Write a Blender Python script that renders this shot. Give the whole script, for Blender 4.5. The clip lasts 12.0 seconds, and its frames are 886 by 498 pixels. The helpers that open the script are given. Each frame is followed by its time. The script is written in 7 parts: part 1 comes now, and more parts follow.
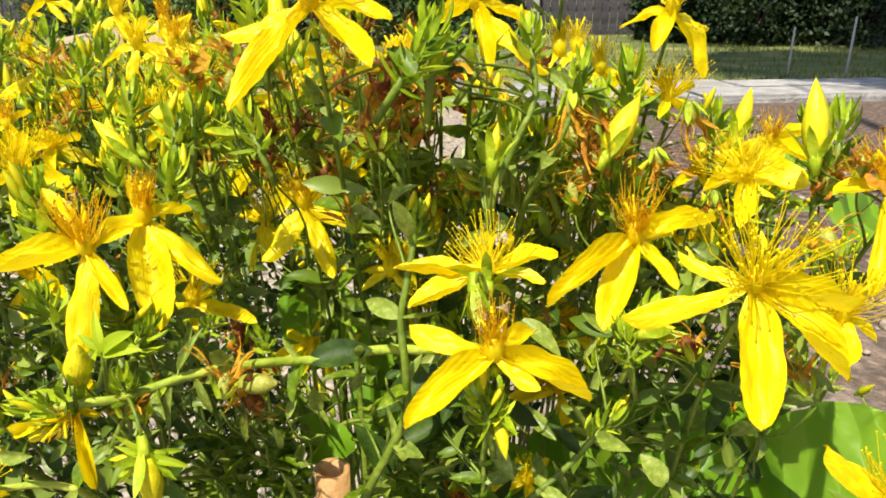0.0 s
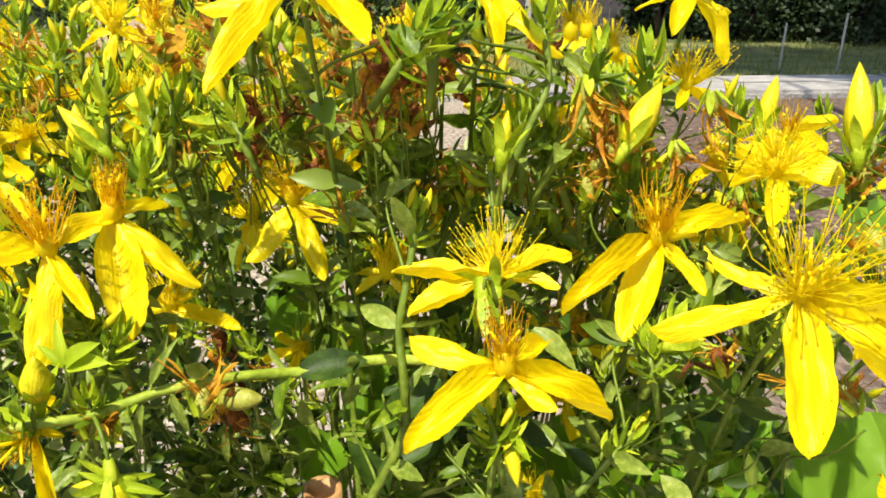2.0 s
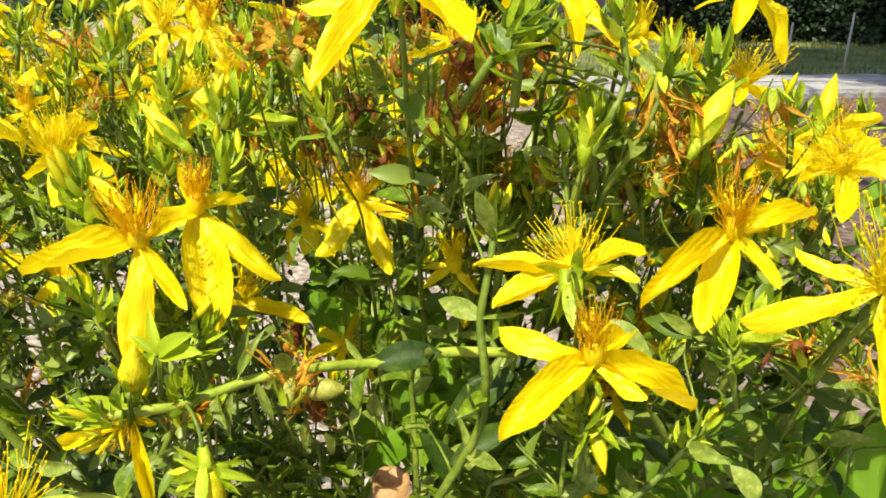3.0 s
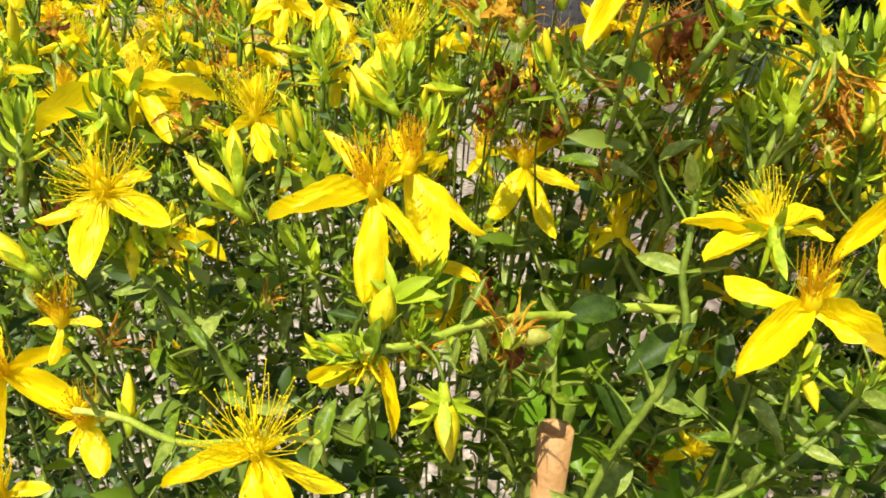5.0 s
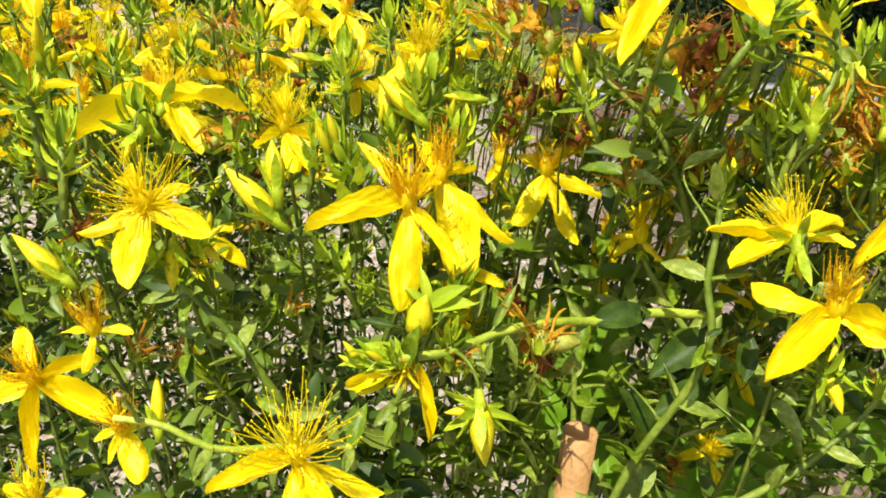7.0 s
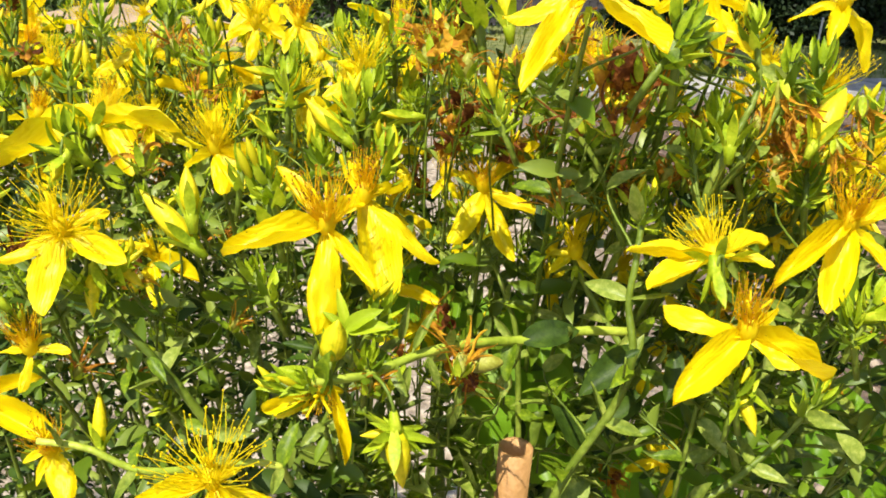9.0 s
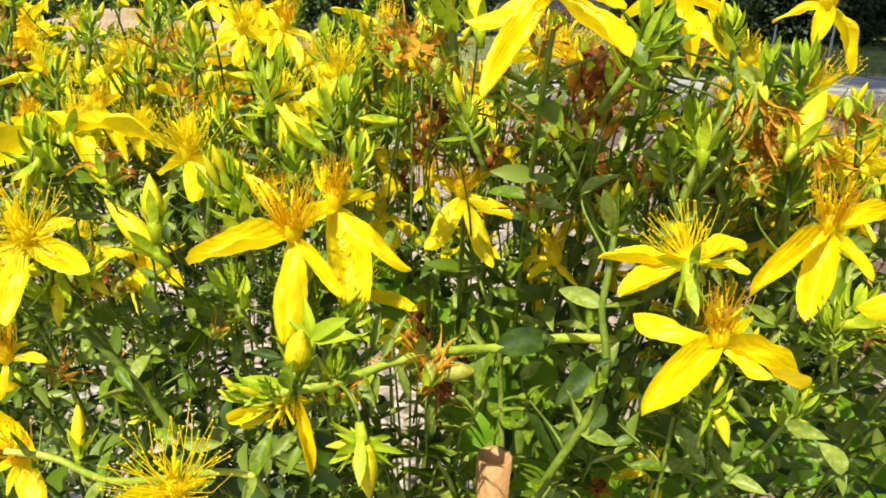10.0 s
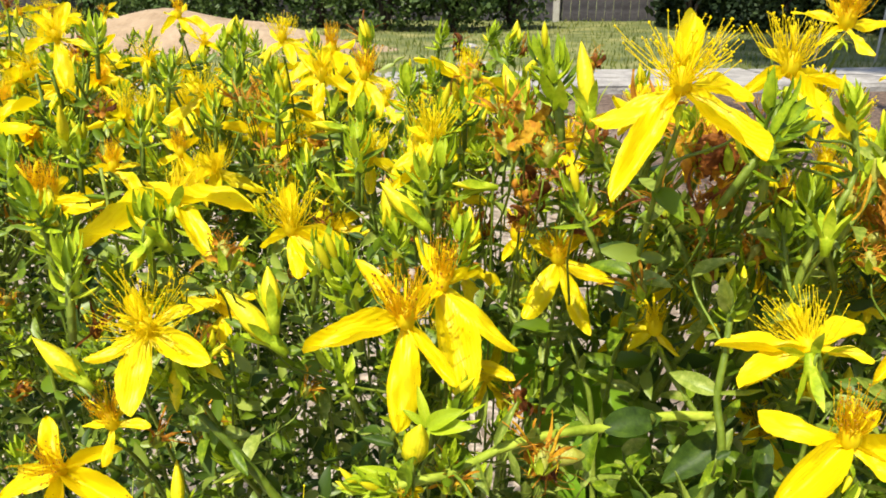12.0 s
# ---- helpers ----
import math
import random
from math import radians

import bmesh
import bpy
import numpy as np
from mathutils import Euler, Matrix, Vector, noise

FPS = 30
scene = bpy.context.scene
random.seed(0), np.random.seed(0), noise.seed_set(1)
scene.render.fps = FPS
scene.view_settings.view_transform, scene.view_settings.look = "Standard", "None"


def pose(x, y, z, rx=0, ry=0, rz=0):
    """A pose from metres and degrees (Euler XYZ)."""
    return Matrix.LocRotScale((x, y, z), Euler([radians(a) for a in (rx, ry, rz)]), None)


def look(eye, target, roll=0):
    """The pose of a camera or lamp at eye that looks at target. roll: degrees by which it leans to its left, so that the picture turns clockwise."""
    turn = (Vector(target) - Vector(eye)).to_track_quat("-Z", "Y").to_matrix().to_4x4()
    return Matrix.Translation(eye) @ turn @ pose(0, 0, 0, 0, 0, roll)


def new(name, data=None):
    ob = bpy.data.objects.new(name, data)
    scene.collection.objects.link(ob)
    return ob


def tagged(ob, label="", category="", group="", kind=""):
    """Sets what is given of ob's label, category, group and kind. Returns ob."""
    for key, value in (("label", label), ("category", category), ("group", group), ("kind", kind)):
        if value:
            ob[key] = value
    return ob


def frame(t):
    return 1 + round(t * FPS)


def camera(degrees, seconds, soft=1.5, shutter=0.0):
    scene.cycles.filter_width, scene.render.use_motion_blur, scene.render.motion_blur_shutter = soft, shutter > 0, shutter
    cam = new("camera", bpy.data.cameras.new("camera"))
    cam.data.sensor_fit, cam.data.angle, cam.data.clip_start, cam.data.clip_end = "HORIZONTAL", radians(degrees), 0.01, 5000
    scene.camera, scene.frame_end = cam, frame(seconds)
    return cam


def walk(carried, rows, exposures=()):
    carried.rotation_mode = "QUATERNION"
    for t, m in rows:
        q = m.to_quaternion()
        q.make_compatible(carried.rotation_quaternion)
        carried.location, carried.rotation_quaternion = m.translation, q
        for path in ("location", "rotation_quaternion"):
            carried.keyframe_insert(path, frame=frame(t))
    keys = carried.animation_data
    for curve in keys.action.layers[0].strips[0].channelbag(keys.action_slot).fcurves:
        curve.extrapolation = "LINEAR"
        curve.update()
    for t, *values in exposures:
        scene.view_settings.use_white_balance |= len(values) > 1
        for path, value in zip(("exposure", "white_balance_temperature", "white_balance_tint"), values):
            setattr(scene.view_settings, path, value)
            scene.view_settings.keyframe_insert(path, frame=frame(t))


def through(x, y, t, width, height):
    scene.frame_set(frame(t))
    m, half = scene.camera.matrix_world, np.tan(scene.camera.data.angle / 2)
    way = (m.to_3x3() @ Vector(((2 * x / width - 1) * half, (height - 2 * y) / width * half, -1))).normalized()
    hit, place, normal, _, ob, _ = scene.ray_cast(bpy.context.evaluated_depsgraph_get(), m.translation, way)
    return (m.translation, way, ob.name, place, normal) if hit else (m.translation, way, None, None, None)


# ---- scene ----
cam = camera(62.3, 12.0, soft=1.75)
PATH = [
    (0, (0.02, 0.0, 0.62), (0.02, 1.88528, -0.04761), 0.0),
    (0.5, (0.01937, 0.00563, 0.61589), (0.03517, 1.88638, -0.06422), 0.19),
    (1, (0.02081, 0.00864, 0.61647), (0.04276, 1.88778, -0.0679), 0.39),
    (1.5, (0.01953, 0.00834, 0.61775), (0.04219, 1.88719, -0.06739), 0.44),
    (2, (0.01852, 0.00976, 0.61745), (0.04206, 1.89012, -0.0635), 0.38),
    (2.5, (0.0183, 0.00903, 0.61716), (0.04208, 1.88893, -0.06503), 0.35),
    (3, (0.00862, 0.00767, 0.61733), (0.02227, 1.88782, -0.06447), 0.37),
    (3.5, (0.00157, 0.00463, 0.61577), (-0.00618, 1.88635, -0.0618), 0.39),
    (3.7, (-0.00228, 0.00348, 0.61608), (0.00125, 1.88957, -0.04924), 0.71),
    (5.3, (-0.02632, -0.00049, 0.61243), (0.06848, 1.87692, -0.07047), 2.40),
    (5.5, (-0.02744, -0.00054, 0.61219), (0.06723, 1.87667, -0.07128), 2.18),
    (6, (-0.02971, -0.00047, 0.61350), (0.06846, 1.87884, -0.06367), 1.91),
    (6.5, (-0.02894, -0.00155, 0.61275), (0.07274, 1.87366, -0.07517), 2.15),
    (6.7, (-0.02941, -0.00154, 0.61357), (0.07485, 1.87559, -0.06872), 2.24),
    (8.3, (-0.02279, -0.00441, 0.61939), (0.06098, 1.87314, -0.06456), 2.2),
    (8.5, (-0.0212, -0.00351, 0.62009), (0.07173, 1.8699, -0.07395), 2.18),
    (9, (-0.01754, -0.00157, 0.61898), (0.07537, 1.873, -0.07194), 1.79),
    (9.5, (-0.01469, 0.00043, 0.61977), (0.07287, 1.87698, -0.06645), 1.49),
    (10, (-0.01145, -0.00013, 0.61936), (0.04761, 1.87714, -0.06792), 1.19),
    (10.5, (-0.01193, -0.00028, 0.62217), (-0.00172, 1.87632, -0.0694), 0.97),
    (11, (-0.01289, -0.0035, 0.62423), (-0.03065, 1.87224, -0.06953), 1.03),
    (11.5, (-0.01853, -0.0007, 0.62842), (-0.04687, 1.87218, -0.07266), 0.79),
    (12, (-0.02197, 0.00487, 0.6309), (-0.06179, 1.8771, -0.07135), 0.1),
]
walk(cam, [(t, look(eye, target, roll)) for t, eye, target, roll in PATH])

# ---- light ----
world = bpy.data.worlds.new("daylight")
scene.world = world
world.use_nodes = True
wn = world.node_tree.nodes
sky = wn.new("ShaderNodeTexSky")
sky.sky_type, sky.sun_disc = "NISHITA", False
SUN_EL, SUN_AZ = 60.0, 208.0  # azimuth clockwise from +y
sky.sun_elevation, sky.sun_rotation = radians(SUN_EL), radians(SUN_AZ)
wn["Background"].inputs[1].default_value = 0.12
world.node_tree.links.new(sky.outputs[0], wn["Background"].inputs[0])
sun = new("sun", bpy.data.lights.new("sun", "SUN"))
sun.data.energy, sun.data.angle, sun.data.color = 5.0, radians(0.5), (1.0, 0.945, 0.81)
sd = Vector((math.sin(radians(SUN_AZ)) * math.cos(radians(SUN_EL)), math.cos(radians(SUN_AZ)) * math.cos(radians(SUN_EL)), math.sin(radians(SUN_EL))))
sun.matrix_basis = look(sd * 20, (0, 0, 0))
scene.view_settings.exposure = 0.75

# ---- materials ----


def material(name, colours, scale=200.0, rough=0.55, through=0.0, bump=0.3, specks=0.0, speck_colour=(0.05, 0.02, 0.01), vary=0.12, fine=6.0, stripe=0.0, gloss=0.25, veins=0.0):
    """Leafy or earthy surface: two noises blend the colours, the thing's own random shifts them, light passes through thin sheets."""
    m = bpy.data.materials.new(name)
    m.use_nodes = True
    nt = m.node_tree
    nd, ln = nt.nodes, nt.links
    b = nd["Principled BSDF"]
    tc = nd.new("ShaderNodeTexCoord")
    n1, n2 = nd.new("ShaderNodeTexNoise"), nd.new("ShaderNodeTexNoise")
    n1.inputs["Scale"].default_value, n2.inputs["Scale"].default_value = scale, scale * fine
    n1.inputs["Detail"].default_value = 4
    info = nd.new("ShaderNodeObjectInfo")
    add = nd.new("ShaderNodeMath")
    add.operation = "MULTIPLY_ADD"
    add.inputs[1].default_value, add.inputs[2].default_value = vary * 2, -vary
    geo = nd.new("ShaderNodeNewGeometry")
    both = nd.new("ShaderNodeMath")
    both.operation = "ADD"
    ln.new(info.outputs["Random"], both.inputs[0])
    ln.new(geo.outputs["Random Per Island"], both.inputs[1])
    half = nd.new("ShaderNodeMath")
    half.operation, half.inputs[1].default_value = "MULTIPLY", 0.5
    ln.new(both.outputs[0], half.inputs[0])
    ln.new(half.outputs[0], add.inputs[0])
    mix1 = nd.new("ShaderNodeMath")
    mix1.operation = "MULTIPLY_ADD"
    mix1.inputs[1].default_value = 0.35
    ln.new(n2.outputs["Fac"], mix1.inputs[0])
    ln.new(n1.outputs["Fac"], mix1.inputs[2])
    tot = nd.new("ShaderNodeMath")
    tot.operation = "ADD"
    ln.new(mix1.outputs[0], tot.inputs[0])
    ln.new(add.outputs[0], tot.inputs[1])
    for t in (n1, n2):
        ln.new(tc.outputs["Object"], t.inputs["Vector"])
    ramp = nd.new("ShaderNodeValToRGB")
    els = ramp.color_ramp.elements
    while len(els) < len(colours):
        els.new(0.5)
    for i, c in enumerate(colours):
        els[i].position = 0.42 + 0.5 * i / max(1, len(colours) - 1)
        els[i].color = (*c, 1)
    ln.new(tot.outputs[0], ramp.inputs["Fac"])
    col = ramp.outputs["Color"]
    if specks:
        vo = nd.new("ShaderNodeTexVoronoi")
        vo.inputs["Scale"].default_value = specks
        ln.new(tc.outputs["Object"], vo.inputs["Vector"])
        lt = nd.new("ShaderNodeMath")
        lt.operation, lt.inputs[1].default_value = "LESS_THAN", 0.075
        ln.new(vo.outputs["Distance"], lt.inputs[0])
        mx = nd.new("ShaderNodeMix")
        mx.data_type = "RGBA"
        mx.inputs["B"].default_value = (*speck_colour, 1)
        ln.new(lt.outputs[0], mx.inputs["Factor"])
        ln.new(col, mx.inputs["A"])
        col = mx.outputs["Result"]
    if veins:
        vw = nd.new("ShaderNodeTexWave")
        vw.bands_direction = "X"
        vw.inputs["Scale"].default_value, vw.inputs["Distortion"].default_value, vw.inputs["Detail Scale"].default_value = stripe, 5.0, 2.0
        ln.new(tc.outputs["Object"], vw.inputs["Vector"])
        vm = nd.new("ShaderNodeMapRange")
        vm.inputs["From Max"].default_value, vm.inputs["To Min"].default_value, vm.inputs["To Max"].default_value = 0.45, veins, 0.0
        ln.new(vw.outputs["Fac"], vm.inputs["Value"])
        vx = nd.new("ShaderNodeMix")
        vx.data_type, vx.blend_type = "RGBA", "MULTIPLY"
        vx.inputs["B"].default_value = (0.86, 0.78, 0.6, 1)
        ln.new(vm.outputs[0], vx.inputs["Factor"])
        ln.new(col, vx.inputs["A"])
        col = vx.outputs["Result"]
    ln.new(col, b.inputs["Base Color"])
    b.inputs["Roughness"].default_value = rough
    b.inputs["Specular IOR Level"].default_value = gloss
    if bump:
        bp = nd.new("ShaderNodeBump")
        bp.inputs["Strength"].default_value, bp.inputs["Distance"].default_value = bump, 0.4 / scale
        src = mix1.outputs[0]
        if stripe:
            wv = nd.new("ShaderNodeTexWave")
            wv.bands_direction = "X"
            wv.inputs["Scale"].default_value, wv.inputs["Distortion"].default_value, wv.inputs["Detail Scale"].default_value = stripe, 4.0, 1.5
            ln.new(tc.outputs["Object"], wv.inputs["Vector"])
            src = wv.outputs["Fac"]
        ln.new(src, bp.inputs["Height"])
        ln.new(bp.outputs["Normal"], b.inputs["Normal"])
    if through:
        tr = nd.new("ShaderNodeBsdfTranslucent")
        ln.new(col, tr.inputs["Color"])
        ms = nd.new("ShaderNodeMixShader")
        ms.inputs[0].default_value = through
        ln.new(b.outputs[0], ms.inputs[1])
        ln.new(tr.outputs[0], ms.inputs[2])
        ln.new(ms.outputs[0], nd["Material Output"].inputs["Surface"])
    return m


YELLOW = material("petal_yellow", [(0.84, 0.615, 0.002), (0.92, 0.735, 0.003), (0.95, 0.81, 0.006)], 3, 0.42, 0.42, 0.12, 11, (0.25, 0.1, 0.01), 0.14, 5, stripe=5, gloss=0.35, veins=0.12)
STAMEN = material("stamen_yellow", [(0.94, 0.76, 0.006), (0.97, 0.86, 0.012)], 300, 0.5, 0.6, 0)
STAMEN_OLD = material("stamen_orange", [(0.95, 0.6, 0.005), (0.97, 0.77, 0.008)], 300, 0.5, 0.6, 0)
BUD = material("bud_yellow", [(0.34, 0.37, 0.008), (0.66, 0.57, 0.008), (0.82, 0.66, 0.02)], 5, 0.45, 0.2, 0.1, 0, vary=0.12, stripe=5)
GREEN = material("leaf_green", [(0.045, 0.09, 0.005), (0.135, 0.215, 0.009), (0.3, 0.39, 0.018)], 5, 0.42, 0.34, 0.06, 0, vary=0.16, gloss=0.3)
GREY_GREEN = material("leaf_grey_green", [(0.085, 0.135, 0.016), (0.2, 0.26, 0.032), (0.36, 0.4, 0.085)], 5, 0.42, 0.22, 0.06, 0, vary=0.16, gloss=0.32)
# Darkened copy of the leaf green; its colour carries the shade inside the bush.
SHADE_GREEN = material("leaf_shaded_green", [(0.014, 0.03, 0.003), (0.034, 0.066, 0.006), (0.07, 0.115, 0.01)], 4, 0.5, 0.15, 0.05, vary=0.12, gloss=0.2)
FRESH = material("sepal_green", [(0.15, 0.25, 0.008), (0.37, 0.48, 0.014), (0.6, 0.67, 0.04)], 300, 0.45, 0.35, 0.2, vary=0.14)
PALE_STEM = material("stem_pale_green", [(0.16, 0.22, 0.013), (0.3, 0.37, 0.035), (0.44, 0.49, 0.07)], 90, 0.45, 0.0, 0.3, vary=0.1)
STEM = material("stem_green", [(0.06, 0.095, 0.008), (0.12, 0.17, 0.015), (0.22, 0.27, 0.035)], 90, 0.45, 0.0, 0.3, vary=0.1)
BROWN = material("withered_brown", [(0.05, 0.015, 0.005), (0.17, 0.05, 0.01), (0.36, 0.13, 0.018)], 300, 0.6, 0.35, 0.5, vary=0.18)
ORANGE = material("withered_orange", [(0.26, 0.09, 0.008), (0.52, 0.22, 0.013), (0.76, 0.45, 0.025)], 300, 0.6, 0.4, 0.5, vary=0.18)
BROAD = material("broad_leaf_green", [(0.1, 0.22, 0.008), (0.17, 0.34, 0.014), (0.27, 0.44, 0.035)], 14, 0.38, 0.5, 0.4, vary=0.08, stripe=30)
CAPSULE = material("capsule_green", [(0.14, 0.12, 0.012), (0.25, 0.25, 0.03), (0.36, 0.38, 0.07)], 200, 0.5, 0.0, 0.4, vary=0.1)
CANE = material("cane_brown", [(0.25, 0.125, 0.04), (0.36, 0.195, 0.07), (0.46, 0.27, 0.105)], 150, 0.6, 0.0, 0.3, vary=0.03)
STONE = material("pale_stone", [(0.19, 0.175, 0.16), (0.28, 0.26, 0.235), (0.38, 0.355, 0.325)], 12, 0.8, 0.0, 0.6, vary=0.15)
PEBBLE = material("soil_pebble", [(0.2, 0.15, 0.105), (0.33, 0.26, 0.19), (0.46, 0.39, 0.31)], 40, 0.85, 0.0, 0.6, vary=0.2)
SAND = material("sand", [(0.22, 0.15, 0.09), (0.3, 0.215, 0.135), (0.36, 0.27, 0.18)], 3, 0.9, 0.0, 0.5)
BOARD = material("weathered_board", [(0.03, 0.027, 0.03), (0.055, 0.05, 0.055), (0.09, 0.08, 0.085)], 8, 0.8, 0.0, 0.5, vary=0.12)
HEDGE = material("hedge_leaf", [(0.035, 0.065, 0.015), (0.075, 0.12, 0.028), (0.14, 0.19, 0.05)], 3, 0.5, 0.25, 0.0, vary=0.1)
# Far tree and shrub leaves, with their shade put into the dark colour.
SHADED_LEAF = material("shaded_tree_leaf", [(0.008, 0.016, 0.006), (0.018, 0.034, 0.01), (0.04, 0.062, 0.018)], 3, 0.55, 0.12, 0.0, vary=0.1)
BARK = material("bark", [(0.03, 0.022, 0.015), (0.07, 0.05, 0.035)], 15, 0.85, 0.0, 0.7)
GRASS = material("grass_blade", [(0.06, 0.09, 0.015), (0.13, 0.16, 0.026), (0.23, 0.225, 0.05)], 2, 0.5, 0.3, 0.0, vary=0.1)
POSTM = material("pale_post", [(0.3, 0.28, 0.24), (0.42, 0.4, 0.35)], 40, 0.7, 0.0, 0.3)


def ground_material():
    """Pale dry soil, a darker brown bed beside it, mown grass past the path."""
    m = bpy.data.materials.new("soil_and_lawn")
    m.use_nodes = True
    nd, ln = m.node_tree.nodes, m.node_tree.links
    b = nd["Principled BSDF"]
    tc = nd.new("ShaderNodeTexCoord")

    def noise_ramp(scale, detail, stops):
        t = nd.new("ShaderNodeTexNoise")
        t.inputs["Scale"].default_value, t.inputs["Detail"].default_value = scale, detail
        ln.new(tc.outputs["Object"], t.inputs["Vector"])
        r = nd.new("ShaderNodeValToRGB")
        while len(r.color_ramp.elements) < len(stops):
            r.color_ramp.elements.new(0.5)
        for e, (p, c) in zip(r.color_ramp.elements, stops):
            e.position, e.color = p, (*c, 1)
        ln.new(t.outputs["Fac"], r.inputs["Fac"])
        return t, r
    n_soil, soil = noise_ramp(55, 8, [(0.3, (0.12, 0.09, 0.062)), (0.5, (0.285, 0.225, 0.16)), (0.68, (0.48, 0.405, 0.31))])
    n_bed, bed = noise_ramp(40, 8, [(0.3, (0.035, 0.02, 0.012)), (0.5, (0.1, 0.062, 0.04)), (0.7, (0.22, 0.15, 0.105))])
    n_lawn, lawn = noise_ramp(2.2, 6, [(0.3, (0.06, 0.078, 0.018)), (0.52, (0.135, 0.148, 0.036)), (0.7, (0.26, 0.235, 0.08))])
    sep = nd.new("ShaderNodeSeparateXYZ")
    ln.new(tc.outputs["Object"], sep.inputs[0])
    edge = nd.new("ShaderNodeMath")
    edge.operation, edge.inputs[1].default_value = "MULTIPLY_ADD", -0.1
    ln.new(sep.outputs[0], edge.inputs[0])
    ln.new(sep.outputs[1], edge.inputs[2])
    mr = nd.new("ShaderNodeMapRange")
    mr.inputs["From Min"].default_value, mr.inputs["From Max"].default_value = 4.6, 4.9
    ln.new(edge.outputs[0], mr.inputs["Value"])
    mx = nd.new("ShaderNodeMix")
    mx.data_type = "RGBA"
    ln.new(mr.outputs[0], mx.inputs["Factor"])
    side = nd.new("ShaderNodeMapRange")
    side.inputs["From Min"].default_value, side.inputs["From Max"].default_value = 0.95, 1.45
    n_side, _ = noise_ramp(1.3, 5, [(0, (0, 0, 0)), (1, (1, 1, 1))])
    wander = nd.new("ShaderNodeMath")
    wander.operation, wander.inputs[1].default_value = "MULTIPLY_ADD", 1.6
    ln.new(n_side.outputs["Fac"], wander.inputs[0])
    ln.new(sep.outputs[0], wander.inputs[2])
    ln.new(wander.outputs[0], side.inputs["Value"])
    earth = nd.new("ShaderNodeMix")
    earth.data_type = "RGBA"
    ln.new(side.outputs[0], earth.inputs["Factor"])
    ln.new(soil.outputs[0], earth.inputs["A"])
    ln.new(bed.outputs[0], earth.inputs["B"])
    ln.new(earth.outputs["Result"], mx.inputs["A"])
    ln.new(lawn.outputs[0], mx.inputs["B"])
    ln.new(mx.outputs["Result"], b.inputs["Base Color"])
    b.inputs["Roughness"].default_value = 0.95
    bp = nd.new("ShaderNodeBump")
    bp.inputs["Strength"].default_value, bp.inputs["Distance"].default_value = 0.8, 0.02
    ln.new(n_soil.outputs["Fac"], bp.inputs["Height"])
    ln.new(bp.outputs["Normal"], b.inputs["Normal"])
    return m


# ---- shapes ----
rng = random.Random(7)


def mesh_of(name, bm, *mats, smooth=True):
    me = bpy.data.meshes.new(name)
    bm.to_mesh(me)
    bm.free()
    for m in mats:
        me.materials.append(m)
    if smooth:
        me.polygons.foreach_set("use_smooth", [True] * len(me.polygons))
    return me


def part(name, data, parent, m=None, label=""):
    """One mesh object under a thing or a part; data is a mesh, m its pose in the parent's space."""
    ob = new(name, data)
    ob.parent = parent
    if m is not None:
        ob.matrix_basis = m
    if label:
        tagged(ob, label)
    return ob


def frame_of(axis, hint=(0.31, 0.47, 0.83)):
    """Rotation whose z is axis and whose y lies nearest to the hint."""
    z = Vector(axis).normalized()
    y = Vector(hint) - z * z.dot(Vector(hint))
    if y.length < 1e-4:
        y = z.orthogonal()
    y.normalize()
    x = y.cross(z)
    return Matrix((x, y, z)).transposed().to_4x4()


def sheet(bm, rows, cols, f, mat=0):
    """A grid of quads over u along and v across, -1 to 1; f gives the place."""
    grid = [[bm.verts.new(f(i / rows, 2 * j / cols - 1)) for j in range(cols + 1)] for i in range(rows + 1)]
    for i in range(rows):
        for j in range(cols):
            bm.faces.new((grid[i][j], grid[i][j + 1], grid[i + 1][j + 1], grid[i + 1][j])).material_index = mat


def tube(bm, pts, radii, sides=5, mat=0, cap=True):
    """A tube along the points."""
    rings = []
    side = None
    for i, p in enumerate(pts):
        d = (Vector(pts[min(i + 1, len(pts) - 1)]) - Vector(pts[max(i - 1, 0)])).normalized()
        side = (side - d * d.dot(side)).normalized() if side is not None else d.orthogonal().normalized()
        up = d.cross(side)
        r = radii[i] if not isinstance(radii, (int, float)) else radii
        rings.append([bm.verts.new(Vector(p) + (side * math.cos(a) + up * math.sin(a)) * r) for a in (2 * math.pi * k / sides for k in range(sides))])
    for a, b in zip(rings, rings[1:]):
        for k in range(sides):
            bm.faces.new((a[k], a[(k + 1) % sides], b[(k + 1) % sides], b[k])).material_index = mat
    if cap:
        bm.faces.new(rings[-1]).material_index = mat
        bm.faces.new(list(reversed(rings[0]))).material_index = mat
    return rings


def bezier(a, b, c, d, n):
    a, b, c, d = (Vector(q) for q in (a, b, c, d))
    out = []
    for i in range(n + 1):
        t = i / n
        out.append(a * (1 - t) ** 3 + b * 3 * t * (1 - t) ** 2 + c * 3 * t * t * (1 - t) + d * t ** 3)
    return out


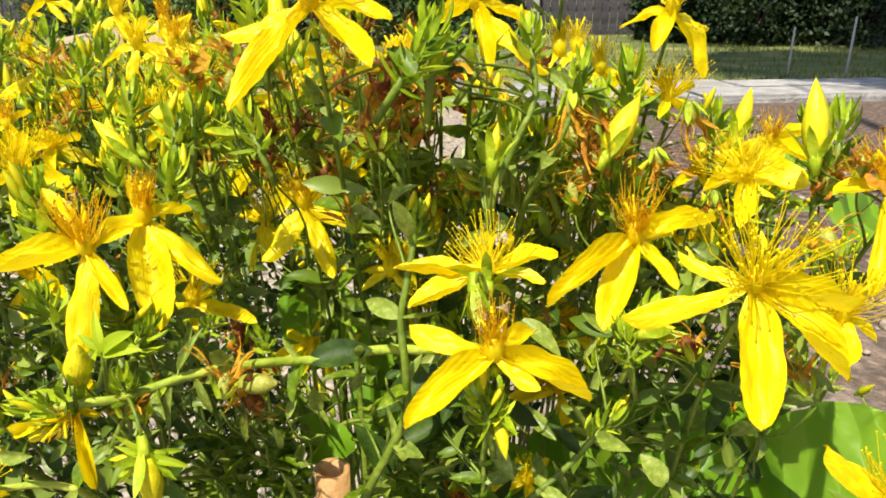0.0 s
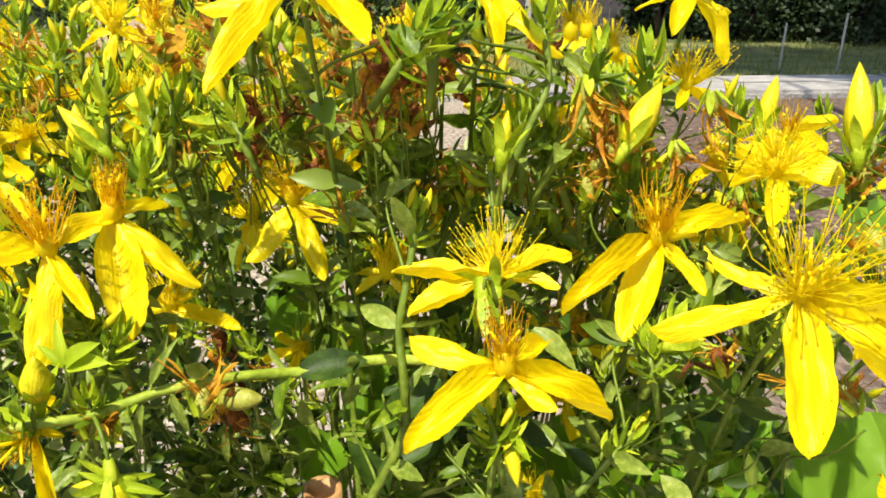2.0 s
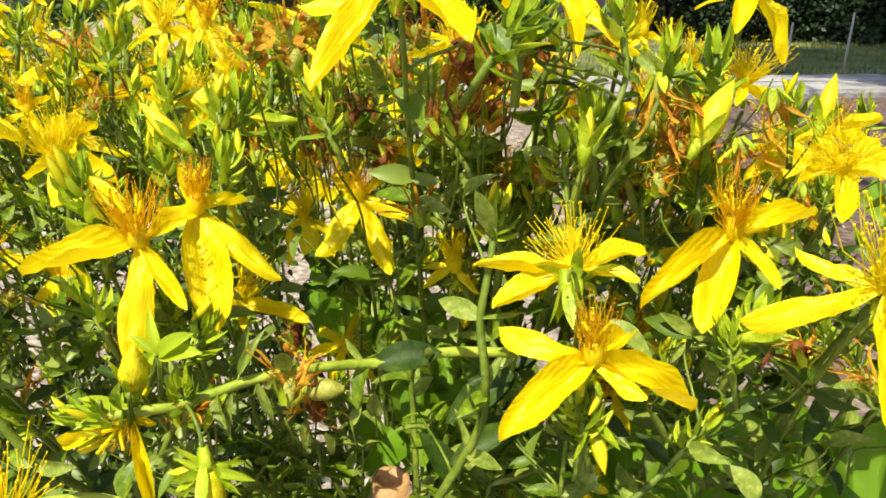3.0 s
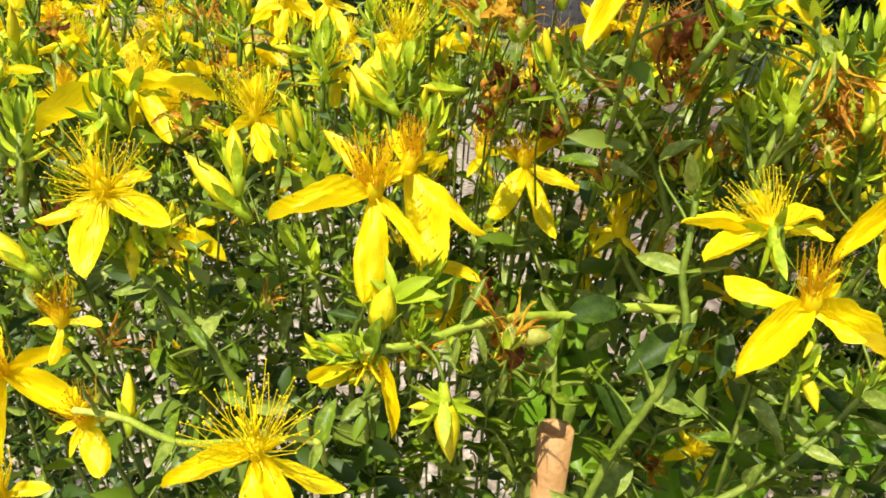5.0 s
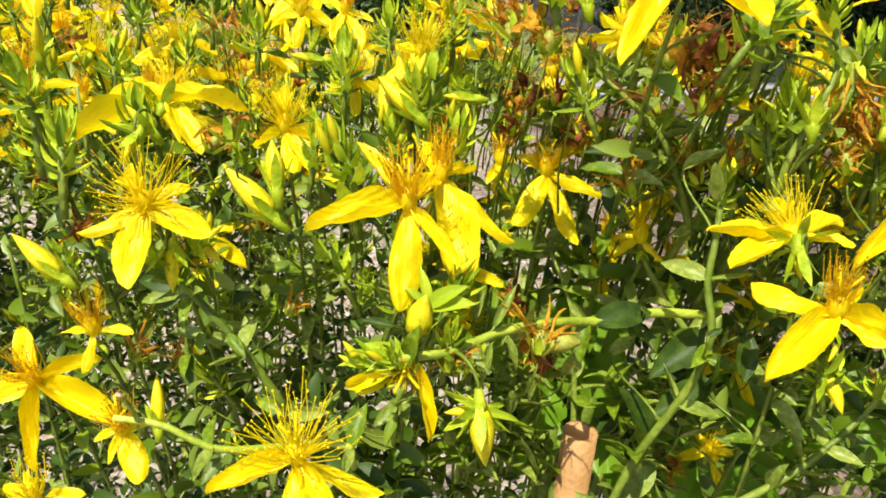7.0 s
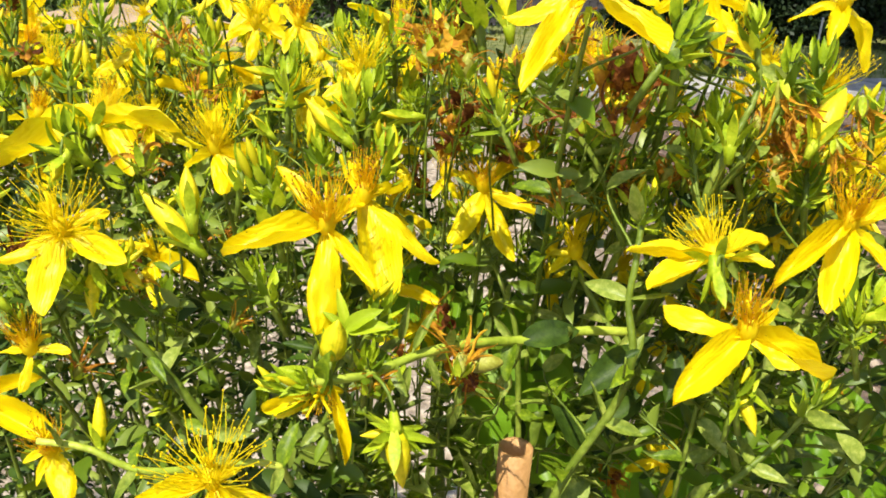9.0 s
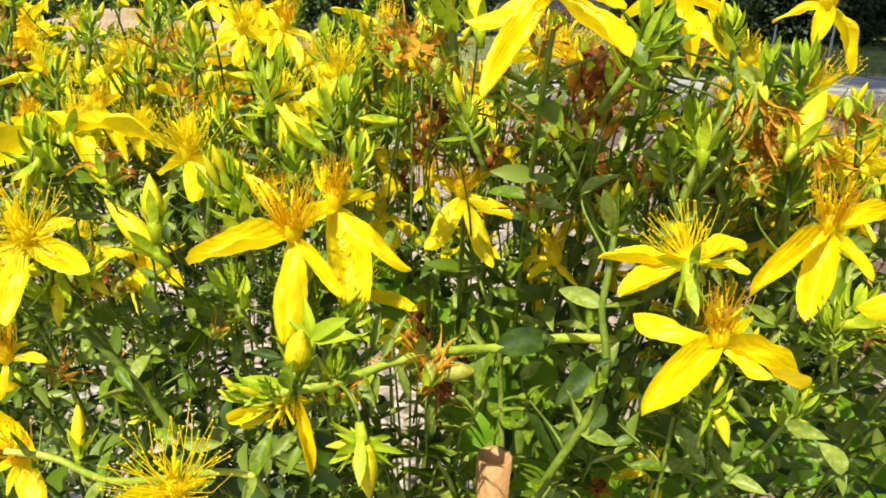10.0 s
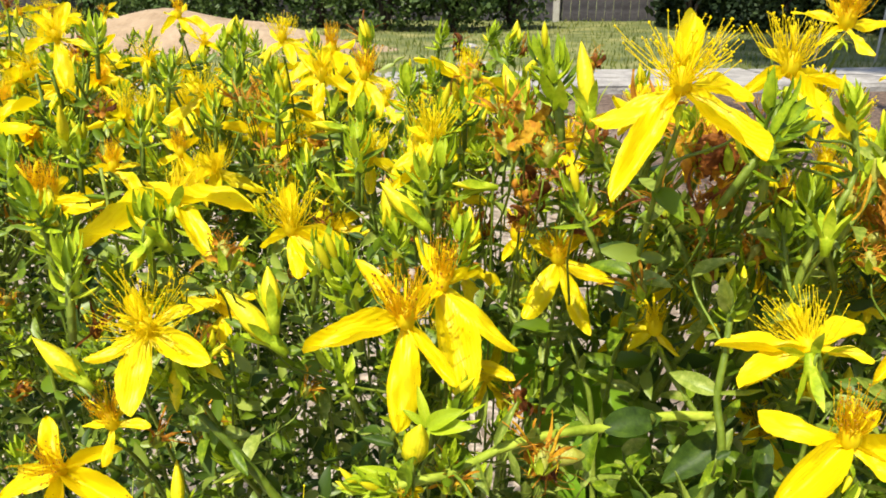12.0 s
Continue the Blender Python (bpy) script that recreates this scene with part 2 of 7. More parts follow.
def petal_mesh(bend, cup, seed, mat=None):
    """A narrow lopsided petal, one long and one wide, from the origin along y; one rim is finely toothed."""
    r = random.Random(seed)
    ph, side, twist = r.uniform(0, 6), r.choice((-1, 1)), r.uniform(-0.25, 0.25)
    bm = bmesh.new()
    rows, top = 24, 0.62 ** 0.75 * 0.42 ** 0.62

    def at(u, v):
        w = 0.46 * (u + 0.035) ** 0.75 * max(0.0, 1.0 - u) ** 0.62 / top
        s = v * side
        full = 1.2 if s > 0 else 0.85
        tooth = 0.02 * math.sin(u * rows * math.pi + 0.8) * math.sin(u * 17 + ph) if s > 0.95 and u > 0.3 else 0.0
        x = v * w * full + (tooth + 0.1 * u * u) * side
        roll = twist * u * u + 0.1 * math.sin(u * 4 + ph)
        z = -bend * u * u * 0.5 + cup * v * v * w * 0.8 + roll * v * w + 0.008 * math.cos(v * 11 + ph) * math.sin(math.pi * u) + 0.003 * math.cos(v * 23 + ph + u * 2) + 0.02 * math.sin(u * 9 + v * 3 + ph) - 0.03 * math.exp(-(v * 3) ** 2) * math.sin(math.pi * u) + 0.045 * math.sin(u * 10 + ph * 2) * v * v * (1 if s > 0 else 0.35) * u + 0.06 * noise.noise((u * 4, v * 1.6, seed * 3.1)) * math.sin(math.pi * min(1, u + 0.1)) + 0.018 * noise.noise((u * 12, v * 5, seed * 1.7))
        y = u * (1 - abs(bend) * 0.08 * u)
        return (x, y, z)
    sheet(bm, rows, 14, at)
    return mesh_of("petal", bm, mat or YELLOW)


PETALS = [petal_mesh(b, c, k) for k, (b, c) in enumerate([(0.12, 0.3), (0.3, 0.15), (-0.12, 0.4), (0.42, 0.25), (0.05, -0.25), (0.22, 0.55), (0.35, -0.3), (0.0, 0.6)])]


def leaf_mesh(width, bend, fold, mat, seed):
    r = random.Random(seed)
    ph = r.uniform(0, 6)
    bm = bmesh.new()

    def at(u, v):
        w = (math.sin(math.pi * min(1, 0.06 + u * 0.94) ** 0.85)) ** 0.8 * 0.5 * width
        return (v * w, u, -bend * u * u * 0.5 + fold * abs(v) * w + 0.02 * math.sin(u * 8 + ph) * v)
    sheet(bm, 7, 4, at)
    return mesh_of("leaf", bm, mat)


LEAVES = [leaf_mesh(w, b, f, m, k) for k, (w, b, f, m) in enumerate([(0.36, 0.25, 0.6, SHADE_GREEN), (0.4, 0.7, 0.5, GREEN), (0.34, -0.3, 0.7, GREY_GREEN), (0.4, 0.6, 0.5, GREY_GREEN), (0.42, 0.25, 0.4, GREEN), (0.4, 0.5, 0.5, FRESH)])]


def stamen_mesh(spread, mat, count, seed):
    """A brush of thin filaments with round tips, one long along z."""
    r = random.Random(seed)
    bm = bmesh.new()
    for k in range(count):
        a = r.uniform(0, 2 * math.pi)
        s = spread * math.sqrt(r.uniform(0.02, 1)) * 1.15
        ln_ = r.uniform(0.5, 1.05)
        d = Vector((math.sin(s) * math.cos(a), math.sin(s) * math.sin(a), math.cos(s)))
        side = Vector((r.uniform(-1, 1), r.uniform(-1, 1), r.uniform(-1, 1))) * 0.16
        base = Vector((math.cos(a), math.sin(a), 0)) * 0.06
        pts = [base, base + d * ln_ * 0.5 + side, base + d * ln_ + side * 0.6 + Vector((0, 0, 0.06 if s > 0.5 else 0))]
        tube(bm, pts, [0.0095, 0.0075, 0.006], 3, 0, False)
        tip = pts[-1]
        h = r.uniform(0.017, 0.027)
        v = [bm.verts.new(tip + Vector(q) * h) for q in ((1, 0, 0), (0, 1, 0), (-1, 0, 0), (0, -1, 0), (0, 0, 1.1), (0, 0, -1.1))]
        for i in range(4):
            bm.faces.new((v[i], v[(i + 1) % 4], v[4])).material_index = 1
            bm.faces.new((v[(i + 1) % 4], v[i], v[5])).material_index = 1
    return mesh_of("stamens", bm, mat, STAMEN if mat is STAMEN else ORANGE)


STAMENS = {}


def stamens(spread, orange):
    key = (round(spread * 4) / 4, orange > 0.45)
    if key not in STAMENS:
        STAMENS[key] = stamen_mesh(max(0.2, key[0]), STAMEN_OLD if key[1] else STAMEN, 84, int(key[0] * 8))
    return STAMENS[key]


def pistil_mesh():
    bm = bmesh.new()
    bmesh.ops.create_uvsphere(bm, u_segments=8, v_segments=6, radius=0.0014, matrix=Matrix.Translation((0, 0, 0.001)) @ Matrix.Diagonal((1, 1, 1.4, 1)))
    for k in range(3):
        a = k * 2.1
        tube(bm, [(0, 0, 0.002), (0.0006 * math.cos(a), 0.0006 * math.sin(a), 0.004), (0.0018 * math.cos(a), 0.0018 * math.sin(a), 0.0062)], [0.0003, 0.0002, 0.0002], 4)
    return mesh_of("pistil", bm, STAMEN)


PISTIL = pistil_mesh()


def calyx_mesh(length, open_, seed):
    """Five pointed sepals round the base, along z."""
    bm = bmesh.new()
    r = random.Random(seed)
    for k in range(5):
        a = k * 2 * math.pi / 5 + r.uniform(-0.2, 0.2)
        ln_ = length * r.uniform(0.85, 1.1)
        out = Vector((math.cos(a), math.sin(a), 0))
        tan = Vector((-math.sin(a), math.cos(a), 0))

        def at(u, v):
            w = math.sin(math.pi * min(1, 0.15 + 0.85 * u)) ** 0.8 * ln_ * 0.15
            s = open_ * (0.5 + 0.5 * u)
            return out * (0.0009 + math.sin(s) * u * ln_) + Vector((0, 0, 1)) * (math.cos(s) * u * ln_ - 0.0008 - abs(v) * w * 0.3) + tan * v * w
        sheet(bm, 4, 2, at)
    tube(bm, [(0, 0, -0.0035), (0, 0, -0.001), (0, 0, 0.0004)], [0.0006, 0.0011, 0.0009], 6)
    return mesh_of("calyx", bm, FRESH)


CALYX = [calyx_mesh(0.0045, 2.2, 1), calyx_mesh(0.005, 2.45, 2), calyx_mesh(0.0055, 0.42, 3), calyx_mesh(0.006, 0.62, 4), calyx_mesh(0.006, 1.35, 5)]


def bud_mesh(seed, slim):
    """A furled bud, one long along z, with the twist of its petals."""
    bm = bmesh.new()
    n_, k_ = 9, 10
    rings = []
    for i in range(n_ + 1):
        u = i / n_
        r = (math.sin(math.pi * min(1, 0.12 + 0.88 * u) ** 0.8) ** 0.9) * slim
        rings.append([bm.verts.new((r * (1 + 0.1 * math.cos(5 * a + 4 * u)) * math.cos(a), r * (1 + 0.1 * math.cos(5 * a + 4 * u)) * math.sin(a), u)) for a in (2 * math.pi * j / k_ for j in range(k_))])
    for a, b in zip(rings, rings[1:]):
        for j in range(k_):
            bm.faces.new((a[j], a[(j + 1) % k_], b[(j + 1) % k_], b[j]))
    bm.faces.new(rings[-1])
    bm.faces.new(list(reversed(rings[0])))
    return mesh_of("bud", bm, BUD)


BUDS = [bud_mesh(1, 0.135), bud_mesh(2, 0.165), bud_mesh(3, 0.21), bud_mesh(4, 0.28)]


def tuft_mesh(seed, n_=18):
    """The crowded keeled leaves of a shoot tip with a few closed buds between, 12 mm high."""
    r = random.Random(seed)
    bm = bmesh.new()
    for k in range(n_):
        f = k / n_
        a, tilt = k * 2.4 + r.uniform(-0.3, 0.3), 0.1 + 1.2 * f + r.uniform(-0.1, 0.2)
        ln_ = r.uniform(0.0026, 0.005) * (0.8 + 0.35 * f)
        rot = Matrix.Rotation(a, 3, "Z") @ Matrix.Rotation(-tilt, 3, "X")
        base = Vector((0, 0, 0.0025 - 0.006 * f)) + rot @ Vector((0, 0.0006, 0))
        cu, wide = r.uniform(-0.6, 0.8), r.uniform(0.12, 0.19)

        def at(u, v):
            w = (math.sin(math.pi * min(1, 0.16 + 0.84 * u)) ** 0.85) * ln_ * wide
            return base + rot @ Vector((v * w, -cu * u * u * ln_ * 0.5 + abs(v) * w * 0.75, u * ln_))
        sheet(bm, 5, 2, at, 3 if k % 5 in (1, 3) and f > 0.3 else 0)
    tube(bm, [(0, 0, -0.009), (0, 0, -0.004), (0, 0, 0.002)], [0.0005, 0.0006, 0.0003], 5, 2)
    for k in range(seed % 3):
        a = r.uniform(0, 6)
        t = Matrix.Translation((0.0016 * math.cos(a), 0.0016 * math.sin(a), 0.002)) @ Matrix.Rotation(r.uniform(-0.45, 0.45), 4, "X") @ Matrix.Rotation(r.uniform(-0.45, 0.45), 4, "Y")
        ln_ = r.uniform(0.0035, 0.0055)
        ring = []
        for i in range(6):
            u = i / 5
            rad = ln_ * 0.15 * math.sin(math.pi * (0.15 + 0.82 * u)) ** 0.9
            ring.append([bm.verts.new(t @ Vector((math.cos(q) * rad, math.sin(q) * rad, u * ln_))) for q in (1.0472 * j for j in range(6))])
        for p, q in zip(ring, ring[1:]):
            for j in range(6):
                bm.faces.new((p[j], p[(j + 1) % 6], q[(j + 1) % 6], q[j])).material_index = 1
    return mesh_of("leaf_tuft", bm, FRESH, BUD, STEM, GREEN)


TUFTS = [tuft_mesh(k, 17 + 2 * (k % 4)) for k in range(7)]


def ribbon(bm, r, start, aim, length, width, twist, wander, mat=0):
    """A dry petal: a narrow strip that winds and twists as it goes."""
    p, d = Vector(start), Vector(aim).normalized()
    side = d.orthogonal().normalized()
    side.rotate(Matrix.Rotation(r.uniform(0, 6.28), 3, d))
    pull = Vector((r.uniform(-1, 1), r.uniform(-1, 1), r.uniform(-1, 0.4)))
    line, n_ = [], 11
    for i in range(n_ + 1):
        u = i / n_
        w = width * (0.35 + 0.65 * math.sin(math.pi * min(1, 0.12 + 0.86 * u))) * r.uniform(0.8, 1.2)
        fold = d.cross(side) * width * r.uniform(0.1, 0.7)
        line.append((p - side * w, p + fold, p + side * w))
        if i % 3 == 0:
            pull = Vector((r.uniform(-1, 1), r.uniform(-1, 1), r.uniform(-1, 0.5)))
        d = (d + pull * wander).normalized()
        side = side - d * d.dot(side)
        side = side.normalized() if side.length > 1e-4 else d.orthogonal().normalized()
        side.rotate(Matrix.Rotation(twist / n_, 3, d))
        p = p + d * (length / n_)
    vs = [[bm.verts.new(q) for q in row] for row in line]
    for x, y in zip(vs, vs[1:]):
        for j in (0, 1):
            bm.faces.new((x[j], x[j + 1], y[j + 1], y[j])).material_index = mat


def withered_mesh(seed, mat):
    """A spent flower: a swollen capsule with shrivelled, winding petals and tangled dry stamens, about 8 mm."""
    r = random.Random(seed)
    bm = bmesh.new()
    kind = seed % 3  # 0: long ribbons, 1: crumpled ball, 2: loose tangle
    bmesh.ops.create_icosphere(bm, subdivisions=2, radius=1, matrix=Matrix.Translation((0, 0, 0.0018)) @ Matrix.Diagonal((0.0013, 0.0013, 0.0025, 1)))
    for f in bm.faces:
        f.material_index = 2
    for k in range((6, 9, 6)[kind]):
        a, tilt = k * 2.4 + r.uniform(-0.4, 0.4), r.uniform(0.1, (0.6, 1.3, 1.1)[kind])
        aim = (math.sin(tilt) * math.cos(a), math.sin(tilt) * math.sin(a), math.cos(tilt))
        ln_ = r.uniform(0.007, 0.0125) if kind == 0 else r.uniform(0.004, 0.0075)
        ribbon(bm, r, Vector(aim) * 0.0012, aim, ln_, r.uniform(0.0003, 0.0006) if kind != 1 else r.uniform(0.0006, 0.001), r.uniform(-4, 4), (0.22, 0.6, 0.45)[kind], 0 if k % 3 else 3)
    for k in range(14):
        a, t = r.uniform(0, 6.28), r.uniform(0.1, 1.2)
        d = (math.sin(t) * math.cos(a), math.sin(t) * math.sin(a), math.cos(t))
        ribbon(bm, r, (0, 0, 0.0025), d, r.uniform(0.004, 0.0075), 0.00011, 0, 0.35, 3)
    for k in range(5):
        rot = Matrix.Rotation(k * 1.26, 3, "Z") @ Matrix.Rotation(-r.uniform(0.3, 0.9), 3, "X")
        sheet(bm, 3, 2, lambda u, v: rot @ Vector((v * 0.0008 * math.sin(math.pi * min(1, 0.2 + 0.8 * u)), 0.0008 + abs(v) * 0.0003, u * 0.0045)), 1)
    return mesh_of("withered_flower", bm, mat, FRESH, BROWN if seed % 2 else CAPSULE, ORANGE)


WITHERED = [withered_mesh(k, BROWN if k in (1, 3, 5) else ORANGE) for k in range(8)]

# ---- plant parts ----
SHOOT_LABEL = "green St John's wort stem with yellow star flowers, rooted in soil"


def new_shoot(top, base, label=SHOOT_LABEL, back=None, thick=0.0011):
    """A flowering stem: an empty at its root, one tapered stem mesh."""
    top, base = Vector(top), Vector(base)
    root = tagged(new("flowering_stem"), label, "wildflower", "st johns wort stems")
    root.location = base
    h = top.z - base.z
    pts = bezier(base, base + Vector((0, 0, h * 0.45)), top + Vector(back) if back else top - Vector(((top.x - base.x) * 0.15, (top.y - base.y) * 0.25, h * 0.25)), top, 26)
    bm = bmesh.new()
    tube(bm, [p - base for p in pts], [thick * (1.5 - 0.85 * i / 26) for i in range(27)], 6)
    part("stem", mesh_of("stem", bm, STEM), root)
    return {"root": root, "base": base, "pts": pts, "thick": thick}


def lm(shoot, m):
    return Matrix.Translation(-shoot["base"]) @ m


def leaf(shoot, at, direction, length, normal=(0, 0, 1), kind=None, parent=None, r=rng):
    me = r.choice(LEAVES) if kind is None else kind
    y = Vector(direction).normalized()
    z = Vector(normal) - y * y.dot(Vector(normal))
    z = z.normalized() if z.length > 1e-3 else y.orthogonal().normalized()
    x = y.cross(z)
    m = Matrix.Translation(at) @ Matrix((x, y, z)).transposed().to_4x4() @ Matrix.Diagonal((length, length, length, 1))
    return part("leaf", me, shoot["root"], lm(shoot, m))


def leafy(shoot, lo, hi, step, length, r, kinds=None, droop=0.2):
    """Opposite pairs of leaves along the stem between two heights."""
    pts = shoot["pts"]
    acc, turn = 0.0, r.uniform(0, 3)
    for a, b in zip(pts, pts[1:]):
        acc += (b - a).length
        if acc >= step and lo <= b.z <= hi:
            acc = 0.0
            d = (b - a).normalized()
            turn += 1.57 + r.uniform(-0.3, 0.3)
            s = d.orthogonal().normalized()
            s.rotate(Matrix.Rotation(turn, 3, d))
            for sg in (1, -1):
                v = s * sg + d * r.uniform(0.1, 0.7) - Vector((0, 0, droop * r.uniform(0, 1)))
                leaf(shoot, b, v, length * r.uniform(0.7, 1.2), d * 0.5 + Vector((r.gauss(-0.2, 0.4), r.gauss(-0.6, 0.4), r.gauss(0.4, 0.4))), r.choice(kinds or LEAVES))


def twig(shoot, at, drop=0.03, thick=0.00024, kind="side_branch"):
    """A side branch from the stem to a place near it."""
    at = Vector(at)
    low = [p for p in shoot["pts"] if p.z < at.z - drop * 0.4] or shoot["pts"][:1]
    p = min(low, key=lambda q: abs((q - at).length - drop) + 0.3 * (q - at).length)
    if (at - p).length > 0.016:
        p = at + Vector((0.004 * math.sin(at.x * 900), 0.02, -0.024))
    k = (at - p).length
    bow = max(0, k - 0.02)
    thick *= 0.75 if k > 0.025 else 0.9
    pts = bezier(p, p + Vector((0, 0.6 * bow, 0.15 * k)) + (at - p) * 0.25, at - Vector((0, -0.7 * bow, 0.3 * k + 0.4 * bow)), at, 7)
    bm = bmesh.new()
    tube(bm, [q - shoot["base"] for q in pts], [thick * (1.2 - 0.4 * i / 7) for i in range(8)], 5)
    part(kind, mesh_of(kind, bm, STEM), shoot["root"])
    return pts


def flower(shoot, centre, axis, tips, brush, spread, orange, r=rng, face=None):
    """A star flower: pistil with its petals, stamens and sepals. tips: offsets of the petal ends and their width by length."""
    m = Matrix.Translation(centre) @ frame_of(axis)
    head = part("flower", PISTIL, shoot["root"], lm(shoot, m))
    inv = frame_of(axis).inverted().to_3x3()
    for dx, dy, dz, w in tips:
        d = inv @ Vector((dx, dy, dz))
        ln_ = d.length
        y = d / ln_
        hint = inv @ Vector(face) * 0.65 + Vector((0, 0, 0.4)) if face else Vector((0, 0, 1))
        z = hint - y * y.dot(hint)
        z = z.normalized() if z.length > 0.05 else y.orthogonal()
        x = y.cross(z)
        wd = ln_ * w * r.uniform(0.84, 0.98)
        pm = Matrix((x, y, z)).transposed().to_4x4() @ Matrix.Diagonal((wd, ln_, ln_, 1))
        part("petal", r.choice(PETALS), head, pm)
    part("stamen_tuft", stamens(spread, orange), head, pose(0, 0, 0.0006, 0, 0, r.uniform(0, 360)) @ Matrix.Diagonal((brush * 0.88, brush * 0.88, brush * 0.88, 1)))
    away = face is not None and Vector(face).dot(Vector(axis)) < 0.1
    k = 0.85 if away else (0.5 if face else 0.75)
    part("calyx", CALYX[4] if away else CALYX[r.randrange(2)], head, pose(0, 0, -0.0012 if away else -0.0022, 0, 0, r.uniform(0, 72)) @ Matrix.Diagonal((k, k, k, 1)))
    return head


def loose_tips(axis, size, r, droop=0.0):
    """Five petal ends round an axis, for flowers in the back of the bush."""
    f = frame_of(axis).to_3x3()
    out, a0 = [], r.uniform(0, 6)
    for k in range(5):
        a = a0 + k * 1.2566 + r.uniform(-0.25, 0.25)
        el = r.uniform(-0.5, 0.45) - droop
        ln_ = size * r.uniform(0.85, 1.15)
        v = f @ Vector((math.cos(a) * math.cos(el), math.sin(a) * math.cos(el), math.sin(el))) * ln_
        out.append((v.x, v.y, v.z, r.uniform(0.27, 0.4)))
    return out


def bud(shoot, base, tip, slim=None, r=rng):
    base, tip = Vector(base), Vector(tip)
    ln_ = (tip - base).length
    b = part("bud", BUDS[r.randrange(3) if slim is None else slim], shoot["root"], lm(shoot, Matrix.Translation(base) @ frame_of(tip - base) @ Matrix.Diagonal((ln_, ln_, ln_, 1))))
    k = 0.9 / ln_
    part("calyx", CALYX[2 + r.randrange(2)], b, Matrix.Diagonal((k, k, k, 1)))
    return b


def tuft(shoot, at, axis, size, r=rng):
    return part("leaf_tuft", r.choice(TUFTS), shoot["root"], lm(shoot, Matrix.Translation(at) @ frame_of(axis, (r.uniform(-1, 1), r.uniform(-1, 1), 0.2)) @ Matrix.Diagonal((size, size, size, 1))))


def withered(shoot, at, axis, size, which=None, r=rng):
    return part("withered_flower", r.choice(WITHERED) if which is None else WITHERED[which], shoot["root"], lm(shoot, Matrix.Translation(at) @ frame_of(axis, (r.uniform(-1, 1), r.uniform(-1, 1), 0.2)) @ Matrix.Diagonal((size, size, size, 1))))


# ---- ground and distance ----
GROUND = ground_material()


def build_ground():
    bm = bmesh.new()
    n_ = 60
    ax = [-1 + 2 * i / n_ for i in range(n_ + 1)]
    grid = []
    for v in ax:
        row = []
        for u in ax:
            x, y = math.copysign(abs(u) ** 3.2 * 400, u), 2 + math.copysign(abs(v) ** 3.2 * 400, v)
            h = 0.03 * noise.noise((x * 0.9, y * 0.9, 0)) + 0.012 * noise.noise((x * 5, y * 5, 3)) if abs(x) < 30 and abs(y) < 30 else 0
            row.append(bm.verts.new((x, y, h)))
        grid.append(row)
    for i in range(n_):
        for j in range(n_):
            bm.faces.new((grid[i][j], grid[i][j + 1], grid[i + 1][j + 1], grid[i + 1][j]))
    tagged(new("ground", mesh_of("ground", bm, GROUND)), "bare brown soil with pebbles turning into mown lawn", "ground", kind="structure")


build_ground()


def slab_mesh(w, d, h, seed):
    r = random.Random(seed)
    bm = bmesh.new()
    bmesh.ops.create_cube(bm, size=1, matrix=Matrix.Diagonal((w, d, h, 1)))
    bmesh.ops.bevel(bm, geom=bm.edges[:], offset=0.015, segments=2, affect="EDGES")
    for v in bm.verts:
        v.co += Vector((r.uniform(-1, 1), r.uniform(-1, 1), r.uniform(-1, 1))) * 0.006
    return mesh_of("slab", bm, STONE, smooth=False)


path = tagged(new("path"), "pale grey stone slab path between soil and lawn", "path", kind="structure")
SLABS = [slab_mesh(1.18, 0.4, 0.08, k) for k in range(4)]
for k in range(14):
    for row in (0, 1):
        x = -7.5 + k * 1.2 + 0.4 * row
        part("slab", SLABS[(k * 3 + row) % 4], path, pose(x, 4.3 + 0.1 * x + 0.41 * row, 0.0, rng.uniform(-0.5, 0.5), rng.uniform(-0.5, 0.5), 5.7))



def build_sand():
    """A long low heap of pale sand on the lawn."""
    bm = bmesh.new()
    n_, k_ = 14, 40
    rings = []
    for i in range(n_ + 1):
        u = i / n_
        ring = []
        for j in range(k_):
            a = 2 * math.pi * j / k_
            wob = 1 + 0.16 * noise.noise((math.cos(a) * 1.7, math.sin(a) * 1.7, 1))
            x, y = math.cos(a) * 2.5 * u * wob, math.sin(a) * 0.95 * u * wob
            h = 0.34 * (math.cos(math.pi * min(1, u)) * 0.5 + 0.5) ** 1.2 * (1 + 0.35 * noise.noise((x * 1.1, y * 1.1, 7))) - 0.02
            ring.append(bm.verts.new((x, y, h)))
        rings.append(ring)
    for a, b in zip(rings, rings[1:]):
        for j in range(k_):
            bm.faces.new((a[j], a[(j + 1) % k_], b[(j + 1) % k_], b[j]))
    bmesh.ops.remove_doubles(bm, verts=bm.verts[:], dist=0.001)
    ob = tagged(new("sand_mound", mesh_of("sand_mound", bm, SAND)), "long low heap of pale tan sand on the lawn", "sand mound")
    ob.matrix_basis = pose(-2.55, 7.0, 0, 0, 0, -8)


build_sand()


def rock_mesh(seed, size):
    bm = bmesh.new()
    bmesh.ops.create_icosphere(bm, subdivisions=3, radius=1)
    for v in bm.verts:
        k = 1 + 0.35 * noise.noise(v.co * 1.3 + Vector((seed, 0, 0))) + 0.12 * noise.noise(v.co * 4 + Vector((0, seed, 0)))
        v.co = Vector((v.co.x * 1.2, v.co.y, v.co.z * 0.6)) * k * size
    return mesh_of("rock", bm, STONE)


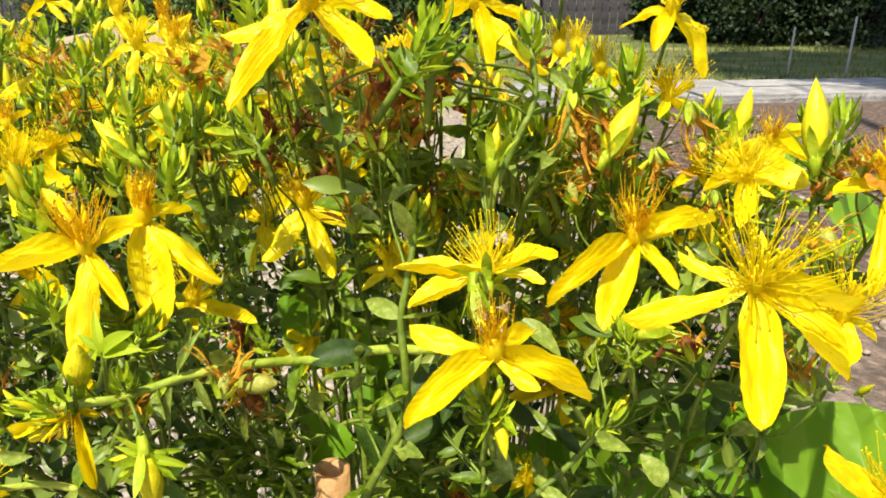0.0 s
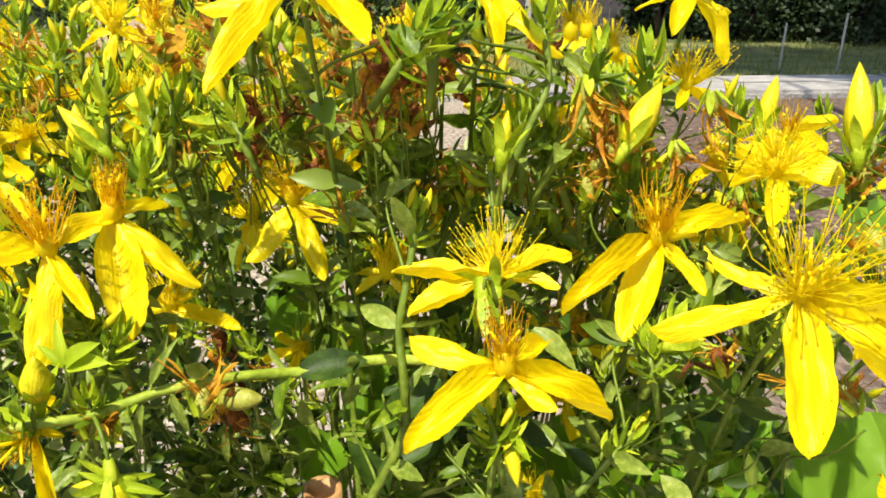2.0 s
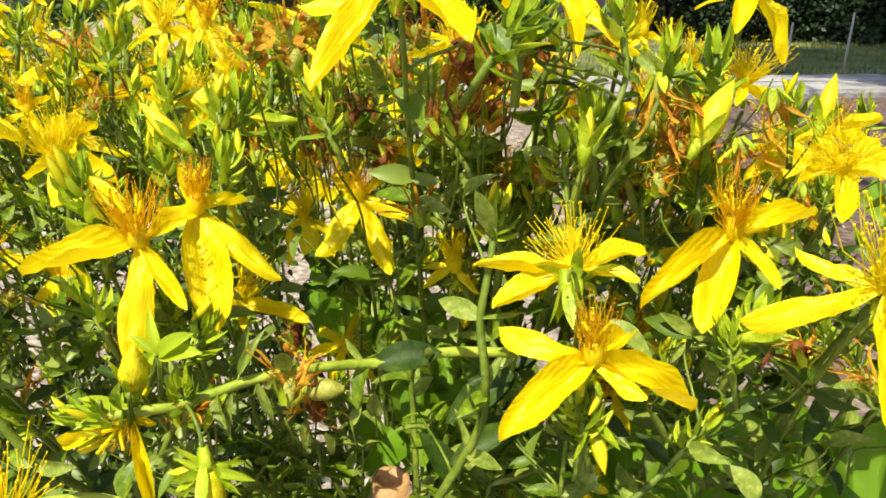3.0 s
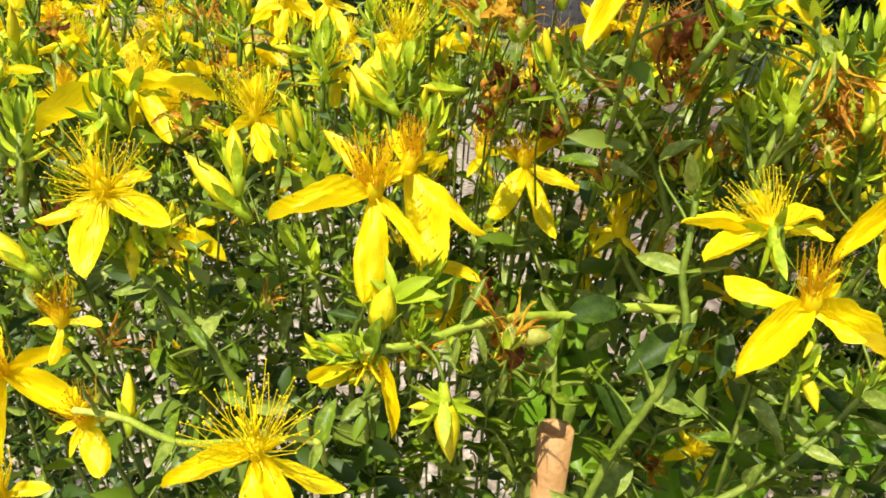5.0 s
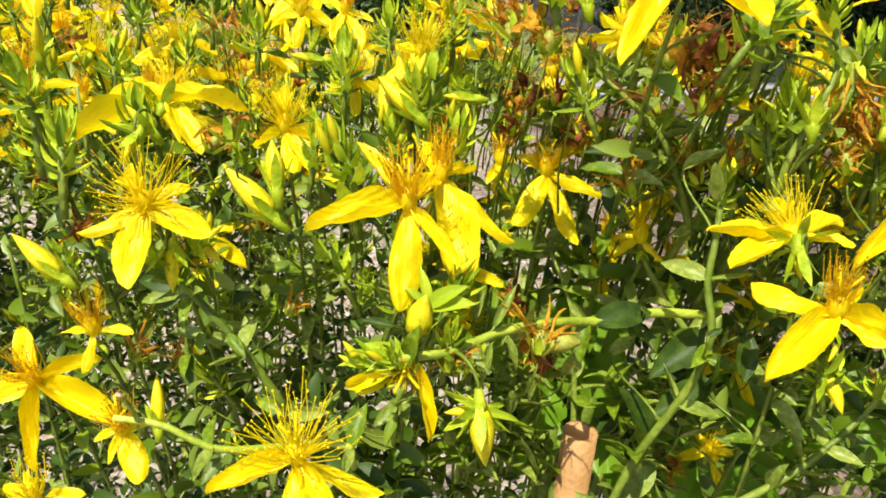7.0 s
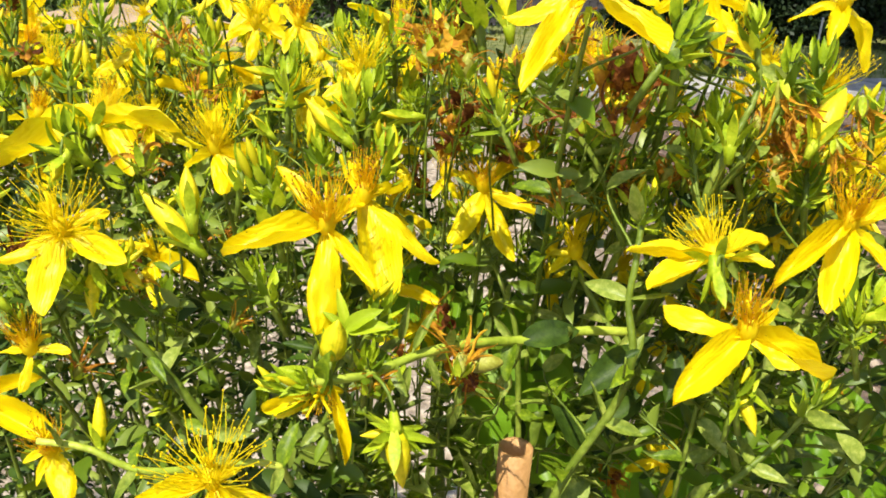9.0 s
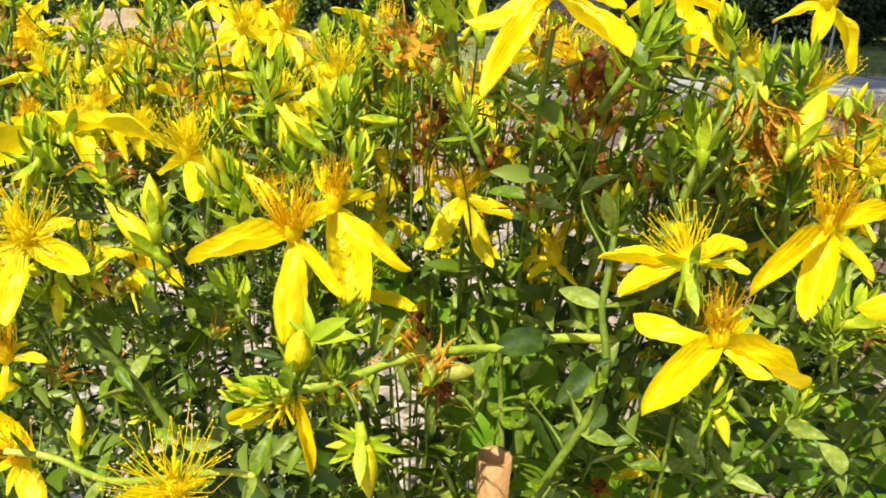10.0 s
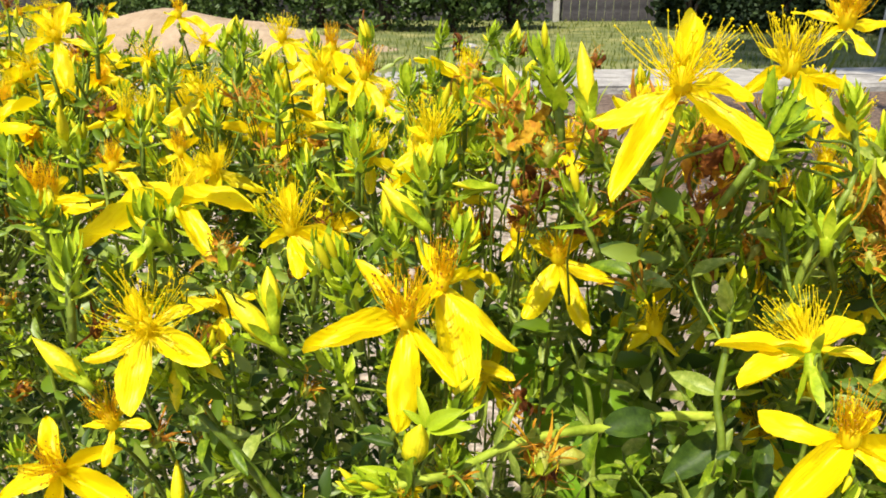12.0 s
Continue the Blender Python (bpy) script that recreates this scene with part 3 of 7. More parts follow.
for k, (x, y, s) in enumerate([(0.06, 5.25, 0.085), (0.16, 5.3, 0.06), (0.06, 6.85, 0.06), (-0.06, 6.85, 0.045)]):
    tagged(new("rock", rock_mesh(k, s)), "pale grey stone lying on the lawn", "stone", "lawn stones").location = (x, y, s * 0.3)


def leaf_cloud(bm, centre, size, count, leaf_size, r, flat=0.0):
    """Many small leaves filling the outer part of a lumpy crown."""
    for _ in range(count):
        v = Vector((r.gauss(0, 1), r.gauss(0, 1), r.gauss(0, 1))).normalized()
        lump = 0.8 + 0.45 * noise.noise(v * 2.1 + Vector(centre))
        p = Vector(centre) + Vector((v.x * size[0], v.y * size[1], v.z * size[2])) * lump * r.uniform(0.55, 1.05)
        if p.z < 0.02:
            continue
        d = Vector((r.uniform(-1, 1), r.uniform(-1, 1), r.uniform(-0.6, 1))).normalized() * leaf_size * r.uniform(0.6, 1.3)
        s = d.orthogonal().normalized() * d.length * 0.3
        s.rotate(Matrix.Rotation(r.uniform(0, 6.28), 3, d.normalized()))
        q = [bm.verts.new(p + o) for o in (d * -0.5, s, d * 0.5, -s)]
        bm.faces.new(q)


def shrub(x, y, w, d, h, count, label, leaf_size=0.07, mat=HEDGE):
    r = random.Random(int(x * 100) + 5)
    root = tagged(new("shrub"), label, "shrub", "shrubs by the fence")
    root.location = (x, y, 0)
    bm = bmesh.new()
    for k in range(6):
        a = k * 1.05 + r.uniform(-0.3, 0.3)
        e = Vector((math.cos(a) * w * 0.35, math.sin(a) * d * 0.35, h * r.uniform(0.55, 0.85)))
        tube(bm, bezier((0, 0, 0), e * 0.2 + Vector((0, 0, h * 0.2)), e * 0.7, e, 6), [0.03, 0.027, 0.024, 0.02, 0.015, 0.01, 0.006], 5)
    part("branchwork", mesh_of("branchwork", bm, BARK), root)
    bm = bmesh.new()
    for k in range(7):
        leaf_cloud(bm, (r.uniform(-0.35, 0.35) * w, r.uniform(-0.3, 0.3) * d, h * r.uniform(0.18, 0.7)), (w * 0.34, d * 0.4, h * 0.36), count // 7, leaf_size, r)
    part("crown", mesh_of("crown", bm, mat, smooth=False), root)


for x, y, w, d, h in [(-5.2, 10.6, 2.4, 1.3, 1.7), (-3.8, 10.2, 2.0, 1.3, 1.6), (-2.7, 9.8, 1.7, 1.2, 1.5), (-1.75, 9.5, 1.5, 1.1, 1.5), (-0.9, 9.1, 1.4, 1.1, 1.45), (-0.1, 8.9, 1.3, 1.0, 1.4), (0.6, 9.4, 1.2, 1.0, 1.5)]:
    shrub(x, y, w, d, h, 5200, "dense green shrub in front of a board fence")


# Shrubs whose shade comes from the dark leaf colour; sun reaches their fronts.
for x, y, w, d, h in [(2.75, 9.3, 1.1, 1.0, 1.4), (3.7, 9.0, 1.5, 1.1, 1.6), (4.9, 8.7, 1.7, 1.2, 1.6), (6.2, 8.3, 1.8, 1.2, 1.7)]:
    shrub(x, y, w, d, h, 5200, "shrub under the trees, shade in its dark leaf colour", 0.07, SHADED_LEAF)


def tree(x, y, h, spread, low, count, label):
    r = random.Random(int(x * 37) + 11)
    root = tagged(new("tree"), label, "tree", "trees beyond the lawn")
    root.location = (x, y, 0)
    bm = bmesh.new()
    tube(bm, bezier((0, 0, -0.1), (0.05, 0, h * 0.3), (-0.1, 0.05, h * 0.6), (0, 0, h * 0.9), 10), [0.2 - 0.016 * i for i in range(11)], 9)
    for k in range(9):
        a, z = k * 2.4, h * r.uniform(0.25, 0.75)
        e = Vector((math.cos(a) * spread * 0.7, math.sin(a) * spread * 0.7, z + h * 0.15))
        tube(bm, bezier((0, 0, z), (e.x * 0.3, e.y * 0.3, z + 0.1), e * 0.8 + Vector((0, 0, 0.2 * z)), e, 6), [0.07, 0.06, 0.05, 0.04, 0.03, 0.02, 0.01], 5)
    part("trunk", mesh_of("trunk", bm, BARK), root)
    bm = bmesh.new()
    for k in range(16):
        a, q = k * 2.4, math.sqrt(r.uniform(0, 1)) * spread * 0.75
        leaf_cloud(bm, (math.cos(a) * q, math.sin(a) * q, r.uniform(low, h)), (spread * 0.4, spread * 0.4, h * 0.16), count // 16, 0.16, r)
    part("crown", mesh_of("crown", bm, SHADED_LEAF, smooth=False), root)


for x, y, h, s, low in [(3.0, 9.7, 3.2, 0.8, 0.2), (4.5, 9.3, 4.0, 1.3, 0.15), (6.3, 9.2, 4.2, 1.5, 0.3), (8.2, 9.0, 4.5, 1.7, 0.3), (3.6, 10.6, 3.6, 0.9, 0.5), (10.5, 9.5, 5.0, 2.0, 0.4), (5.6, 11.6, 5.0, 1.8, 0.3)]:
    tree(x, y, h, s, low, 12000, "leafy tree with low branches at the lawn's edge, shade in its leaf colour")
# Added outside the camera's view, only to cast shade on the lawn.
tree(0.55, -0.4, 15.0, 2.0, 11.5, 32000, "unseen tall tree added so that its crown shades the lawn")


def build_fence():
    fence = tagged(new("fence", None), "weathered grey vertical board fence behind the shrubs", "fence")
    fence.location = (0, 11.15, 0)
    bm = bmesh.new()
    bmesh.ops.create_cube(bm, size=1, matrix=Matrix.Translation((0, 0, 0.9)) @ Matrix.Diagonal((0.115, 0.02, 1.8, 1)))
    bmesh.ops.bevel(bm, geom=bm.edges[:], offset=0.004, segments=1, affect="EDGES")
    board = mesh_of("board", bm, BOARD, smooth=False)
    for k in range(150):
        part("board", board, fence, pose(-8 + k * 0.122, rng.uniform(-0.004, 0.004), rng.uniform(-0.02, 0.03), 0, rng.uniform(-0.5, 0.5), 0))
    bm = bmesh.new()
    bmesh.ops.create_cube(bm, size=1, matrix=Matrix.Translation((0, 0, 0.95)) @ Matrix.Diagonal((0.09, 0.09, 1.95, 1)))
    bmesh.ops.bevel(bm, geom=bm.edges[:], offset=0.01, segments=2, affect="EDGES")
    post = mesh_of("post", bm, POSTM, smooth=False)
    for k in range(9):
        part("post", post, fence, pose(-7.44 + k * 2.2, -0.07, 0))
    bm = bmesh.new()
    bmesh.ops.create_cube(bm, size=1, matrix=Matrix.Diagonal((18.4, 0.04, 0.08, 1)))
    rail = mesh_of("rail", bm, BOARD, smooth=False)
    for z in (0.35, 1.45):
        part("rail", rail, fence, pose(1.1, 0.035, z))


build_fence()


def thin_post(x, y, h, lean):
    bm = bmesh.new()
    tube(bm, [(0, 0, -0.05), (0, 0, h * 0.5), (0, 0, h - 0.01), (0, 0, h)], [0.009, 0.009, 0.008, 0.006], 8)
    ob = tagged(new("garden_stake", mesh_of("garden_stake", bm, POSTM)), "thin pale stake standing in the lawn edge", "stake", "lawn stakes")
    ob.matrix_basis = pose(x, y, 0, 0, lean, 0)


thin_post(2.63, 5.68, 0.36, 1)
thin_post(2.95, 5.45, 0.44, 1)
thin_post(2.0, 5.9, 0.2, -2)


def build_grass():
    r = random.Random(3)
    bm = bmesh.new()
    for _ in range(9000):
        x, y = r.uniform(-2.5, 7), 5.3 + 6 * r.random() ** 1.6
        if y < 5.0 + 0.1 * x:
            continue
        h = r.uniform(0.02, 0.07)
        a = r.uniform(0, 6.28)
        d = Vector((math.cos(a), math.sin(a), 0)) * h * 0.12
        t = Vector((r.uniform(-1, 1), r.uniform(-1, 1), 0)) * h * 0.4
        p = Vector((x, y, 0))
        bm.faces.new([bm.verts.new(q) for q in (p - d, p + d, p + t + Vector((0, 0, h)))])
    tagged(new("lawn_grass", mesh_of("lawn_grass", bm, GRASS, smooth=False)), "short dry green grass blades of the lawn", "grass", kind="stuff")


build_grass()


def build_gravel():
    """Loose pebbles on the soil."""
    r = random.Random(4)
    bm = bmesh.new()
    for _ in range(1500):
        y = 0.5 + 3.4 * r.random() ** 1.3
        x = r.uniform(-1, 1) * (0.5 + y * 0.75)
        s = r.uniform(0.006, 0.02) * (1.8 if r.random() < 0.06 else 1)
        h = 0.03 * noise.noise((x * 0.9, y * 0.9, 0)) + 0.012 * noise.noise((x * 5, y * 5, 3))
        bmesh.ops.create_icosphere(bm, subdivisions=1, radius=1, matrix=Matrix.Translation((x, y, h + s * 0.2)) @ Matrix.Rotation(r.uniform(0, 6), 4, "Z") @ Matrix.Diagonal((s, s * r.uniform(0.6, 0.9), s * 0.5, 1)))
    tagged(new("pebbles", mesh_of("pebbles", bm, PEBBLE)), "pale brown pebbles scattered on brown soil", "pebbles", kind="stuff")


build_gravel()

# ---- joined foliage ----


class Batch:
    """Joins many small copies of meshes into one."""

    def __init__(self, mats):
        self.mats, self.v, self.f, self.mi, self.n = mats, [], [], [], 0
        self.known = {}

    def add(self, me, m, mat):
        if me.name not in self.known:
            co = np.empty(len(me.vertices) * 3)
            me.vertices.foreach_get("co", co)
            self.known[me.name] = (co.reshape(-1, 3), [tuple(p.vertices) for p in me.polygons])
        co, faces = self.known[me.name]
        a = np.array(m)
        self.v.append(co @ a[:3, :3].T + a[:3, 3])
        self.f += [tuple(i + self.n for i in p) for p in faces]
        self.mi += [mat] * len(faces)
        self.n += len(co)

    def mesh(self, name):
        me = bpy.data.meshes.new(name)
        me.from_pydata(np.concatenate(self.v).tolist() if self.v else [], [], self.f)
        for m in self.mats:
            me.materials.append(m)
        me.polygons.foreach_set("material_index", self.mi)
        me.polygons.foreach_set("use_smooth", [True] * len(self.f))
        return me


def small_leaf(width, bend, fold):
    bm = bmesh.new()

    def at(u, v):
        w = (math.sin(math.pi * min(1, 0.08 + u * 0.92) ** 0.85)) ** 0.8 * 0.5 * width
        return (v * w, u, -bend * u * u * 0.5 + fold * abs(v) * w)
    sheet(bm, 4, 2, at)
    return mesh_of("small_leaf", bm)


SMALL = [small_leaf(0.42, 0.5, 0.6), small_leaf(0.38, -0.4, 0.7), small_leaf(0.5, 0.8, 0.5), small_leaf(0.46, 0.1, 0.8)]


def leaf_pose(at, direction, length, normal):
    y = Vector(direction).normalized()
    z = Vector(normal) - y * y.dot(Vector(normal))
    z = z.normalized() if z.length > 1e-3 else y.orthogonal().normalized()
    return Matrix.Translation(at) @ Matrix((y.cross(z), y, z)).transposed().to_4x4() @ Matrix.Diagonal((length, length, length, 1))


def joined_leaves(s, lo, hi, step, length, r, twigs, twig_len=(0.035, 0.075)):
    """All small leaves and leafy side twigs of one stem as one part."""
    leaves = Batch([GREEN, GREY_GREEN, SHADE_GREEN])
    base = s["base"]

    def pairs(q, st, ln_):
        acc, turn = 0.0, r.uniform(0, 3)
        for a, b in zip(q, q[1:]):
            acc += (b - a).length
            if acc < st or not lo <= b.z <= hi + 0.005:
                continue
            acc = 0.0
            d = (b - a).normalized()
            turn += 1.57 + r.uniform(-0.4, 0.4)
            o = d.orthogonal().normalized()
            o.rotate(Matrix.Rotation(turn, 3, d))
            for sg in (1, -1):
                # Below 0.53 m the shade-dark green is drawn more often.
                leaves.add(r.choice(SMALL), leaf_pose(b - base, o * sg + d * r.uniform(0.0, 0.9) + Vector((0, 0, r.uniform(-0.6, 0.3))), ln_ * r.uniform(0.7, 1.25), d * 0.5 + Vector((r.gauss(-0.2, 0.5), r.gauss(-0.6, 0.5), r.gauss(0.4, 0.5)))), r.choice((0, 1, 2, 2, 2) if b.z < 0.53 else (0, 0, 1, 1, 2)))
    fine = [a + (b - a) * (i / 5) for a, b in zip(s["pts"], s["pts"][1:]) for i in range(5)]
    pairs(fine, step, length)
    pts = [p for p in s["pts"] if lo < p.z < hi]
    bm = bmesh.new()
    for _ in range(twigs if pts else 0):
        p = r.choice(pts)
        a, k = r.uniform(0, 6.28), r.uniform(*twig_len)
        e = p + Vector((math.cos(a) * 0.65, math.sin(a) * 0.65, r.uniform(0.45, 0.9))) * k
        e.y, e.z = max(e.y, p.y - 0.004), min(e.z, hi + 0.004)
        q = bezier(p, p + (e - p) * 0.3 - Vector((0, 0, 0.004)), p + (e - p) * 0.7, e, 9)
        tube(bm, [v - base for v in q], [0.00022 - 0.000012 * i for i in range(10)], 4)
        pairs(q[1:], 0.0036, length * 0.8)
    part("foliage", leaves.mesh("foliage"), s["root"])["kind"] = "stuff"
    if twigs:
        part("twig_growth", mesh_of("twig_growth", bm, STEM), s["root"])["kind"] = "stuff"


def whole_flower_mesh(k):
    """A star flower in one mesh, for stems far behind."""
    r = random.Random(k)
    b = Batch([YELLOW, STAMEN_OLD if k % 3 == 0 else STAMEN, FRESH])
    ax = Vector((0, 0, 1))
    for dx, dy, dz, w in loose_tips(ax, 0.0125, r, 0.45 * (k % 2)):
        d = Vector((dx, dy, dz))
        ln_ = d.length
        y = d / ln_
        z = (ax - y * y.z).normalized()
        b.add(r.choice(PETALS), Matrix((y.cross(z), y, z)).transposed().to_4x4() @ Matrix.Diagonal((ln_ * w, ln_, ln_, 1)), 0)
    b.add(stamens((0.3, 0.75, 1.0)[k % 3], 0), Matrix.Diagonal((0.0085, 0.0085, 0.0085, 1)), 1)
    b.add(CALYX[k % 2], pose(0, 0, -0.0012), 2)
    return b.mesh("flower")


WHOLE = [whole_flower_mesh(k) for k in range(7)]


def closed_bud_mesh(k):
    b = Batch([BUD, FRESH])
    b.add(BUDS[k % 3], Matrix.Diagonal((0.01, 0.01, 0.01, 1)), 0)
    b.add(CALYX[2 + k % 2], Matrix.Identity(4), 1)
    return b.mesh("bud")


WHOLE_BUDS = [closed_bud_mesh(k) for k in range(3)]

# ---- the foremost flowering stems ----
KEY = []


def star_flower(centre, axis, tips, brush, spread, orange, face, base=None):
    """A flower on a stem of its own, which rises from the soil behind it."""
    c, a = Vector(centre), Vector(axis).normalized()
    r = random.Random(int(c.x * 9000) + int(c.z * 5000))
    b = base or (c.x * 1.05 + r.uniform(-0.02, 0.02), c.y + r.uniform(0.08, 0.2), 0)
    if a.y > 0.5:  # turned away: the stalk comes up in front of it
        s = new_shoot(c - a * 0.0045, (c.x, c.y + 0.06, 0), "leafy St John's wort stem with a yellow flower facing away", thick=0.0005, back=(0, -0.004, -0.03))
    else:
        if len(tips) < 5:
            look_of = "thin St John's wort stem with a small half-open yellow flower"
        elif orange > 0.45:
            look_of = "St John's wort stem topped by a yellow flower with orange stamens"
        else:
            look_of = "St John's wort stem topped by a fresh yellow flower, stamens spread"
        s = new_shoot(c - a * 0.0045, b, look_of, thick=0.00055, back=(0, 0.04, -0.05))
    flower(s, c, a, tips, brush, spread, orange, r, face)
    leafy(s, 0.545, c.z - 0.012, 0.009, 0.0062, r, LEAVES[1:4])
    if len(tips) == 5:
        joined_leaves(s, 0.4, c.z - 0.012, 0.013, 0.006, r, 4, (0.015, 0.03))
    KEY.append(s)
    return s


def smooth_line(pts, n_=7):
    """A curve through the points."""
    p = [Vector(q) for q in pts]
    p = [p[0] * 2 - p[1]] + p + [p[-1] * 2 - p[-2]]
    out = []
    for i in range(1, len(p) - 2):
        for k in range(n_):
            t = k / n_
            a, b, c, d = p[i - 1:i + 3]
            out.append(0.5 * (b * 2 + (c - a) * t + (a * 2 - b * 5 + c * 4 - d) * t * t + (b * 3 - a - c * 3 + d) * t ** 3))
    return out + [p[-2]]


def key_stem(pts, thick, rooted):
    """A stem along a line; rooted ones go on down to the soil."""
    line = smooth_line(pts)
    r = random.Random(int(pts[0][0] * 7000) + 3)
    foot = line[0]
    base = Vector((foot.x + r.uniform(-0.03, 0.03), foot.y + 0.18, 0))
    low = bezier(base, base + Vector((0, 0, 0.3)), foot + Vector((0, 0.045, -0.05)), foot, 14)[:-1]
    line = low + line
    root = tagged(new("flowering_stem"), "pale green leafy St John's wort stem, rooted in soil", "wildflower", "st johns wort stems")
    root.location = base
    bm = bmesh.new()
    k = len(line)
    thick *= 1.3 if rooted else 1.15
    tube(bm, [q - base for q in line], [thick * (1.15 - (0.6 if rooted else 0.3) * i / k) for i in range(k)], 8)
    part("stem", mesh_of("stem", bm, STEM if rooted else PALE_STEM), root)
    s = {"root": root, "base": base, "pts": line, "thick": thick}
    joined_leaves(s, 0.52, foot.z - 0.01, 0.014, 0.007, r, 3, (0.02, 0.04))
    leafy(s, foot.z, 1, 0.01, 0.006, r, LEAVES[1:4])
    if rooted:
        tuft(s, line[-1], line[-1] - line[-2], 0.85, r)
    KEY.append(s)
    return s


def nearest(at):
    """The foremost stem that passes closest below a place."""
    at = Vector(at)
    def far(s):
        return min((q - at).length + (0.03 if q.z > at.z - 0.006 else 0) for q in s["pts"])
    return min(KEY, key=far)


def hang(at):
    """A short arched stalk from the nearest stem above a drooping bud."""
    at = Vector(at)
    s, p = min(((s, q) for s in KEY for q in s["pts"]), key=lambda k: (k[1] - at).length + (0.02 if k[1].z < at.z - 0.004 else 0))
    line = bezier(p, p + (at - p) * 0.4 + Vector((0, 0, 0.003)), at + Vector((0, 0, 0.006)), at, 7)
    bm = bmesh.new()
    tube(bm, [q - s["base"] for q in line], [0.0003 - 0.00001 * i for i in range(8)], 6)
    part("side_branch", mesh_of("side_branch", bm, STEM), s["root"])
    return s


def key_bud(base, tip, slim):
    if tip[2] < base[2]:
        bud(hang(base), base, tip, slim)
        return
    s = nearest(base)
    twig(s, base, 0.018)
    bud(s, base, tip, slim)


def key_petal(base, tip, width):
    """A single petal left hanging from a spent flower."""
    s = hang(base)
    base, tip = Vector(base), Vector(tip)
    ln_ = (tip - base).length
    part("petal", PETALS[5], s["root"], lm(s, leaf_pose(base, tip - base, ln_, (0.3, -0.7, 0.5)) @ Matrix.Diagonal((width, 1, 1, 1))))


def key_tuft(at, axis, size):
    s = nearest(at)
    twig(s, at, 0.018)
    tuft(s, at, axis, size)


def key_withered(at, axis, size, which):
    s = nearest(at)
    twig(s, Vector(at) - Vector(axis) * 0.002, 0.018)
    withered(s, at, axis, size * 0.62, which)


def key_capsule(base, tip):
    """A swelling green seed capsule with its dry petals still wound round it."""
    s = hang(base)
    base, tip = Vector(base), Vector(tip)
    ln_ = (tip - base).length
    r = random.Random(int(ln_ * 1e6))
    bm = bmesh.new()
    axis = frame_of(tip - base)

    def at(u, v):
        rad = 0.21 * ln_ * math.sin(math.pi * (0.04 + 0.92 * u)) ** 0.75 * (1 + 0.07 * math.cos(3 * math.pi * v))
        return (rad * math.cos(math.pi * v), rad * math.sin(math.pi * v), u * ln_)
    sheet(bm, 10, 16, at, 2)
    for k in range(7):
        a = k * 0.9
        ribbon(bm, r, (0.0008 * math.cos(a), 0.0008 * math.sin(a), ln_ * r.uniform(-0.02, 0.1)), (0.9 * math.cos(a), 0.9 * math.sin(a), 0.5), ln_ * r.uniform(0.6, 1.25), r.uniform(0.0002, 0.00042), r.uniform(-4, 4), 0.3, k % 2)
    part("withered_flower", mesh_of("withered_flower", bm, BROWN, ORANGE, CAPSULE), s["root"], lm(s, Matrix.Translation(base) @ axis), "green seed capsule with brown dry petals wound round it")


def key_leaf(base, tip, width, which, normal):
    s = nearest(base)
    base, tip = Vector(base), Vector(tip)
    q = min(s["pts"], key=lambda p: (p - base).length)
    if (q - base).length > 0.003:
        twig(s, base, 0.012)
    ln_ = (tip - base).length
    m = leaf_pose(base, tip - base, ln_, normal)
    old = (0.36, 0.4, 0.34, 0.4, 0.42, 0.4)[which]
    part("leaf", LEAVES[which], s["root"], lm(s, m @ Matrix.Diagonal((width / old, 1, 1, 1))))


def key_sprig(base, tip):
    """A short leafy side shoot with pairs of separate leaves."""
    s = nearest(base)
    twig(s, base, 0.02)
    base, tip = Vector(base), Vector(tip)
    r = random.Random(int(base.x * 9000) + int(base.z * 7000))
    line = bezier(base, base + (tip - base) * 0.3 + Vector((0, 0, 0.001)), base + (tip - base) * 0.7, tip, 8)
    bm = bmesh.new()
    tube(bm, [q - s["base"] for q in line], [0.0004 - 0.00003 * i for i in range(9)], 5)
    part("side_branch", mesh_of("side_branch", bm, STEM), s["root"])
    turn = r.uniform(0, 3)
    for i in (1, 3, 5, 7, 8):
        d = (line[i] - line[i - 1]).normalized()
        o = d.orthogonal().normalized()
        turn += 1.57 + r.uniform(-0.3, 0.3)
        o.rotate(Matrix.Rotation(turn, 3, d))
        for sg in (1, -1):
            leaf(s, line[i], o * sg + d * r.uniform(0.2, 0.9), r.uniform(0.0055, 0.0095) * (1.1 - 0.06 * i), d, LEAVES[r.choice((1, 2, 3, 3, 4))], r=r)


star_flower((-0.0289, 0.0947, 0.5862), (0.0000, -0.1000, 0.9900), [(-0.0138, -0.0028, -0.0026, 0.36), (-0.0017, -0.0089, -0.0117, 0.36), (0.0072, -0.0052, -0.0064, 0.22), (-0.0074, 0.0043, 0.0079, 0.28), (0.0057, 0.0093, 0.0041, 0.24)], 0.0095, 0.4, 0.6, (-0.0300, -0.6000, 0.8000))
star_flower((-0.0244, 0.1035, 0.5879), (0.0994, 0.0251, 0.9947), [(0.0038, -0.0110, -0.0126, 0.42), (0.0125, -0.0039, -0.0074, 0.30), (0.0058, 0.0055, 0.0008, 0.32), (-0.0081, 0.0012, -0.0030, 0.30), (-0.0034, 0.0088, 0.0065, 0.30)], 0.0080, 0.3, 0.5, (0.0406, -0.5811, 0.8128))
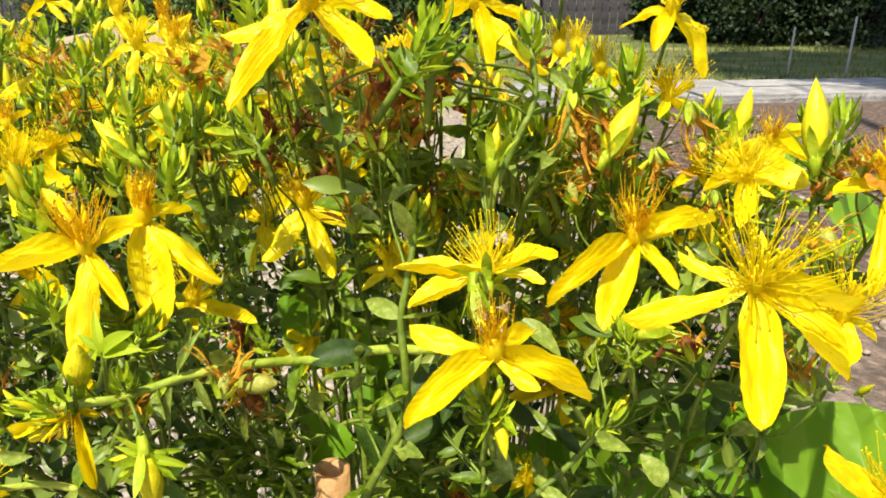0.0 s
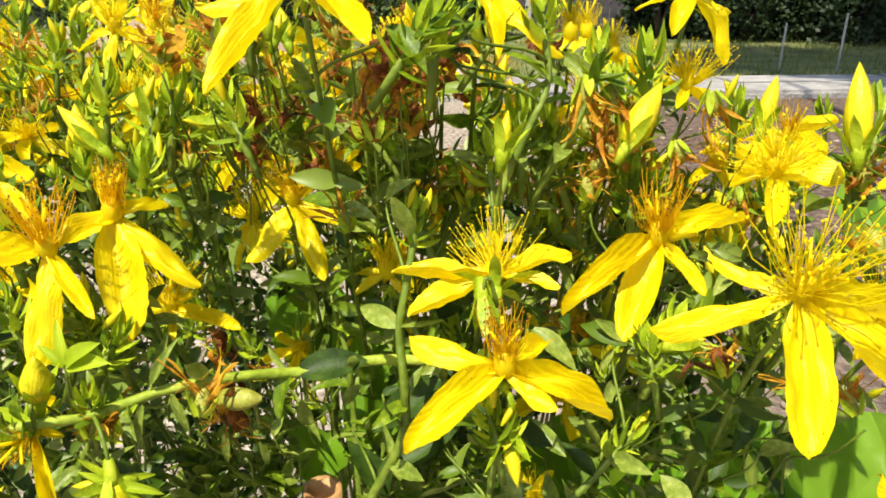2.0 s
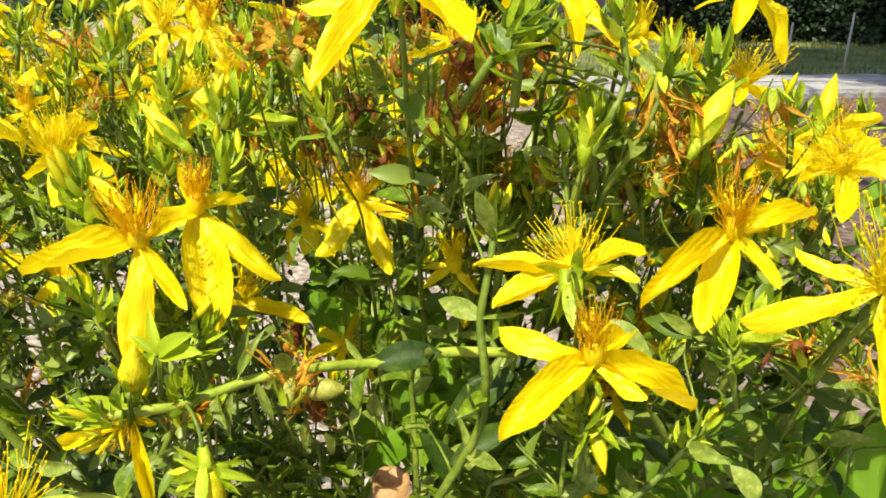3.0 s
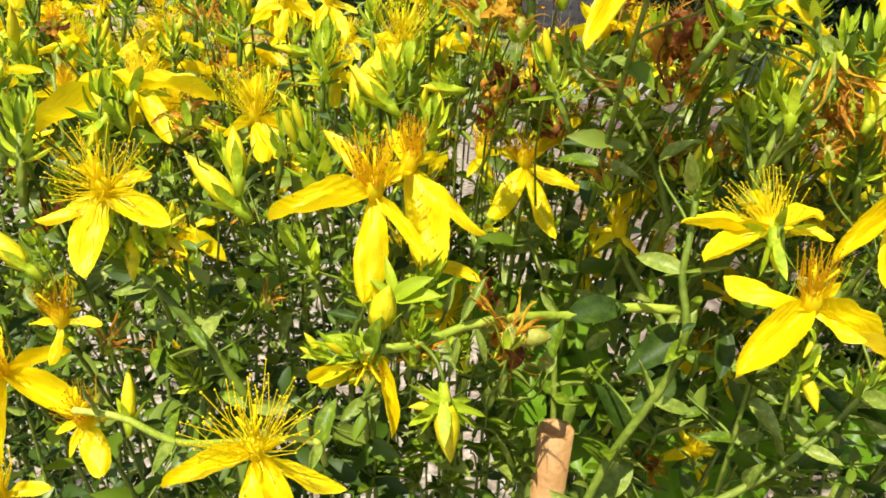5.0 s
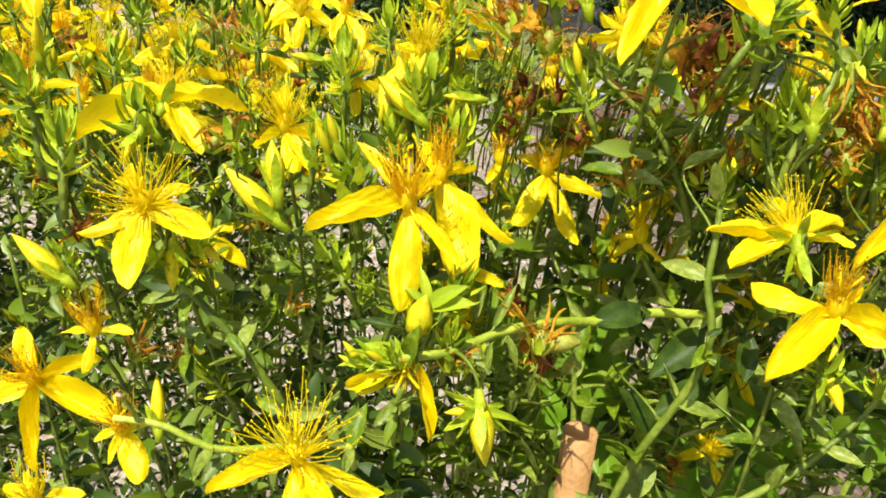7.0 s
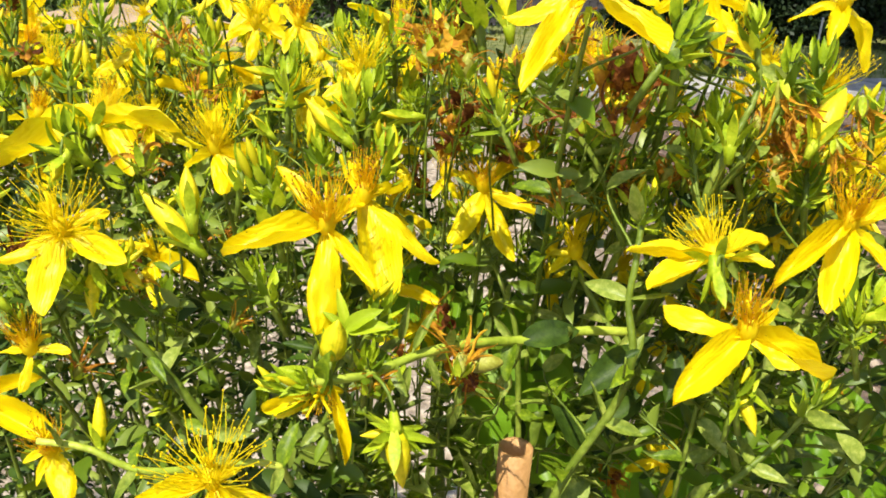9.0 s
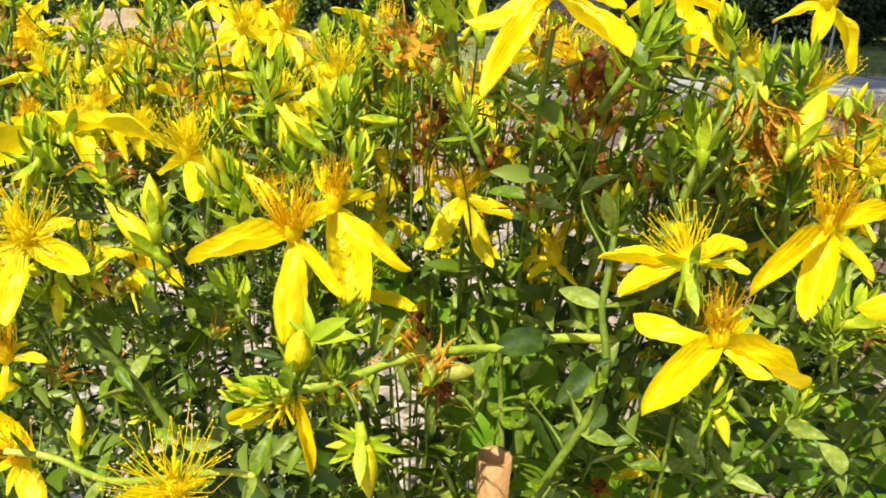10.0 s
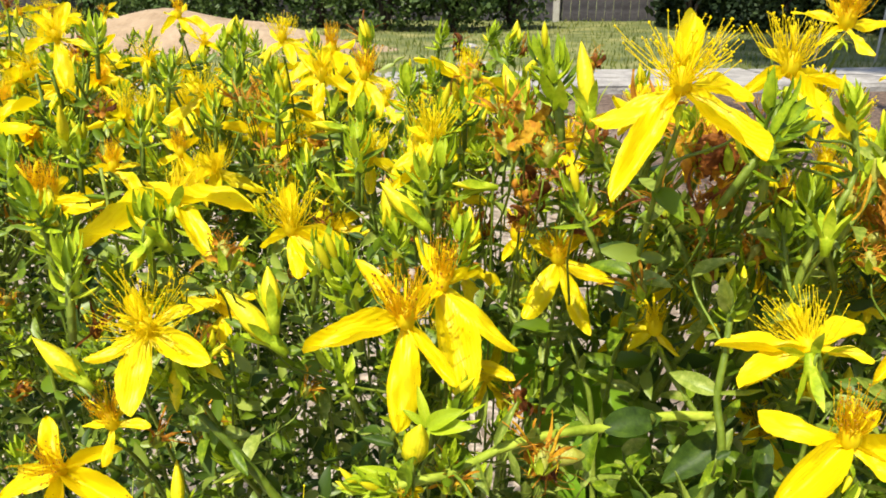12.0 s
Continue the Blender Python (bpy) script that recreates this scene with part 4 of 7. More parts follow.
star_flower((-0.0044, 0.1245, 0.5841), (-0.1000, -0.1000, 0.9800), [(-0.0069, -0.0075, -0.0075, 0.36), (0.0051, -0.0065, -0.0115, 0.27), (0.0126, -0.0035, -0.0023, 0.27), (0.0105, 0.0075, 0.0064, 0.22), (-0.0052, 0.0065, 0.0031, 0.36)], 0.0065, 0.8, 0.8, (-0.0300, -0.7500, 0.6600))
star_flower((0.0264, 0.0822, 0.5768), (-0.0600, -0.2000, 0.9700), [(-0.0103, 0.0015, 0.0049, 0.36), (-0.0113, -0.0060, -0.0064, 0.36), (0.0140, 0.0014, -0.0062, 0.28), (0.0052, -0.0046, -0.0025, 0.46), (0.0061, 0.0078, 0.0007, 0.36)], 0.0085, 0.35, 0.9, (0.0400, -0.6000, 0.8000))
star_flower((0.0261, 0.0948, 0.5829), (-0.0245, 0.8426, 0.5380), [(-0.0130, -0.0006, 0.0014, 0.30), (-0.0108, -0.0053, -0.0026, 0.40), (0.0079, -0.0025, 0.0008, 0.30), (0.0110, 0.0063, 0.0026, 0.35), (-0.0015, 0.0095, 0.0027, 0.35)], 0.0090, 0.75, 0.1, (-0.0299, -0.6001, 0.7993))
star_flower((0.0474, 0.0989, 0.5864), (-0.1125, -0.0899, 0.9896), [(-0.0052, -0.0089, -0.0102, 0.36), (-0.0132, -0.0058, -0.0076, 0.25), (0.0059, -0.0043, -0.0057, 0.30), (0.0128, 0.0042, 0.0031, 0.28), (0.0073, 0.0057, -0.0017, 0.30)], 0.0090, 0.45, 0.9, (0.0406, -0.5811, 0.8128))
star_flower((0.0562, 0.0790, 0.5874), (0.0414, -0.3345, 0.9415), [(-0.0156, -0.0005, -0.0018, 0.22), (0.0000, -0.0093, -0.0137, 0.37), (0.0109, -0.0063, -0.0081, 0.34), (0.0141, 0.0020, -0.0028, 0.25), (-0.0068, 0.0072, 0.0021, 0.25)], 0.0120, 0.85, 0.1, (0.0401, -0.5797, 0.8138))
star_flower((0.0666, 0.1100, 0.5926), (-0.3234, -0.2221, 0.9198), [(0.0085, -0.0026, -0.0011, 0.75), (-0.0034, -0.0075, -0.0061, 0.36), (-0.0068, -0.0014, -0.0011, 0.30), (0.0087, 0.0057, 0.0044, 0.30), (-0.0012, 0.0066, 0.0035, 0.30)], 0.0095, 0.9, 0.1, (0.0406, -0.5811, 0.8128))
star_flower((-0.0632, 0.0921, 0.5860), (-0.0750, -0.5354, 0.8413), [(-0.0006, -0.0072, -0.0088, 0.50), (0.0094, -0.0036, -0.0021, 0.42), (-0.0085, -0.0024, -0.0028, 0.30), (0.0048, 0.0036, 0.0026, 0.35), (-0.0058, 0.0068, 0.0031, 0.30)], 0.0095, 1.0, 0.1, (-0.0258, -0.5976, 0.8014))
star_flower((-0.0426, 0.0785, 0.5564), (-0.0488, -0.0411, 0.9980), [(-0.0113, -0.0022, -0.0031, 0.34), (-0.0007, -0.0078, -0.0044, 0.40), (0.0062, -0.0066, -0.0054, 0.36), (0.0113, 0.0003, -0.0058, 0.25), (0.0015, 0.0074, -0.0029, 0.30)], 0.0110, 0.9, 0.1, (-0.0258, -0.5976, 0.8014))
star_flower((-0.0914, 0.1107, 0.5488), (-0.0782, -0.6293, 0.7732), [(0.0147, -0.0044, -0.0062, 0.36), (0.0011, -0.0076, -0.0128, 0.25), (-0.0040, 0.0044, 0.0088, 0.40), (0.0104, 0.0022, 0.0029, 0.22), (-0.0166, 0.0015, -0.0058, 0.35)], 0.0090, 0.4, 0.8, (-0.0258, -0.5976, 0.8014))
star_flower((0.0040, 0.0926, 0.6183), (-0.1022, -0.1294, 0.9863), [(-0.0087, -0.0087, -0.0112, 0.26), (0.0077, -0.0079, -0.0073, 0.29), (-0.0108, -0.0014, -0.0031, 0.36), (0.0102, 0.0014, 0.0002, 0.32), (0.0042, 0.0103, 0.0072, 0.30)], 0.0095, 1.0, 0.15, (0.0626, -0.5707, 0.8188))
star_flower((0.0245, 0.1111, 0.6181), (0.0502, 0.0381, 0.9980), [(0.0096, 0.0004, -0.0023, 0.22), (0.0026, -0.0066, -0.0093, 0.25), (0.0114, -0.0059, -0.0078, 0.30), (-0.0077, -0.0016, -0.0039, 0.30), (-0.0014, 0.0081, 0.0046, 0.30)], 0.0090, 0.7, 0.2, (0.0626, -0.5707, 0.8188))
star_flower((0.0402, 0.1294, 0.6233), (0.0027, -0.1985, 0.9801), [(-0.0075, 0.0031, 0.0031, 0.30), (0.0024, -0.0058, -0.0041, 0.36), (0.0093, 0.0010, 0.0021, 0.36), (-0.0010, 0.0065, 0.0059, 0.30), (-0.0052, -0.0011, -0.0026, 0.30)], 0.0080, 0.5, 0.6, (0.0626, -0.5707, 0.8188))
star_flower((-0.0487, 0.1158, 0.5920), (-0.0021, -0.0675, 0.9977), [(0.0057, -0.0063, -0.0046, 0.45), (0.0020, -0.0072, -0.0052, 0.40), (0.0092, -0.0018, -0.0030, 0.30), (-0.0052, 0.0005, -0.0030, 0.30), (-0.0027, 0.0086, 0.0061, 0.30)], 0.0090, 0.8, 0.1, (-0.0299, -0.6001, 0.7993))
star_flower((-0.0685, 0.1200, 0.5959), (0.0871, 0.7917, 0.6047), [(0.0136, 0.0002, -0.0002, 0.34), (-0.0162, -0.0031, -0.0075, 0.34), (-0.0006, 0.0076, 0.0033, 0.30), (-0.0084, 0.0068, 0.0015, 0.30), (0.0074, -0.0059, -0.0076, 0.40)], 0.0080, 0.5, 0.3, (0.0626, -0.5707, 0.8188))
star_flower((-0.0236, 0.1165, 0.5685), (0.0482, 0.1300, 0.9903), [(0.0120, -0.0019, -0.0019, 0.28), (-0.0077, -0.0006, -0.0018, 0.30), (0.0019, -0.0052, -0.0025, 0.30), (0.0021, 0.0061, -0.0007, 0.30), (-0.0065, 0.0062, -0.0007, 0.30)], 0.0090, 0.7, 0.3, (0.0401, -0.5797, 0.8138))
star_flower((0.0379, 0.1307, 0.5215), (-0.0782, -0.6293, 0.7732), [(0.0007, -0.0043, -0.0063, 0.40), (-0.0082, -0.0016, -0.0004, 0.36), (0.0057, -0.0007, -0.0006, 0.36), (-0.0018, 0.0043, 0.0029, 0.36), (0.0055, 0.0038, 0.0033, 0.30)], 0.0070, 0.7, 0.1, (-0.0258, -0.5976, 0.8014))
star_flower((0.0600, 0.1345, 0.6165), (0.0300, -0.2500, 0.9600), [(0.0085, -0.0018, -0.0106, 0.32), (-0.0037, -0.0055, -0.0060, 0.44), (0.0095, 0.0042, -0.0020, 0.32), (-0.0090, 0.0024, -0.0012, 0.30), (0.0010, 0.0090, 0.0030, 0.30)], 0.0085, 0.6, 0.2, (0.0406, -0.5811, 0.8128))
star_flower((0.0575, 0.1550, 0.6022), (0.1, -0.35, 0.93), [(-0.0062, -0.0026, -0.0030, 0.40), (0.0060, -0.0030, -0.0028, 0.42), (0.0004, -0.0062, -0.0062, 0.44), (0.0030, 0.0060, 0.0028, 0.34), (-0.0042, 0.0058, 0.0026, 0.34)], 0.0070, 0.6, 0.2, (0.0406, -0.5811, 0.8128))
star_flower((0.0255, 0.1500, 0.5763), (0.1, -0.35, 0.93), [(-0.0062, -0.0026, -0.0030, 0.40), (0.0060, -0.0030, -0.0028, 0.42), (0.0004, -0.0062, -0.0062, 0.44), (0.0030, 0.0060, 0.0028, 0.34), (-0.0042, 0.0058, 0.0026, 0.34)], 0.0070, 0.6, 0.2, (0.0406, -0.5811, 0.8128))
star_flower((0.0434, 0.1500, 0.5871), (0.1, -0.35, 0.93), [(-0.0062, -0.0026, -0.0030, 0.40), (0.0060, -0.0030, -0.0028, 0.42), (0.0004, -0.0062, -0.0062, 0.44), (0.0030, 0.0060, 0.0028, 0.34), (-0.0042, 0.0058, 0.0026, 0.34)], 0.0070, 0.6, 0.2, (0.0406, -0.5811, 0.8128))
star_flower((0.0613, 0.1357, 0.6011), (-0.0042, 0.1402, 0.9901), [(-0.0079, 0.0018, 0.0017, 0.30), (-0.0029, -0.0043, -0.0032, 0.40), (0.0045, -0.0037, -0.0042, 0.30), (0.0060, 0.0037, 0.0015, 0.30), (-0.0008, 0.0065, 0.0031, 0.30)], 0.0090, 0.9, 0.1, (0.0406, -0.5811, 0.8128))
star_flower((0.0812, 0.0971, 0.5947), (-0.3180, -0.1166, 0.9409), [(-0.0088, -0.0021, -0.0001, 0.40), (-0.0053, -0.0095, -0.0117, 0.22), (0.0042, 0.0060, 0.0050, 0.30), (0.0056, -0.0018, -0.0051, 0.30), (-0.0020, 0.0045, 0.0037, 0.40)], 0.0080, 0.4, 0.9, (0.0514, -0.5869, 0.8080))
star_flower((0.0728, 0.0701, 0.5633), (-0.1078, -0.3579, 0.9275), [(-0.0092, 0.0009, 0.0084, 0.34), (-0.0069, -0.0045, -0.0009, 0.30), (0.0046, 0.0009, 0.0025, 0.30), (0.0032, 0.0056, 0.0038, 0.30), (0.0066, -0.0007, -0.0019, 0.30)], 0.0090, 0.7, 0.1, (0.0514, -0.5869, 0.8080))
star_flower((0.0733, 0.0894, 0.5788), (0.1054, -0.2153, 0.9708), [(-0.0053, -0.0040, -0.0022, 0.36), (0.0041, -0.0028, -0.0020, 0.36), (0.0053, 0.0052, 0.0028, 0.30), (-0.0038, 0.0033, 0.0002, 0.30), (-0.0015, -0.0058, -0.0045, 0.40)], 0.0090, 0.8, 0.1, (0.0514, -0.5869, 0.8080))
star_flower((-0.0880, 0.0980, 0.5334), (-0.0601, -0.2264, 0.9722), [(0.0075, 0.0002, 0.0024, 0.36), (-0.0065, 0.0034, 0.0023, 0.36), (0.0038, -0.0055, -0.0029, 0.40), (0.0059, -0.0043, -0.0019, 0.30), (-0.0039, 0.0054, 0.0025, 0.30)], 0.0080, 0.6, 0.2, (-0.0258, -0.5976, 0.8014))
star_flower((-0.0701, 0.0921, 0.5518), (0.0461, -0.4440, 0.8948), [(0.0031, -0.0054, -0.0059, 0.50), (-0.0044, -0.0004, -0.0021, 0.40), (0.0031, 0.0037, -0.0008, 0.30), (-0.0031, 0.0055, -0.0000, 0.30), (-0.0019, -0.0033, -0.0039, 0.30)], 0.0070, 0.4, 0.8, (-0.0258, -0.5976, 0.8014))
star_flower((-0.0810, 0.1111, 0.5581), (-0.1584, -0.1020, 0.9821), [(0.0066, -0.0004, 0.0006, 0.36), (-0.0015, -0.0048, -0.0052, 0.30), (-0.0060, 0.0006, 0.0002, 0.30), (0.0008, 0.0056, 0.0012, 0.30), (-0.0050, 0.0063, 0.0018, 0.30)], 0.0080, 0.5, 0.6, (-0.0258, -0.5976, 0.8014))
star_flower((-0.1006, 0.1394, 0.5899), (0.0592, 0.0008, 0.9982), [(0.0085, -0.0012, -0.0014, 0.25), (-0.0070, 0.0001, -0.0013, 0.25), (0.0029, -0.0054, -0.0058, 0.40), (0.0008, 0.0061, 0.0025, 0.30), (-0.0056, 0.0065, 0.0022, 0.30)], 0.0080, 0.35, 0.9, (-0.0258, -0.5976, 0.8014))
star_flower((0.0134, 0.1452, 0.5570), (0.0453, -0.2323, 0.9716), [(0.0002, -0.0048, -0.0047, 0.50), (-0.0054, -0.0014, -0.0022, 0.40), (0.0044, 0.0000, -0.0019, 0.40), (-0.0005, 0.0050, 0.0022, 0.30), (0.0033, 0.0048, 0.0024, 0.30)], 0.0070, 0.6, 0.2, (-0.0258, -0.5976, 0.8014))
star_flower((0.0319, 0.1544, 0.5575), (0.0453, -0.2323, 0.9716), [(0.0000, -0.0047, -0.0045, 0.50), (0.0056, -0.0008, -0.0010, 0.40), (-0.0048, -0.0003, -0.0021, 0.40), (-0.0002, 0.0051, 0.0025, 0.30), (0.0038, 0.0046, 0.0020, 0.30)], 0.0070, 0.6, 0.2, (-0.0258, -0.5976, 0.8014))
star_flower((-0.0290, 0.0846, 0.5678), (0.0371, -0.9993, 0.0096), [(-0.0068, -0.0018, -0.0038, 0.40), (-0.0023, -0.0029, -0.0029, 0.40), (0.0030, 0.0012, -0.0020, 0.30), (0.0014, 0.0037, 0.0018, 0.30), (-0.0031, 0.0032, -0.0006, 0.30)], 0.0050, 0.4, 0.8, (-0.0258, -0.5976, 0.8014))
star_flower((-0.0297, 0.1380, 0.5956), (0.1997, -0.2065, 0.9578), [(0.0005, 0.0051, 0.0083, 0.45), (0.0045, 0.0037, 0.0046, 0.45), (-0.0052, -0.0029, -0.0023, 0.40), (-0.0049, 0.0055, 0.0031, 0.30), (0.0031, -0.0052, -0.0025, 0.40)], 0.0080, 0.6, 0.2, (0.0406, -0.5811, 0.8128))
star_flower((0.0113, 0.1161, 0.5748), (-0.1103, 0.0274, 0.9935), [(-0.0049, -0.0029, -0.0023, 0.40), (-0.0063, 0.0012, 0.0003, 0.30), (0.0040, -0.0032, -0.0027, 0.30), (0.0007, 0.0046, 0.0009, 0.30), (-0.0030, 0.0045, 0.0005, 0.30)], 0.0060, 0.5, 0.4, (0.0406, -0.5811, 0.8128))
star_flower((-0.0401, 0.1520, 0.5952), (0.0592, 0.0008, 0.9982), [(-0.0057, -0.0002, -0.0019, 0.30), (0.0059, -0.0017, -0.0036, 0.36), (-0.0003, -0.0051, -0.0056, 0.36), (0.0032, 0.0063, 0.0036, 0.30), (-0.0039, 0.0065, 0.0027, 0.30)], 0.0080, 0.7, 0.1, (-0.0258, -0.5976, 0.8014))
star_flower((-0.0557, 0.1871, 0.6069), (0.0992, -0.0922, 0.9908), [(-0.0098, -0.0010, -0.0031, 0.36), (-0.0019, -0.0057, -0.0071, 0.36), (0.0076, -0.0025, -0.0036, 0.36), (0.0012, 0.0075, 0.0061, 0.30), (-0.0069, 0.0071, 0.0047, 0.30)], 0.0080, 0.8, 0.1, (0.0406, -0.5811, 0.8128))
star_flower((-0.0446, 0.1820, 0.6079), (0.0992, -0.0922, 0.9908), [(0.0043, -0.0062, -0.0080, 0.40), (0.0070, -0.0007, -0.0018, 0.36), (-0.0026, -0.0054, -0.0063, 0.40), (0.0014, 0.0070, 0.0047, 0.30), (-0.0039, 0.0071, 0.0046, 0.30)], 0.0080, 0.4, 0.7, (0.0406, -0.5811, 0.8128))
star_flower((-0.0568, 0.2111, 0.6109), (0.0001, -0.0810, 0.9967), [(-0.0098, -0.0059, -0.0066, 0.45), (0.0029, -0.0084, -0.0054, 0.36), (0.0096, -0.0005, -0.0019, 0.30), (-0.0053, 0.0060, 0.0020, 0.30), (0.0056, 0.0075, 0.0027, 0.30)], 0.0080, 0.3, 0.7, (0.0626, -0.5707, 0.8188))
star_flower((-0.0717, 0.2171, 0.6134), (0.0001, -0.0810, 0.9967), [(-0.0063, -0.0048, -0.0039, 0.40), (0.0041, -0.0061, -0.0052, 0.36), (0.0072, -0.0006, -0.0019, 0.30), (-0.0045, 0.0063, 0.0029, 0.30), (0.0051, 0.0070, 0.0013, 0.30)], 0.0080, 0.8, 0.1, (0.0626, -0.5707, 0.8188))
star_flower((-0.1272, 0.2011, 0.6148), (0.0060, -0.3427, 0.9394), [(-0.0070, -0.0043, -0.0025, 0.36), (0.0041, -0.0101, -0.0102, 0.36), (0.0089, -0.0003, -0.0014, 0.30), (-0.0006, 0.0089, 0.0095, 0.36), (-0.0094, 0.0082, 0.0052, 0.30)], 0.0080, 0.9, 0.1, (0.0626, -0.5707, 0.8188))
star_flower((-0.0961, 0.1955, 0.5855), (-0.0024, 0.0370, 0.9993), [(0.0094, -0.0092, -0.0108, 0.25), (-0.0002, -0.0078, -0.0095, 0.20), (-0.0105, -0.0016, -0.0036, 0.30), (0.0027, 0.0069, 0.0039, 0.30), (-0.0070, 0.0071, 0.0022, 0.30)], 0.0080, 0.3, 0.9, (0.0626, -0.5707, 0.8188))
star_flower((-0.1115, 0.1881, 0.5834), (0.1032, 0.1411, 0.9846), [(0.0098, -0.0060, -0.0050, 0.36), (-0.0077, -0.0026, -0.0009, 0.30), (0.0073, 0.0007, 0.0014, 0.30), (-0.0002, 0.0070, 0.0044, 0.30), (-0.0059, 0.0073, 0.0027, 0.30)], 0.0080, 0.3, 0.9, (0.0626, -0.5707, 0.8188))
star_flower((-0.1245, 0.2822, 0.6162), (-0.0024, 0.0370, 0.9993), [(-0.0049, -0.0054, -0.0056, 0.30), (0.0087, -0.0063, -0.0058, 0.30), (0.0134, -0.0012, -0.0038, 0.30), (0.0012, 0.0071, 0.0046, 0.30), (-0.0076, 0.0072, 0.0026, 0.30)], 0.0070, 0.3, 0.9, (0.0626, -0.5707, 0.8188))
star_flower((-0.0851, 0.1087, 0.5985), (-0.0024, 0.0370, 0.9993), [(0.0075, 0.0015, 0.0007, 0.25), (-0.0047, 0.0004, 0.0013, 0.30), (0.0019, -0.0049, -0.0017, 0.30), (0.0041, -0.0029, -0.0024, 0.30), (-0.0025, 0.0057, 0.0012, 0.30)], 0.0070, 0.3, 0.9, (0.0626, -0.5707, 0.8188))
star_flower((-0.0268, 0.1370, 0.6024), (0.1117, -0.1016, 0.9885), [(0.0057, -0.0036, -0.0043, 0.30), (-0.0075, -0.0034, -0.0029, 0.36), (-0.0023, -0.0054, -0.0029, 0.30), (0.0025, 0.0061, 0.0019, 0.40), (-0.0050, 0.0056, 0.0009, 0.30)], 0.0090, 0.7, 0.1, (0.0626, -0.5707, 0.8188))
star_flower((-0.0423, 0.2056, 0.5976), (0.1032, 0.1411, 0.9846), [(-0.0059, -0.0029, -0.0018, 0.36), (0.0034, -0.0045, -0.0038, 0.36), (0.0077, -0.0001, -0.0007, 0.30), (0.0010, 0.0064, 0.0029, 0.30), (-0.0037, 0.0061, 0.0021, 0.30)], 0.0070, 0.6, 0.2, (0.0626, -0.5707, 0.8188))
key_stem([(0.0198, 0.1040, 0.5661), (0.0101, 0.1020, 0.5673), (0.0005, 0.0993, 0.5670), (-0.0044, 0.0968, 0.5680), (-0.0092, 0.0945, 0.5686), (-0.0147, 0.0915, 0.5690), (-0.0194, 0.0885, 0.5686), (-0.0231, 0.0860, 0.5684), (-0.0273, 0.0835, 0.5690), (-0.0306, 0.0820, 0.5692)], 0.00062, False)
key_stem([(0.0050, 0.1203, 0.5276), (0.0036, 0.1242, 0.5530), (0.0014, 0.1274, 0.5615), (-0.0018, 0.1351, 0.5681), (-0.0076, 0.1377, 0.5750)], 0.0005, True)
key_stem([(0.0223, 0.1073, 0.5567), (0.0170, 0.1132, 0.5635), (0.0131, 0.1179, 0.5701), (0.0090, 0.1237, 0.5799), (0.0045, 0.1296, 0.5869), (-0.0001, 0.1366, 0.5908)], 0.0005, True)
key_stem([(0.0043, 0.0941, 0.5353), (0.0081, 0.0943, 0.5462), (0.0141, 0.0931, 0.5598), (0.0148, 0.0909, 0.5691), (0.0141, 0.0933, 0.5760), (0.0150, 0.0952, 0.5818), (0.0163, 0.0986, 0.5889)], 0.0006, True)
key_stem([(0.0185, 0.1137, 0.5778), (0.0156, 0.1147, 0.5862), (0.0119, 0.1152, 0.5930), (0.0064, 0.1163, 0.5982), (0.0001, 0.1197, 0.6035)], 0.00055, True)
key_stem([(0.0268, 0.1029, 0.5856), (0.0273, 0.1029, 0.5917), (0.0302, 0.1031, 0.5993), (0.0330, 0.1050, 0.6058), (0.0324, 0.1078, 0.6136)], 0.0005, True)
key_stem([(-0.0461, 0.0923, 0.5551), (-0.0517, 0.0919, 0.5650), (-0.0576, 0.0927, 0.5722), (-0.0617, 0.0926, 0.5770)], 0.0006, True)
key_stem([(-0.0369, 0.0950, 0.5467), (-0.0419, 0.0939, 0.5484), (-0.0545, 0.0876, 0.5515), (-0.0626, 0.0875, 0.5555), (-0.0691, 0.0874, 0.5567)], 0.00048, False)
key_stem([(0.0180, 0.0880, 0.5394), (0.0292, 0.0877, 0.5476), (0.0375, 0.0894, 0.5544), (0.0437, 0.0911, 0.5612)], 0.00055, True)
key_stem([(0.0326, 0.1127, 0.5867), (0.0338, 0.1109, 0.5906), (0.0357, 0.1093, 0.5951), (0.0396, 0.1101, 0.6032), (0.0407, 0.1118, 0.6079)], 0.0005, True)
key_stem([(-0.0302, 0.0950, 0.5545), (-0.0255, 0.0964, 0.5660), (-0.0279, 0.0979, 0.5760)], 0.00045, True)
key_stem([(0.0803, 0.1107, 0.5769), (0.0788, 0.1119, 0.5862), (0.0790, 0.1128, 0.5945)], 0.0005, True)
key_bud((-0.0281, 0.1107, 0.5960), (-0.0339, 0.1126, 0.6013), 1)
key_bud((-0.0276, 0.0845, 0.5718), (-0.0264, 0.0834, 0.5779), 3)
key_bud((0.0705, 0.0981, 0.5991), (0.0707, 0.1017, 0.6088), 1)
key_bud((0.0446, 0.1073, 0.5973), (0.0493, 0.1101, 0.6052), 2)
key_bud((0.0719, 0.1283, 0.5959), (0.0744, 0.1312, 0.6038), 1)
key_bud((-0.0189, 0.0812, 0.5623), (-0.0179, 0.0798, 0.5545), 2)
key_bud((-0.0197, 0.0818, 0.5620), (-0.0237, 0.0810, 0.5621), 1)
key_petal((-0.0274, 0.0825, 0.5684), (-0.0249, 0.0792, 0.5583), 0.17)
key_petal((-0.0305, 0.0815, 0.5678), (-0.0369, 0.0820, 0.5648), 0.3)
